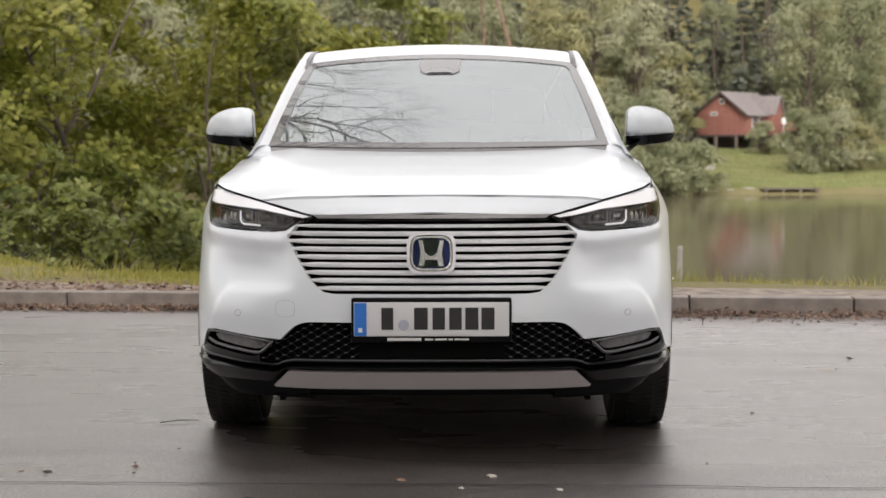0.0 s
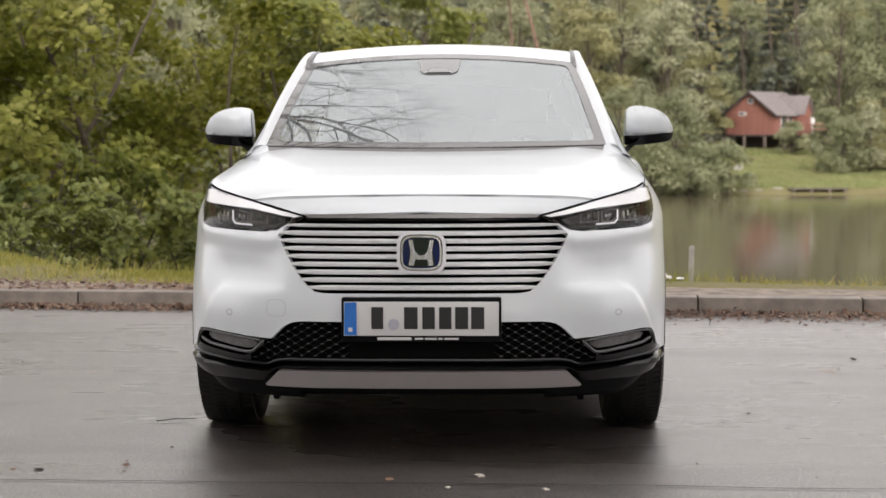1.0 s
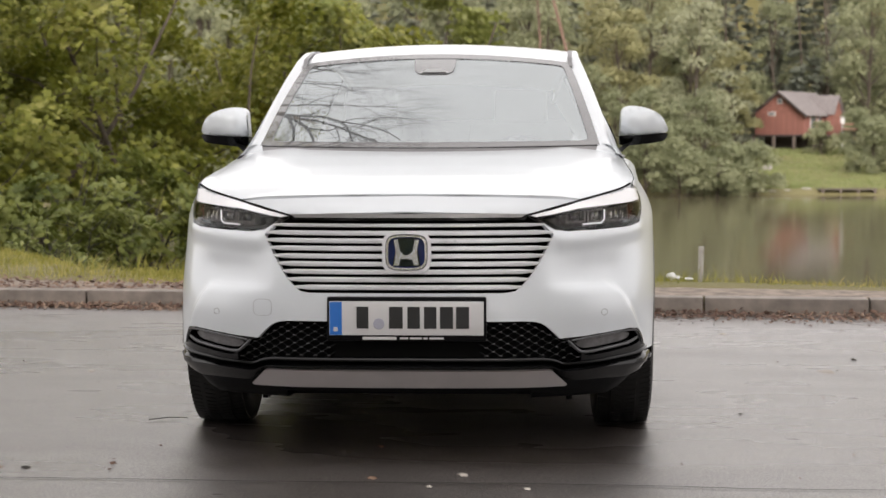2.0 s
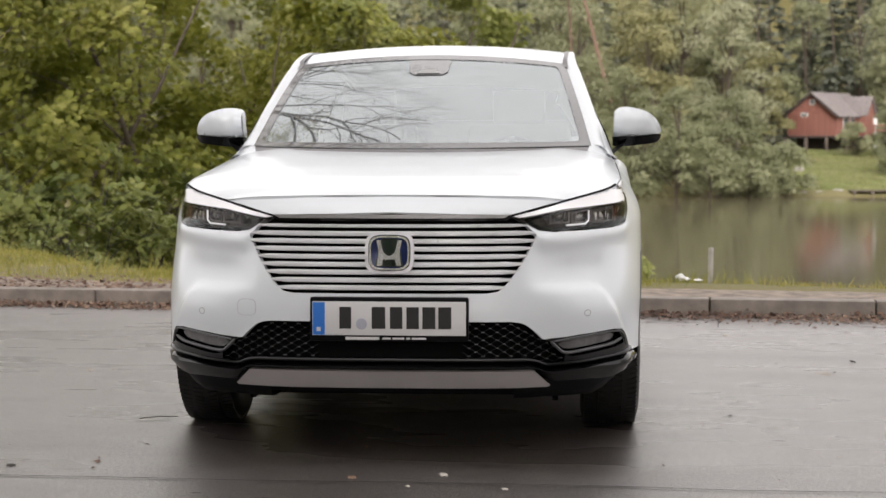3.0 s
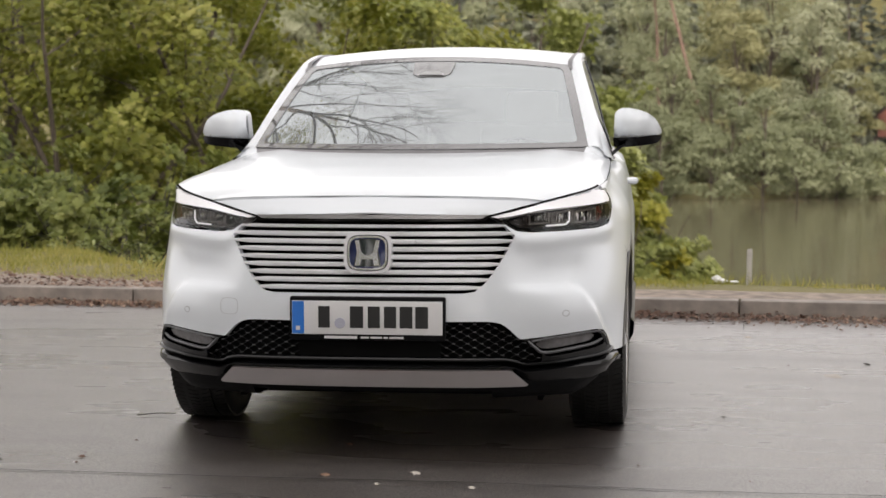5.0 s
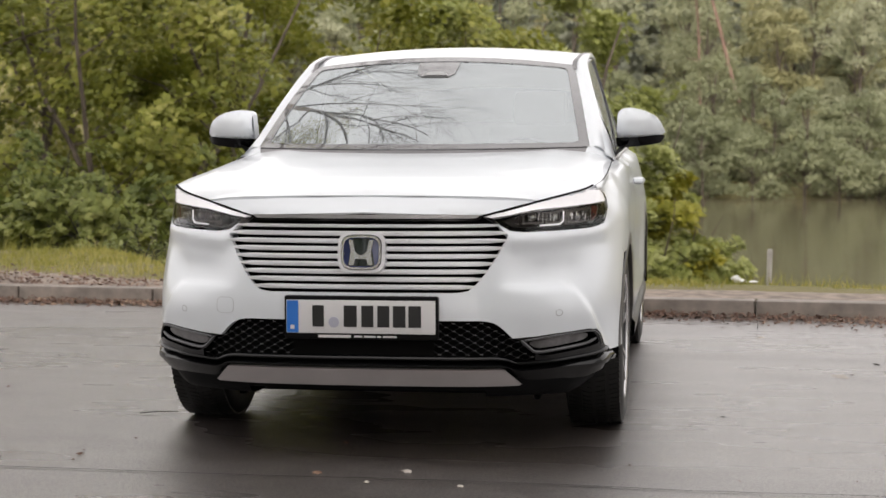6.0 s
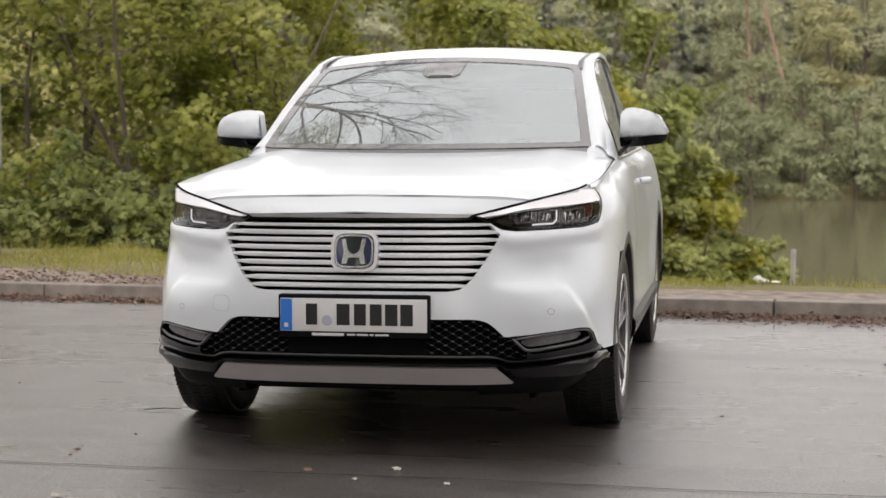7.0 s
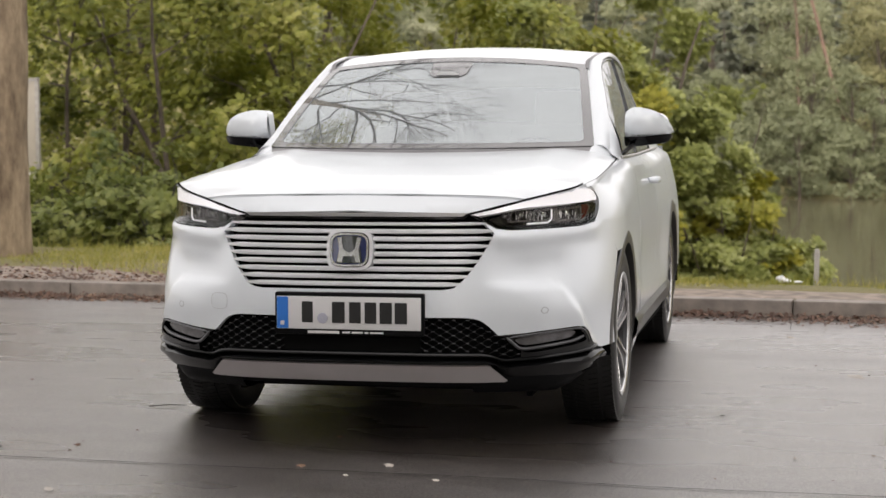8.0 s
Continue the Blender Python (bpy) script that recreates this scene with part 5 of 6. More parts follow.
    front = [tuple(shell(ux(x), z).xy) for x, z in soft([(0.603, 0.883), (0.5, 0.891), (0.3, 0.899), (0, 0.9025)], 10)]
    side_line = [(hood_x(y), y) for y in np.linspace(1.30, 0.23, 22)]
    right_run = side_line + [(x, y + 0.004) for x, y in front[:-1]] + [(0, front[-1][1] + 0.004)]
    left_run = [(-x, y) for x, y in right_run[::-1][1:]]
    bm = bmesh.new()
    add_patch(bm, (right_run + left_run + rear[::-1][1:-1])[::-1], h_field, step=0.03, rim=0.02)
    for f in bm.faces:
        f.normal_update()
    part("bonnet", bm, PAINT, car)

    # cowl strip under the screen, and the painted foot of each pillar
    foot = Vector(RAIL_OUT[0])
    rows = []
    for x in np.linspace(-0.705, 0.705, 35):
        low = h_field(x, 1.071 + 0.245 * (x / 0.79) ** 2) - Vector((0, 0, 0.003))
        high = screen(max(-1, min(1, x / 0.70)), -0.015) - Vector((0, 0, 0.002))
        rows.append([low, low.lerp(high, 0.5) + Vector((0, 0, 0.002)), high])
    bm = bmesh.new()
    add_loft(bm, rows)
    bmesh.ops.recalc_face_normals(bm, faces=bm.faces)
    part("cowl", bm, JOINT, car)
    for s in (1, -1):
        rows = []
        for x in np.linspace(0.685, 0.79, 10):
            low = h_field(x, 1.071 + 0.245 * (x / 0.79) ** 2) - Vector((0, 0, 0.003))
            f = max(0, min(1, (x - 0.70) / 0.07))
            high = screen(1.0, 0.0).lerp(foot, f) + Vector((0.003, 0.022, 0.010 + 0.012 * math.sin(math.pi * f) - 0.012 * max(0, (x - 0.77) / 0.02)))
            row = [low.lerp(high, q) + Vector((0, 0, 0.006 * math.sin(math.pi * q))) for q in (0, 0.25, 0.5, 0.75, 1)]
            rows.append([Vector((s * p.x, p.y, p.z)) for p in row])
        bm = bmesh.new()
        add_loft(bm, rows)
        bmesh.ops.recalc_face_normals(bm, faces=bm.faces)
        part("pillar_base", bm, PAINT, car)

    # wings: top strip and side, with the wheel arch cut out
    for s in (1, -1):
        wing = bmesh.new()
        rows = []
        for yp in np.linspace(0.285, 1.40, 60):
            e = shell(uy(yp), shoulder_z(yp) - 0.0005)
            yh = min(1.34, e.y)
            b = h_field(hood_x(yh) + 0.004, yh)
            b.y = e.y
            row = []
            for q in range(8):
                f = q / 7
                row.append(Vector((s * (b.x + (e.x - b.x) * f), e.y, b.z + (e.z - b.z) * f ** 1.8)))
            rows.append(row)
        add_loft(wing, rows, flip=s < 0)
        # the haunch, from the lamp back to the door
        rows = []
        for j in range(27):
            g = math.sin(0.5 * math.pi * j / 26)
            row = []
            for i in range(71):
                f = i / 70
                u = ux(0.806) + (uy(1.46) - ux(0.806)) * f
                for _ in range(2):
                    yy = float(np.interp(u, PLAN_S, PLAN[:, 1]))
                    z = 0.8005 + (shoulder_z(yy) - 0.0005 - 0.8005) * g
                    u0 = ux(float(np.interp(z, [0.80, 0.82, 0.85, 0.883, 0.914, 0.936], [0.811, 0.818, 0.8275, 0.831, 0.819, 0.797])))
                    u = u0 + (uy(1.46) - u0) * f
                row.append(shell(s * u, z))
            rows.append(row)
        add_loft(wing, rows, flip=s < 0)
        arc = [p for p in arch(FRONT_AXLE, 0.385, 40)]
        a_front = [p for p in arc if p[1] > 0.675 and p[0] < uy(FRONT_AXLE)]
        a_rest = [p for p in arc if p[0] >= uy(FRONT_AXLE)]
        o = [(uy(0.563), 0.678)] + [p for p in a_front if p[0] > uy(0.57)] + a_rest + [(uy(1.42), 0.26), (uy(1.46), 0.60), (uy(1.46), 0.801)] + \
            [(uy(y), 0.801) for y in np.linspace(1.43, 0.36, 30)] + [(ux(0.8080), 0.801)]
        o = [p for i, p in enumerate(o) if i == 0 or math.hypot(p[0] - o[i - 1][0], p[1] - o[i - 1][1]) > 1e-4]
        add_patch(wing, o if s > 0 else [(-u, z) for u, z in o[::-1]], lambda u, z: shell(u, z), step=0.025, rim=0.015)
        part("wing", wing, PAINT, car)
        # doors
        for name, y0, y1 in (("front_door", 1.468, 2.50), ("rear_door", 2.508, 3.35)):
            bm = bmesh.new()
            o = [(uy(y0), 0.30), (uy(min(y1, 3.06)), 0.30)]
            if y1 > 3:
                o = [(uy(y0), 0.30), (uy(3.02), 0.30)] + [p for p in arch(REAR_AXLE, 0.40, 40) if p[0] < uy(3.33) and p[1] > 0.32] + [(uy(y1), 0.72)]
            else:
                o += [(uy(y1), 0.30)]
            o += [(uy(y), shoulder_z(y) - 0.0005) for y in np.linspace(y1, y0, 12)]
            add_patch(bm, o if s > 0 else [(-u, z) for u, z in o[::-1]], lambda u, z: shell(u, z), step=0.035, rim=0.012)
            door = part(name, bm, PAINT, car)
            if name == "front_door":
                bm = bmesh.new()
                pts = [shell(s * uy(y), 0.905, dd) for y, dd in ((2.20, 0.0), (2.215, 0.032), (2.30, 0.038), (2.40, 0.032), (2.415, 0.0))]
                add_tube(bm, pts, [0.012, 0.016, 0.017, 0.016, 0.012], 8)
                part("door_handle", bm, PAINT, door)
        bm = bmesh.new()
        o = [p for p in arch(REAR_AXLE, 0.40, 40) if p[0] > uy(3.34) and p[1] > 0.30] + [(uy(4.05), 0.30), (uy(4.36), 0.30)]
        ext = PLAN_S[-1]
        o = [(uy(3.358), 0.74)] + o[:-1] + [(ext, 0.30), (ext, 1.06)] + [(uy(y), shoulder_z(y) - 0.0005) for y in np.linspace(4.3, 3.358, 16)]
        add_patch(bm, o if s > 0 else [(-u, z) for u, z in o[::-1]], lambda u, z: shell(u, z), step=0.035, rim=0.012)
        part("rear_quarter", bm, PAINT, car)
        # cladding: arches and sill
        for ax, rr in ((FRONT_AXLE, 0.385), (REAR_AXLE, 0.40)):
            bm = bmesh.new()
            rows = []
            for k in range(41):
                a0 = 1 if ax < 2 else -16
                a = radians(a0 + (196 - a0) * k / 40)
                row = []
                wide = 0.014 if ax < 2 else 0.030
                for r, dd in ((rr - 0.03, -0.05), (rr - 0.03, 0.0), (rr + 0.0, 0.003), (rr + wide, 0.002), (rr + wide + 0.006, -0.004)):
                    y, z = ax - r * math.cos(a), TYRE_R + r * math.sin(a)
                    row.append(shell(s * uy(y), z, dd))
                rows.append(row)
            add_loft(bm, rows, flip=s < 0)
            bmesh.ops.recalc_face_normals(bm, faces=bm.faces)
            part("arch_cladding", bm, CLADDING, car)
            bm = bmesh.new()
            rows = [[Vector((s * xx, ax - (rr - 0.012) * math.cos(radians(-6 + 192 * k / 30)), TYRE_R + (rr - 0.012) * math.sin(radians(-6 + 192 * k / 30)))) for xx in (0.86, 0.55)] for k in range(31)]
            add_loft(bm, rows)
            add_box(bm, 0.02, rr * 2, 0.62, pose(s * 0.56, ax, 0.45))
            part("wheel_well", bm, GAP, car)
        bm = bmesh.new()
        rows = []
        for y in np.linspace(1.22, 3.12, 20):
            rows.append([shell(s * uy(y), 0.372, 0.002), shell(s * uy(y), 0.350, 0.018), shell(s * uy(y), 0.305, 0.018), shell(s * uy(y), 0.268, 0.0), shell(s * uy(y), 0.262, -0.12)])
        add_loft(bm, rows, flip=s < 0)
        bmesh.ops.recalc_face_normals(bm, faces=bm.faces)
        part("sill", bm, CLADDING, car)

        # pillar, roof rail, side windows
        bm = bmesh.new()
        ro = [Vector(p) for p in RAIL_OUT]
        rows = []
        for i, p in enumerate(ro):
            t = i / (len(ro) - 1)
            # match the inner edge by distance back
            if p.y < 1.93:
                q = screen(1.0, max(0, min(1, (p.y - 1.31) / (1.925 - 1.31))))
            else:
                q = roof(1.0, min(3.98, p.y))
            row = []
            for k in range(6):
                f = k / 5
                b = q.lerp(p, f)
                b += Vector((0.5, -0.2, 0.75)).normalized() * 0.016 * math.sin(math.pi * f)
                row.append(Vector((s * b.x, b.y, b.z)))
            row.append(Vector((s * (p.x - 0.02), p.y + 0.02, p.z - 0.01)))
            rows.append(row)
        add_loft(bm, rows, flip=s < 0)
        part("roof_rail", bm, PAINT, car)
        # black joint beside the roof
        bm = bmesh.new()
        rows = []
        for q in [screen(1.0, t) for t in (0.93, 0.96, 0.985)] + [roof(1.0, y) for y in np.linspace(1.935, 3.9, 24)]:
            rows.append([Vector((s * (q.x - 0.010), q.y - 0.003, q.z + 0.004)), Vector((s * q.x, q.y - 0.003, q.z + 0.007)), Vector((s * (q.x + 0.009), q.y - 0.003, q.z + 0.005))])
        add_loft(bm, rows, flip=s < 0)
        part("roof_joint", bm, JOINT, car)
        for name, y0, y1, x0, x1 in (("front_side_window", 1.52, 2.47, 1.62, 2.49), ("rear_side_window", 2.53, 3.34, 2.55, 3.45)):
            bm = bmesh.new()
            rows, frame_rows = [], []
            for k in range(15):
                f = k / 14
                b = belt(y0 + (y1 - y0) * f)
                yt = x0 + (x1 - x0) * f
                p = Vector([float(np.interp(yt, RAIL_OUT[:, 1], RAIL_OUT[:, j])) for j in range(3)])
                row = []
                for q in range(6):
                    g = 0.02 + 0.95 * q / 5
                    c = b.lerp(p, g) + Vector((0.012 * math.sin(math.pi * g) - 0.008, 0, 0))
                    row.append(Vector((s * c.x, c.y, c.z)))
                rows.append(row)
            add_loft(bm, rows, flip=s > 0)
            bmesh.ops.recalc_face_normals(bm, faces=bm.faces)
            win = part(name, bm, SIDE_GLASS, car)
            win.visible_shadow = False
            bm = bmesh.new()
            edge_pts = [r[0] for r in rows] + rows[-1][1:] + [r[-1] for r in rows[::-1]] + rows[0][::-1][1:]
            add_tube(bm, edge_pts, 0.007, 5, False)
            part("window_frame", bm, GLOSS_BLACK, win)
        bm = bmesh.new()
        add_tube(bm, [Vector((s * (belt(y).x + 0.002), y, belt(y).z + 0.004)) for y in np.linspace(1.40, 3.7, 24)], 0.007, 6)
        part("belt_trim", bm, SATIN, car)
        # cheek between the wing and the pillar's foot
        bm = bmesh.new()
        rows = []
        for f in np.linspace(0, 1, 13):
            p = Vector([float(np.interp(1.30 + 0.335 * f, RAIL_OUT[:, 1], RAIL_OUT[:, j])) for j in range(3)])
            b = belt(1.285 + 0.245 * f)
            rows.append([Vector((s * (p.x + (b.x - p.x) * q + 0.006 * math.sin(math.pi * q)), p.y + (b.y - p.y) * q, p.z + (b.z - p.z) * q)) for q in np.linspace(0, 1, 7)])
        add_loft(bm, rows, flip=s < 0)
        bmesh.ops.recalc_face_normals(bm, faces=bm.faces)
        part("pillar_foot", bm, PAINT, car)
        # rear pillar
        bm = bmesh.new()
        rows = []
        for k in range(12):
            f = k / 11
            b = belt(3.34 + 0.85 * f)
            yt = 3.45 + 0.55 * f
            p = Vector([float(np.interp(yt, RAIL_OUT[:, 1], RAIL_OUT[:, j])) for j in range(3)])
            rows.append([Vector((s * c.x, c.y, c.z)) for c in (b.lerp(p, q / 5) for q in range(6))])
        add_loft(bm, rows, flip=s > 0)
        bmesh.ops.recalc_face_normals(bm, faces=bm.faces)
        part("rear_pillar", bm, PAINT, car)
        # tail lamp
        bm = bmesh.new()
        o = [(uy(4.18), 0.90), (PLAN_S[-1] - 0.1, 0.92), (PLAN_S[-1] - 0.1, 0.97), (uy(4.15), 0.985)]
        add_patch(bm, o if s > 0 else [(-u, z) for u, z in o[::-1]], lambda u, z: shell(u, z, 0.008), step=0.04, rim=0.01)
        part("tail_lamp", bm, AMBER, car)

        # door mirror
        mirror = empty("door_mirror")
        mirror.parent = car
        prof = [(0.803, 1.208), (0.822, 1.229), (0.87, 1.231), (0.93, 1.215), (0.972, 1.188), (0.994, 1.152), (0.997, 1.120), (0.9, 1.110), (0.799, 1.106)]
        ring = soft(prof, 30)
        cx, cz = 0.899, 1.160
        bm = bmesh.new()

        def swell(x, z):
            f = max(0.0, 1 - (abs(abs(x) - cx) / 0.112) ** 2.6 - (abs(z - 1.160) / 0.082) ** 2.6)
            return Vector((x, 1.60 - 0.090 * f ** 0.5 + 0.10 * max(0, abs(x) - 0.9), z))

        add_patch(bm, ring if s > 0 else turn(ring), swell, step=0.009, rim=0)
        for _ in range(7):
            bmesh.ops.smooth_vert(bm, verts=[v for v in bm.verts if not v.is_boundary], factor=0.5, use_axis_y=True)
        add_loft(bm, [[swell(s * x, z) + Vector((0, dy, 0)) for x, z in ring] for dy in (0.0, 0.075)], closed=True)
        bmesh.ops.remove_doubles(bm, verts=bm.verts, dist=0.0005)
        bmesh.ops.recalc_face_normals(bm, faces=bm.faces)
        part("shell", bm, PAINT, mirror)
        low = soft([(0.796, 1.1055), (0.90, 1.1085), (0.996, 1.1175), (0.995, 1.097), (0.975, 1.081), (0.90, 1.070), (0.835, 1.064), (0.798, 1.067)], 26)
        bm = bmesh.new()

        def swell_low(x, z):
            f = max(0.0, 1 - (abs(abs(x) - cx) / 0.112) ** 2.6 - (max(0, 1.125 - z) / 0.072) ** 2.6)
            return Vector((x, 1.598 - 0.090 * f ** 0.5 + 0.10 * max(0, abs(x) - 0.9), z))

        add_patch(bm, low if s > 0 else turn(low), swell_low, step=0.009, rim=0)
        for _ in range(4):
            bmesh.ops.smooth_vert(bm, verts=[v for v in bm.verts if not v.is_boundary], factor=0.5, use_axis_y=True)
        add_loft(bm, [[swell_low(s * x, z) + Vector((0, dy, 0)) for x, z in low] for dy in (0.0, 0.075)], closed=True)
        bmesh.ops.recalc_face_normals(bm, faces=bm.faces)
        part("lower_shell", bm, GLOSS_BLACK, mirror)
        bm = bmesh.new()
        add_tube(bm, [Vector((s * x, y, z)) for x, y, z in ((0.955, 1.535, 1.121), (0.978, 1.560, 1.124), (0.996, 1.61, 1.128))], [0.003, 0.007, 0.007], 6)
        part("side_indicator", bm, LAMP_DARK, mirror)
        bm = bmesh.new()
        rows = [[Vector((s * x, y, z)) for y in (1.50, 1.56, 1.64, 1.58)] for x, z in ((0.775, 1.01), (0.80, 1.035), (0.845, 1.075))]
        rows = [[Vector((p.x, p.y, p.z + (0.02 if j == 3 else 0))) for j, p in enumerate(r)] for r in rows]
        add_loft(bm, rows, closed=True)
        bmesh.ops.recalc_face_normals(bm, faces=bm.faces)
        part("stalk", bm, MATT_BLACK, mirror)
        bm = bmesh.new()
        add_patch(bm, [(x, z) for x, z in ellipse(s * 0.895, 1.15, 0.085, 0.062, 24, 3)], lambda x, z: Vector((x, 1.674 + 0.1 * max(0, abs(x) - 0.9), z)), step=0.04, rim=0)
        part("mirror_glass", bm, CHROME, mirror)

    # roof, windscreen, tailgate
    bm = bmesh.new()
    rows = [[roof(a, y) + Vector((0, 0.05 * a * a * (1 - smoothstep(1.87, 2.3, y)), 0)) for a in np.linspace(-1, 1, 21)] for y in np.linspace(1.875, 3.98, 34)]
    add_loft(bm, rows)
    bmesh.ops.recalc_face_normals(bm, faces=bm.faces)
    part("roof", bm, PAINT, car)
    bm = bmesh.new()
    add_loft(bm, [[screen(a, t) for a in np.linspace(-0.99, 0.99, 31)] for t in np.linspace(0.0, 0.992, 18)])
    bmesh.ops.recalc_face_normals(bm, faces=bm.faces)
    ws = part("windscreen", bm, SCREEN_GLASS, car)
    ws.visible_shadow = False
    bm = bmesh.new()
    add_patch(bm, [(-1, -0.015), (1, -0.015), (1, 1.0), (-1, 1.0)], lambda a, t: screen(a, t) + Vector((0, -0.0015, 0.003)), holes=[[(-0.945, 0.060), (-0.93, 0.040), (-0.90, 0.032), (0.90, 0.032), (0.93, 0.040), (0.945, 0.060), (0.94, 0.90), (0.925, 0.930), (0.895, 0.938), (-0.895, 0.938), (-0.925, 0.930), (-0.94, 0.90)]], step=0.05, rim=0.01)
    part("screen_border", bm, SCREEN_EDGE, ws)
    bm = bmesh.new()
    add_patch(bm, [(-0.155, 0.925), (0.155, 0.925), (0.135, 0.765), (0.09, 0.725), (-0.09, 0.725), (-0.135, 0.765)], lambda a, t: screen(a, t) + Vector((0, -0.0015, 0.003)), step=0.03, rim=0)
    part("camera_cover", bm, SCREEN_EDGE, ws)
    bm = bmesh.new()
    add_patch(bm, [(-0.095, 0.738), (0.095, 0.738), (0.05, 0.785), (-0.05, 0.785)], lambda a, t: screen(a, t) + Vector((0, -0.003, 0.006)), step=0.03, rim=0)
    part("camera_window", bm, plain("pale_sensor_glass", (0.30, 0.305, 0.305), 0.3), ws)
    bm = bmesh.new()
    rows = [[Vector((roof(a, 3.98).x * (1 + 0.35 * t), 3.98 + 0.30 * t - 0.02 * a * a, roof(a, 3.98).z - 0.36 * t)) for a in np.linspace(-1, 1, 13)] for t in np.linspace(0, 1, 8)]
    add_loft(bm, rows)
    bmesh.ops.recalc_face_normals(bm, faces=bm.faces)
    part("rear_window", bm, SIDE_GLASS, car)
    bm = bmesh.new()
    add_loft(bm, [[Vector((0.74 * a, 4.27 + 0.06 * t - 0.06 * a * a, 1.06 - 0.03 * t)) for a in np.linspace(-1, 1, 9)] for t in (0, 0.5, 1)])
    bmesh.ops.recalc_face_normals(bm, faces=bm.faces)
    part("tailgate_ledge", bm, PAINT, car)

    # interior
    bm = bmesh.new()
    rows = [[Vector((x, y + 0.16 * (x / 0.7) ** 2, z)) for x in np.linspace(-0.70, 0.70, 13)] for y, z in ((1.15, 1.045), (1.35, 1.055), (1.60, 1.05), (1.70, 1.01), (1.72, 0.80), (1.66, 0.6))]
    add_loft(bm, rows)
    part("dashboard", bm, DASH, car)
    for x in (-0.37, 0.37):
        bm = bmesh.new()
        add_box(bm, 0.50, 0.16, 0.62, pose(x, 2.55, 0.86, -14, 0, 0), 0.05)
        add_box(bm, 0.26, 0.10, 0.17, pose(x, 2.66, 1.25, -10, 0, 0), 0.035)
        add_box(bm, 0.50, 0.52, 0.16, pose(x, 2.28, 0.60), 0.05)
        part("front_seat", bm, SEAT, car)
    bm = bmesh.new()
    add_box(bm, 1.25, 0.16, 0.60, pose(0, 3.40, 0.90, -16, 0, 0), 0.05)
    part("rear_seat", bm, SEAT, car)
    bm = bmesh.new()
    ring = [(0.37 + 0.18 * math.cos(a), 1.80 + 0.07 * math.sin(a), 0.93 + 0.165 * math.sin(a)) for a in np.linspace(0, math.tau, 25)]
    add_tube(bm, ring, 0.015, 6, False)
    part("steering_wheel", bm, MATT_BLACK, car)
    bm = bmesh.new()
    add_loft(bm, [[roof(a * 0.97, y) - Vector((0, 0, 0.03)) for a in np.linspace(-1, 1, 9)] for y in np.linspace(1.95, 3.9, 12)])
    part("headliner", bm, HEADLINER, car)
    bm = bmesh.new()
    add_box(bm, 1.5, 2.9, 0.04, pose(0, 2.6, 0.42))
    part("cabin_floor", bm, SEAT, car)

    for x, y in ((0.764, FRONT_AXLE), (-0.764, FRONT_AXLE), (0.737, REAR_AXLE), (-0.737, REAR_AXLE)):
        build_wheel(car, x, y)

    # number plate: characters and maker's line as plain bars
    plate = empty("number_plate")
    plate.parent = car
    py = -0.004

    def flat(name, x0, x1, z0, z1, y, mm, depth=0.004, bevel=0.0):
        b = box_bm(x1 - x0, depth, z1 - z0, pose((x0 + x1) / 2, y, (z0 + z1) / 2), bevel)
        return part(name, b, mm, plate)

    flat("plate_holder", -0.270, 0.270, 0.412, 0.562, 0.012, MATT_BLACK, 0.03, 0.008)
    flat("plate", -0.261, 0.261, 0.433, 0.548, -0.005, PLATE_WHITE, 0.006, 0.0025)
    flat("blue_band", -0.259, -0.218, 0.435, 0.546, -0.0085, PLATE_BLUE, 0.002)
    flat("country_bar", -0.246, -0.232, 0.447, 0.461, -0.0105, PLATE_WHITE, 0.002)
    for x0, x1 in ((-0.168, -0.128), (-0.058, -0.012), (0.004, 0.046), (0.060, 0.102), (0.114, 0.158), (0.168, 0.212)):
        flat("character_bar", x0, x1, 0.456, 0.530, -0.0085, INK, 0.002)
    bm = bmesh.new()
    revolve(bm, [(0.001, 0.002), (0.018, 0.002), (0.019, 0.0)], pose(-0.093, -0.008, 0.472, 0, 0, -90), 20)
    bmesh.ops.recalc_face_normals(bm, faces=bm.faces)
    part("round_seal", bm, plain("seal_grey", (0.42, 0.42, 0.50), 0.4), plate)
    flat("maker_bar", -0.148, -0.034, 0.418, 0.4275, -0.0045, PLATE_WHITE, 0.002)
    for x0, x1 in ((-0.022, 0.006), (0.012, 0.052), (0.058, 0.072), (0.078, 0.126)):
        flat("slogan_bar", x0, x1, 0.4195, 0.4255, -0.0045, PLATE_WHITE, 0.002)
    return car


build_car()

# ---- cabin across the lake ----
CABIN_RED = plain("red_stained_boards", (0.27, 0.115, 0.088), 0.75, 0, 0.25, 4, 0.3, 40)
CABIN_ROOF = plain("grey_roof_shingle", (0.20, 0.175, 0.17), 0.85, 0, 0.2, 5, 0.4, 30)
# dark timber tone: shade at eaves and under the floor is in the colour
CABIN_DARK = plain("shaded_timber", (0.06, 0.045, 0.04), 0.8)
POST_GREY = plain("weathered_post", (0.33, 0.31, 0.28), 0.8, 0, 0.2, 12, 0.4, 80)
PALE = plain("pale_painted", (0.68, 0.68, 0.66), 0.6)
JETTY_WOOD = plain("jetty_wood", (0.15, 0.12, 0.10), 0.8, 0, 0.25, 8)
WINDOW = plain("window_dark", (0.10, 0.11, 0.12), 0.1, 0.2)


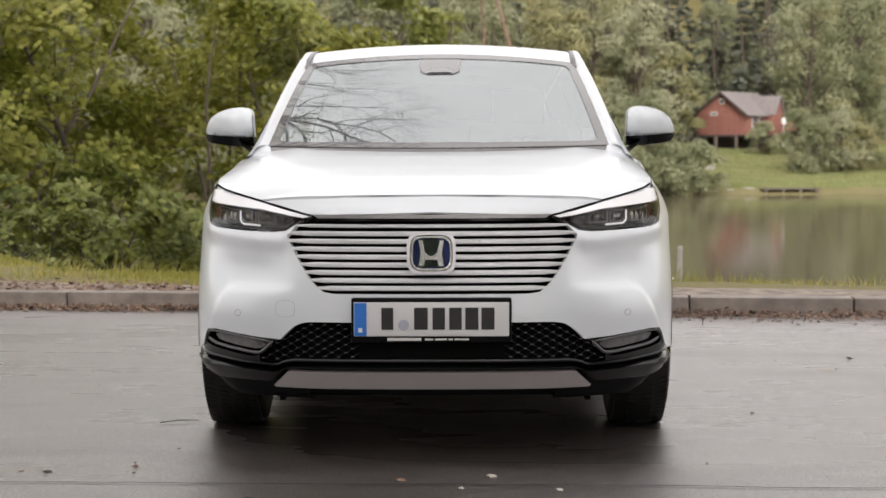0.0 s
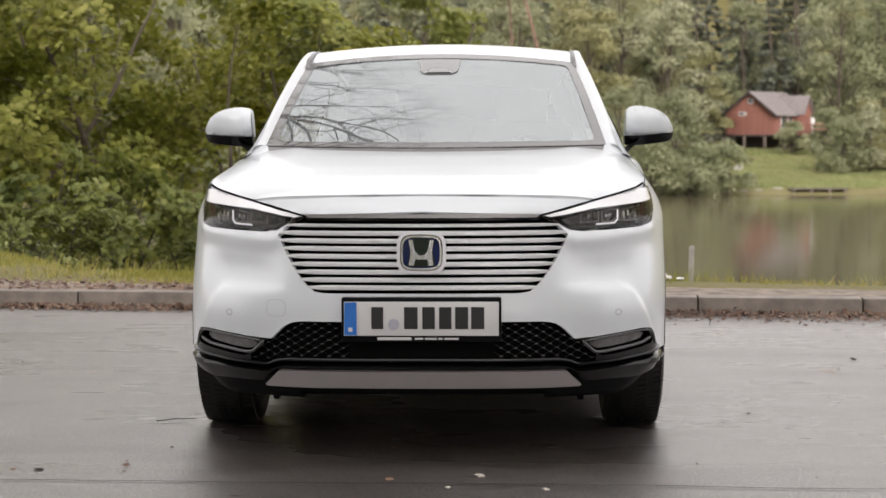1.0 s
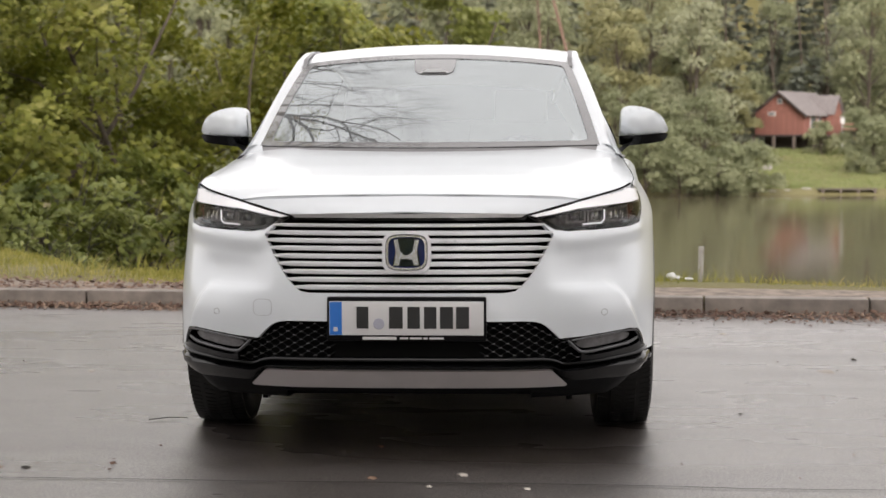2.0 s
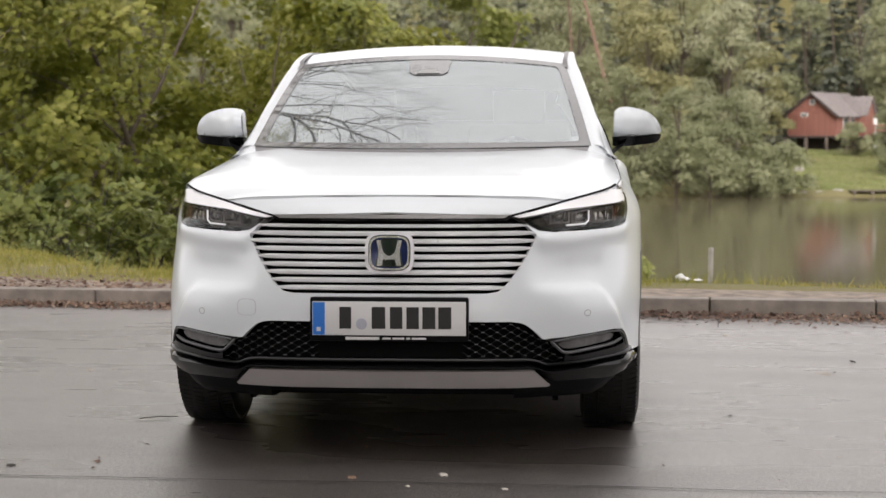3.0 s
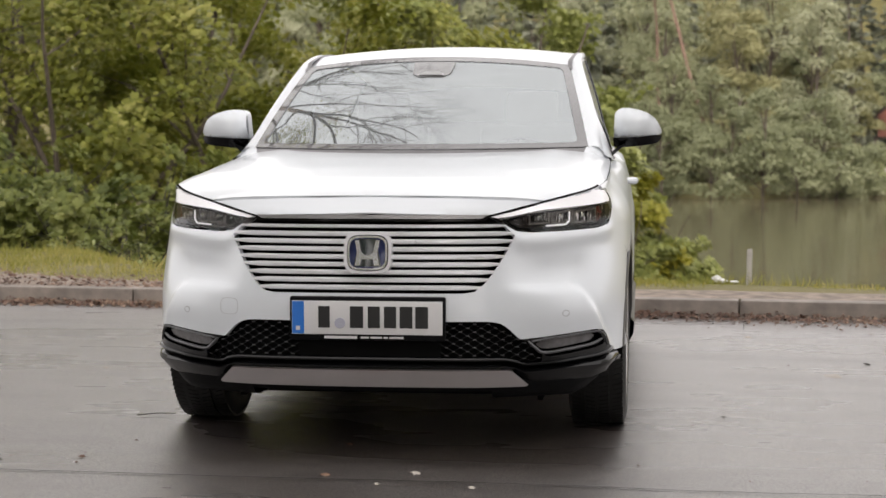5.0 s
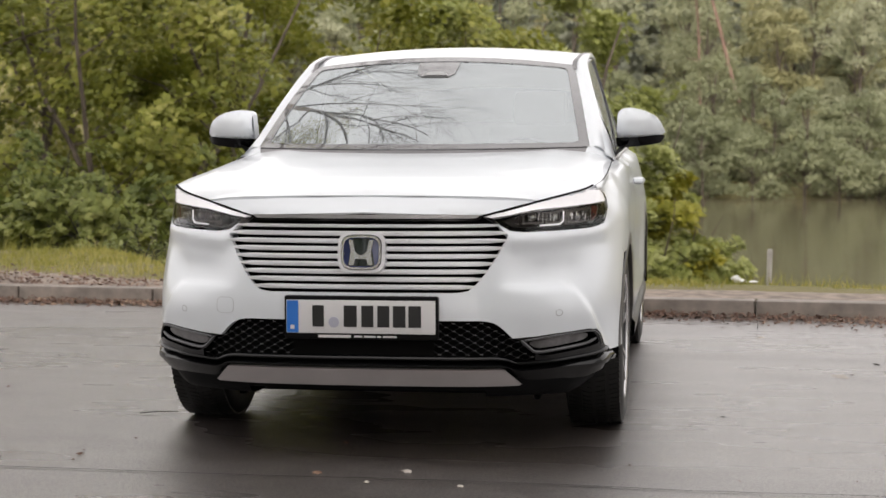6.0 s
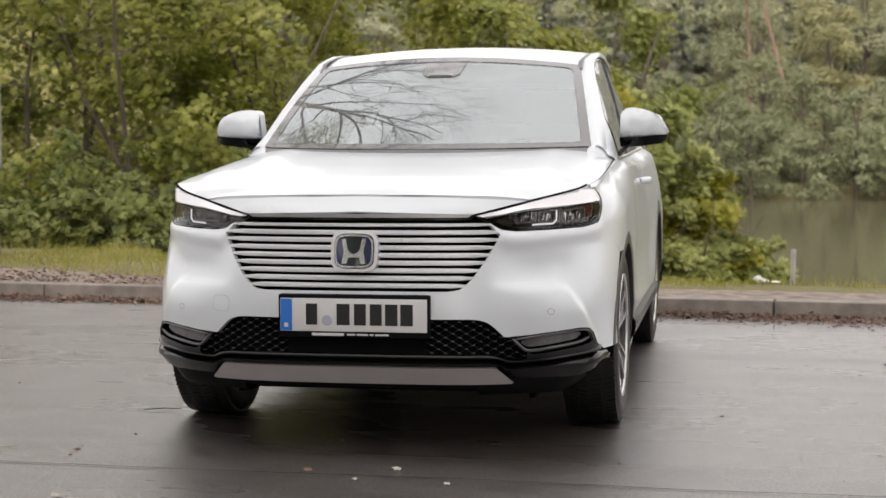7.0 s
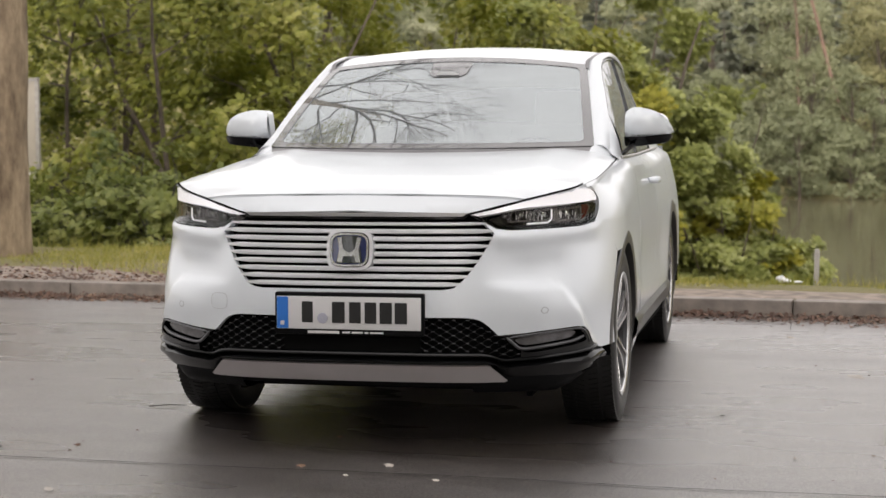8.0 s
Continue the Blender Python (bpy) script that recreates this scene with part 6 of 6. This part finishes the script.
def build_cabin():
    at = pose(20.35, 133.0, 1.36, 0, 0, -33)
    cabin = empty("cabin", at, label="red timber cabin on stilts with a grey gabled roof", category="house")
    w, ln, eave, ridge = 4.4, 6.6, 1.75, 3.5
    bm = bmesh.new()
    ring = [(-w / 2, 0, 0), (w / 2, 0, 0), (w / 2, 0, eave), (0, 0, ridge - 0.05), (-w / 2, 0, eave)]
    a = [bm.verts.new(p) for p in ring]
    b = [bm.verts.new((x, ln, z)) for x, y, z in ring]
    bm.faces.new(a)
    bm.faces.new(b[::-1])
    for i in range(5):
        bm.faces.new([a[i], b[i], b[(i + 1) % 5], a[(i + 1) % 5]])
    bmesh.ops.recalc_face_normals(bm, faces=bm.faces)
    wall = part("wall", bm, CABIN_RED, cabin, smooth=False)
    me = mesh_of("board", box_bm(w * 0.998, 0.03, 0.13, None, 0.004), CABIN_RED)
    for k in range(12):
        ob = new("board", me)
        ob.parent = wall
        ob.location = (0, -0.016, 0.08 + k * 0.145)
    for s in (1, -1):
        bm = bmesh.new()
        slope = math.atan2(ridge - eave, w / 2)
        long = math.hypot(w / 2, ridge - eave) + 0.45
        add_box(bm, long, ln + 0.9, 0.09, pose(s * (math.cos(slope) * (long / 2)), ln / 2, ridge + 0.05 - math.sin(slope) * long / 2, 0, s * math.degrees(slope), 0), 0.01)
        part("roof", bm, CABIN_ROOF, cabin)
        bm = bmesh.new()
        add_box(bm, long, 0.06, 0.18, pose(s * (math.cos(slope) * (long / 2)), -0.47, ridge - 0.02 - math.sin(slope) * long / 2, 0, s * math.degrees(slope), 0), 0.005)
        part("barge_board", bm, CABIN_DARK, cabin)
    # cross gable on the long side
    bm = bmesh.new()
    ring = [(w / 2, 3.9, 0), (w / 2, 5.9, 0), (w / 2, 5.9, eave), (w / 2, 4.9, ridge - 0.3), (w / 2, 3.9, eave)]
    a = [bm.verts.new((x + 0.7, y, z)) for x, y, z in ring]
    b = [bm.verts.new((x - 1.5, y, z)) for x, y, z in ring]
    bm.faces.new(a)
    for i in range(5):
        bm.faces.new([a[i], b[i], b[(i + 1) % 5], a[(i + 1) % 5]])
    bmesh.ops.recalc_face_normals(bm, faces=bm.faces)
    part("dormer", bm, CABIN_RED, cabin, smooth=False)
    for q in (1, -1):
        a2 = math.atan2(ridge - 0.3 - eave, 1.0)
        l2 = math.hypot(1.0, ridge - 0.3 - eave) + 0.2
        bm = box_bm(2.7, l2, 0.07, pose(w / 2 - 0.4, 4.9 + q * math.cos(a2) * l2 / 2, ridge - 0.24 - math.sin(a2) * l2 / 2, -q * math.degrees(a2), 0, 0), 0.01)
        part("dormer_roof", bm, CABIN_ROOF, cabin)
    for name, m, sx, sz in (("window", pose(-0.7, -0.02, 1.72), 0.5, 0.18), ("window", pose(0, -0.02, 2.75), 0.3, 0.3), ("window", pose(w / 2 + 0.02, 1.6, 0.98, 0, 0, 90), 0.9, 1.0), ("window", pose(w / 2 + 0.02, 2.9, 0.98, 0, 0, 90), 0.6, 0.9)):
        bm = box_bm(sx + 0.14, 0.06, sz + 0.14, None, 0.01)
        ob = part(name, bm, PALE, cabin)
        ob.matrix_local = m
        bm = box_bm(sx, 0.02, sz, pose(0, -0.035, 0))
        part("pane", bm, WINDOW, ob)
    # deck, railing and stilts
    bm = box_bm(w + 1.5, ln + 1.0, 0.16, pose(0.75, ln / 2 - 0.2, -0.1), 0.01)
    part("deck", bm, CABIN_DARK, cabin)
    for z in (0.45, 0.85):
        bm = bmesh.new()
        add_box(bm, 0.05, ln + 1.4, 0.12, pose(w / 2 + 1.5, ln / 2 - 0.3, z))
        part("rail", bm, CABIN_RED, cabin)
    stilt = mesh_of("stilt", box_bm(0.2, 0.2, 1.75, None, 0.02), JETTY_WOOD)
    for x in (-2.0, -0.2, 1.6, 3.3):
        for y in (-0.7, 2.6, 6.2):
            ob = new("stilt", stilt)
            ob.parent = cabin
            ob.location = (x, y, -1.0)
    # dark box added to fill the shaded space under the deck
    bm = box_bm(w - 0.6, ln - 1.5, 1.2, pose(0, ln / 2 + 0.4, -0.75), 0.02)
    part("underfloor_shade", bm, CABIN_DARK, cabin)


def build_jetty():
    jetty = empty("jetty", pose(19.8, 99.8, WATER_Z), label="low brown wooden jetty on the far shore", category="jetty")
    plank = mesh_of("plank", box_bm(0.22, 1.2, 0.06, None, 0.01), JETTY_WOOD)
    for k in range(15):
        ob = new("plank", plank)
        ob.parent = jetty
        ob.location = (-1.7 + k * 0.245, 0, 0.34)
    for x in (-1.6, -0.5, 0.6, 1.6):
        bm = bmesh.new()
        add_tube(bm, [(x, -0.5, -1.5), (x, -0.5, 0.40)], 0.09, 8)
        part("pile", bm, JETTY_WOOD, jetty)
    for x, y, r in ((16.2, 100.3, 0.5), (17.4, 100.8, 0.7), (18.3, 101.2, 0.45), (15.2, 100.0, 0.35)):
        bm = bmesh.new()
        bmesh.ops.create_icosphere(bm, subdivisions=3, radius=r)
        for v in bm.verts:
            v.co *= 1 + 0.25 * noise.noise(v.co * 1.7 + Vector((x, y, 0)))
            v.co.z *= 0.45
        bmesh.ops.translate(bm, verts=bm.verts, vec=(x, y, WATER_Z + 0.1))
        tagged(part("rock", bm, POST_GREY), "pale grey boulder at the far waterline", "rock", group="shore rocks")
    post = empty("lawn_post", pose(25.7, 134.5, 0.3), label="small white post beside the cabin", category="post")
    bm = bmesh.new()
    add_tube(bm, [(0, 0, 0), (0, 0, 2.0)], 0.05, 8)
    part("pole", bm, PALE, post)
    part("head", box_bm(0.32, 0.3, 0.6, pose(0, 0, 2.2), 0.06), PALE, post)
    stone = bmesh.new()
    add_box(stone, 0.7, 0.5, 0.35, pose(16.6, 113, terrain(16.6, 113) + 0.12), 0.1)
    tagged(part("stone_block", stone, POST_GREY), "pale stone block lying on the lawn", "stone")


# ---- the roadside tree, board and bits on the verge ----
def build_big_tree():
    rng = np.random.default_rng(11)
    tree = empty("roadside_tree", pose(-5.44, 8.0, 0.06), label="tall roadside tree with pale lichen-spotted bark", category="tree")
    bm = bmesh.new()
    rings = []
    path = [(0, 0, -0.3), (0, 0, 0.05), (0.0, 0, 0.35), (0.01, 0, 1.0), (0.02, 0.02, 2.0), (0.05, 0.05, 3.5), (0.12, 0.1, 5.5), (0.25, 0.1, 7.5), (0.5, 0.2, 9.5), (0.8, 0.3, 11.5)]
    rad = [0.29, 0.27, 0.25, 0.235, 0.225, 0.22, 0.19, 0.13, 0.075, 0.03]
    fine = smooth_curve([(*p, r) for p, r in zip(path, rad)], 44)
    for p in fine:
        rings.append([Vector((p[0] + math.cos(k * math.tau / 20) * p[3] * (1 + 0.07 * noise.noise((math.cos(k * math.tau / 20) * 2, math.sin(k * math.tau / 20) * 2, p[2] * 1.4))),
                              p[1] + math.sin(k * math.tau / 20) * p[3] * (1 + 0.07 * noise.noise((math.cos(k * math.tau / 20) * 2, 5, p[2] * 1.4))), p[2])) for k in range(20)])
    add_loft(bm, rings, closed=True)
    part("trunk", bm, BARK_PALE, tree)
    bm = bmesh.new()
    tips = []

    def branch(p, d, length, r, depth):
        line = wander(p, d, length, 6, rng, 0.16, 0.03)
        add_tube(bm, line, [r * (1 - 0.75 * i / 6) for i in range(7)], 6 if depth < 2 else 4, False)
        if depth >= 4:
            tips.append(line[-1])
            return
        for _ in range((5, 6, 5, 3)[depth]):
            i = int(rng.integers(2, 6))
            dd = (line[i] - line[i - 1]).normalized()
            side_d = Vector(rng.normal(size=3))
            nd = (dd + side_d * 0.55).normalized()
            branch(line[i], nd, length * rng.uniform(0.45, 0.68), r * (1 - 0.75 * i / 6) * 0.62, depth + 1)

    for z, a, up, ln, r in ((8.2, -20, 0.5, 4.6, 0.055), (8.9, -50, 0.7, 4.8, 0.06), (9.4, 10, 0.55, 4.4, 0.055), (9.8, -80, 0.9, 4.2, 0.05), (10.4, -35, 0.9, 4.2, 0.05), (7.4, 15, 0.4, 4.0, 0.055),
                            (6.4, -10, 0.4, 3.8, 0.05), (10.8, 60, 1.0, 3.2, 0.045), (9.0, 150, 0.7, 3.4, 0.05), (8.0, 210, 0.8, 3.2, 0.05)):
        q = [float(np.interp(z, fine[:, 2], fine[:, k])) for k in (0, 1)]
        branch((q[0], q[1], z), (math.cos(radians(a)), math.sin(radians(a)), up), ln, r, 0)
    part("branch", bm, TWIG, tree)
    cen = np.array([np.array(t) + rng.normal(size=3) * 0.15 for t in tips for _ in range(3) if t.x < 0.2])
    v, f = leaf_cloud(cen, rng.normal(size=cen.shape) + (0, 0, 1), 0.09 * rng.uniform(0.6, 1.2, len(cen)), MAPLE_LEAF, rng)
    ob = new("crown", cloud_mesh("crown", v, f, MAPLE))
    ob.parent = tree


def build_board():
    z0 = terrain(-9.0, 15)
    board = empty("notice_board", pose(-9.02, 15.0, 0, 0, 0, 4), label="grey framed notice board on posts by the trees", category="notice board")
    part("panel", box_bm(1.0, 0.03, 1.12, pose(0, 0, 1.345), 0.004), plain("board_face", (0.36, 0.32, 0.26), 0.5, 0, 0.08, 5), board)
    for x, z, sx, sz in ((-0.51, 1.345, 0.05, 1.2), (0.51, 1.345, 0.05, 1.2), (0, 1.93, 1.07, 0.05), (0, 0.76, 1.07, 0.05)):
        part("frame_bar", box_bm(sx, 0.06, sz, pose(x, 0, z), 0.006), POST_GREY, board)
    for x in (-0.42, 0.42):
        bm = bmesh.new()
        add_tube(bm, [(x, 0.05, z0 - 0.3), (x, 0.05, 1.95)], 0.035, 8)
        part("post", bm, POST_GREY, board)
    part("lower_plate", box_bm(0.34, 0.025, 0.45, pose(0.22, 0, 0.50), 0.004), PALE, board)


def build_bits():
    post = bmesh.new()
    add_tube(post, [(1.622, 6.56, -0.2), (1.624, 6.56, 0.10), (1.628, 6.56, 0.305), (1.628, 6.56, 0.312)], [0.021, 0.020, 0.020, 0.015], 10)
    tagged(part("bank_post", post, POST_GREY), "short grey weathered post at the bank's edge", "post")
    paper = bmesh.new()
    rng = np.random.default_rng(3)
    for x, y, r, fl in ((1.385, 6.16, 0.034, 0.8), (1.43, 6.14, 0.024, 0.6), (1.50, 6.13, 0.03, 0.28)):
        ball = bmesh.ops.create_icosphere(paper, subdivisions=2, radius=r)
        for v in ball["verts"]:
            v.co *= 1 + 0.45 * noise.noise(v.co * 40 + Vector((x * 9, 0, 0)))
            v.co.z *= fl
            v.co += Vector((x, y, 0.105 + r * fl * 0.8))
    tagged(part("crumpled_paper", paper, PALE), "crumpled white paper lying on the grass verge", "litter")


# ---- seam in the asphalt ----
def build_seam():
    rng = np.random.default_rng(8)
    rows = []
    for x in np.arange(-9, 9, 0.05):
        y = -0.355 - 0.02 * x + 0.012 * noise.noise((x * 1.3, 0, 0)) + 0.006 * noise.noise((x * 7, 1, 0)) - 0.02 * smoothstep(0.7, 1.2, x)
        w = 0.004 + 0.003 * noise.noise((x * 3, 4, 0))
        rows.append([(x, y - w, 0.0042), (x, y, 0.0046), (x, y + w, 0.0042)])
    bm = bmesh.new()
    add_loft(bm, rows, flip=True)
    tagged(part("road_seam", bm, plain("tar_seam", (0.025, 0.023, 0.022), 0.8, 0, 0.3, 20)), "dark tar seam across the asphalt", "road seam", kind="structure")


def verge_width(x):
    return 0.40 + 0.15 * noise.noise((x * 0.5, 3, 0)) + 0.75 * (1 - smoothstep(-4.4, -3.0, x))


# ---- verge: earth strip, grass, fallen leaves ----
def build_verge():
    bm = bmesh.new()
    rows = []
    for x in np.arange(-14, 9, 0.2):
        wide = verge_width(x) + 0.1
        k0 = kerb_y(x) + 0.152
        rows.append([Vector((x, k0 + wide * q, (0.098 if q == 0 else terrain(x, k0 + wide * q) + 0.012 * (1 - q)) + 0.006 * noise.noise((x * 4, q * 6, 1)) + 0.004)) for q in (0, 0.25, 0.5, 0.75, 1)])
    add_loft(bm, rows, flip=True)
    tagged(part("verge_path", bm, DIRT), "bare gravelly earth strip behind the kerb", "verge", kind="structure")


def blades(name, n, place, height, width, material, seed, label):
    rng = np.random.default_rng(seed)
    p = np.array(place(rng, n))
    h = np.asarray(height(rng, p))[:, None]
    a = rng.uniform(0, math.tau, len(p))
    side_v = np.stack([np.cos(a), np.sin(a) * 0.5, np.zeros(len(p))], 1) * (width * rng.uniform(0.6, 1.3, (len(p), 1)))
    lean = np.stack([rng.normal(size=len(p)) * 0.3, rng.normal(size=len(p)) * 0.3, np.ones(len(p))], 1)
    lean /= np.linalg.norm(lean, axis=1, keepdims=True)
    droop = np.stack([rng.normal(size=len(p)) * 0.35, rng.normal(size=len(p)) * 0.35, -0.12 * np.ones(len(p))], 1)
    v = np.stack([p - side_v, p + side_v, p + lean * h * 0.6 + side_v * 0.7 + droop * h * 0.15, p + lean * h * 0.6 - side_v * 0.7 + droop * h * 0.15, p + lean * h + droop * h * 0.6], 1)
    base = (np.arange(len(p)) * 5)[:, None, None]
    f = base + np.array([[0, 1, 2], [0, 2, 3], [3, 2, 4]])[None]
    ob = new(name, cloud_mesh(name, v.reshape(-1, 3), f.reshape(-1, 3), material))
    return tagged(ob, label, "grass", kind="stuff")


def build_grass():
    def verge(rng, n):
        out = []
        while len(out) < n:
            x = rng.uniform(-13, 6)
            far = 9.6 - 2.9 * smoothstep(-4.8, -2.2, x)
            y0 = kerb_y(x) + 0.1 + verge_width(x)
            y = y0 + max(0.5, far + 0.05 - y0) * rng.random() ** 0.9
            if noise.noise((x * 0.8, y * 0.8, 0)) + 0.35 * noise.noise((x * 3, y * 3, 4)) + 0.6 * smoothstep(y0, y0 + 0.6, y) > rng.uniform(0.1, 0.95) + 0.28 * smoothstep(-1.5, 1.0, x) + 0.5 * max(0, noise.noise((x * 1.7, 5.5, 0))) * (x > 0):
                out.append((x, y, terrain(x, y) - 0.01))
        return out
    blades("grass", 30000, verge, lambda r, p: (0.025 + 0.04 * r.random(len(p))) * (1 + 0.5 * np.clip((p[:, 1] - 7) / 2, 0, 1) * r.random(len(p))), 0.0035, GRASS, 21, "green and straw-coloured grass on the verge")

    def tall(rng, n):
        out = []
        spots = [(rng.uniform(-13, -4), rng.uniform(8.2, 9.8)) for _ in range(50)] + [(rng.uniform(-4, -1.5), rng.uniform(6.2, 6.8)) for _ in range(14)] + [(1.0, 6.3), (1.25, 6.4), (1.7, 6.35), (1.85, 6.3), (2.9, 6.0), (3.1, 6.05), (1.45, 6.3), (2.2, 6.2)]
        while len(out) < n:
            x, y = spots[rng.integers(len(spots))]
            x, y = x + rng.normal() * 0.16, y + rng.normal() * 0.12
            out.append((x, y, terrain(x, y) - 0.02))
        return out
    blades("tall_grass", 3600, tall, lambda r, p: 0.05 + (0.11 + 0.07 * (p[:, 0] < -1)) * r.random(len(p)) ** 2, 0.003, GRASS, 22, "tall tufts of grass at the bank's edge")

    def bank(rng, n):
        return [(x, y, terrain(x, y) - 0.02) for x, y in zip(rng.uniform(-16, 4, n), rng.uniform(9.5, 17, n))]
    # takes the darkened shrub colour for the shade on the bank
    blades("bank_grass", 26000, bank, lambda r, p: 0.03 + 0.07 * r.random(len(p)), 0.006, SHRUB_SHADED, 23, "rough grass on the shaded bank")

    def lawn(rng, n):
        return [(x, y, terrain(x, y) - 0.02) for x, y in zip(rng.uniform(8, 44, n), 100.5 + 40 * rng.random(n) ** 1.3)]
    blades("lawn_grass", 90000, lawn, lambda r, p: 0.07 + 0.07 * r.random(len(p)), 0.045, LAWN, 24, "bright green lawn sloping to the lake")


def build_litter():
    rng = np.random.default_rng(31)
    c, n, s = [], [], []
    # drift of leaves against the kerb
    for _ in range(9000):
        x = rng.uniform(-9, 6)
        d = abs(rng.normal()) * (0.10 + 0.10 * (x > 0)) + 0.01
        if noise.noise((x * 1.6, 0, 0)) + 0.6 < rng.random() * 0.9:
            d *= 0.4
        y = kerb_y(x) - d
        c.append((x, y, 0.004 + 0.035 * rng.random() * math.exp(-d * 8)))
        n.append((rng.normal() * 0.4, rng.normal() * 0.4 - 0.15, 1))
        s.append(rng.uniform(0.012, 0.034) * (1 + 0.8 * (rng.random() < 0.06)))
    for _ in range(1500):
        x = rng.uniform(-9, -1.5)
        y = kerb_y(x) + 0.17 + abs(rng.normal()) * 0.5 * verge_width(x)
        c.append((x, y, terrain(x, y) + 0.02))
        n.append((rng.normal() * 0.3, rng.normal() * 0.3, 1))
        s.append(rng.uniform(0.02, 0.06))
    v, f = leaf_cloud(np.array(c), np.array(n), np.array(s), OVAL_LEAF, rng, 0.2)
    tagged(new("leaf_litter", cloud_mesh("leaf_litter", v, f, LITTER)), "brown wet leaves drifted along the kerb", "leaf litter", kind="stuff")
    # crumbs strewn over the asphalt
    m = 240
    x, y = rng.uniform(-4, 4, m), rng.uniform(-1.3, 4.6, m)
    ok = ~((np.abs(x) < 0.8) & (y > 0.1) & (y < 4.4))
    c = np.stack([x, y, np.full(m, 0.004)], 1)[ok]
    v, f = leaf_cloud(c, rng.normal(size=c.shape) * 0.15 + (0, 0, 1), rng.uniform(0.006, 0.019, len(c)) * (1 + (rng.random(len(c)) < 0.06)), OVAL_LEAF, rng, 0.2)
    tagged(new("leaf_crumbs", cloud_mesh("leaf_crumbs", v, f, LITTER)), "leaf crumbs scattered over the wet asphalt", "leaf litter", kind="stuff")
    # single leaves and twigs that can be told apart
    # the 0.16 m piece stands in for a wet patch's pale sheen
    for i, (x, y, sz, mm) in enumerate(((0.215, -0.207, 0.05, FADED), (-0.084, -0.252, 0.05, LITTER), (-0.109, 0.291, 0.035, LITTER), (-0.999, -0.079, 0.04, LITTER), (-1.256, -0.129, 0.05, TWIG),
                                     (-0.737, -0.803, 0.05, FADED), (1.748, 2.354, 0.16, FADED), (2.008, 2.675, 0.05, TWIG), (1.233, 1.02, 0.03, TWIG), (-1.672, 2.134, 0.05, FADED), (1.483, 3.803, 0.09, FADED), (0.10, -0.42, 0.03, FADED), (0.42, -0.43, 0.035, FADED))):
        sz *= 0.72 if sz < 0.1 else 1.0
        v, f = leaf_cloud(np.array([(x, y - sz / 2, 0.005)]), np.array([(0.1, -0.15, 1)]), np.array([sz]), MAPLE_LEAF if sz < 0.1 else OVAL_LEAF, np.random.default_rng(60 + i), 0.15)
        tagged(new("fallen_leaf", cloud_mesh("fallen_leaf", v, f, mm)), "single wet leaf on the asphalt, the largest standing for a pale wet patch", "leaf", group="leaves on the asphalt")
    for pts in ([(-1.07, 0.77, 0.008), (-1.0, 0.80, 0.012), (-0.93, 0.83, 0.007)], [(1.47, 4.17, 0.0), (1.473, 4.17, 0.03), (1.463, 4.172, 0.055)]):
        bm = bmesh.new()
        add_tube(bm, pts, [0.0022, 0.002, 0.0012], 6)
        tagged(part("twig", bm, TWIG), "short dark twig lying on the asphalt", "twig", group="twigs on the asphalt")


build_cabin()
build_jetty()
build_big_tree()
build_board()
build_bits()
build_seam()
build_verge()
build_grass()
build_litter()
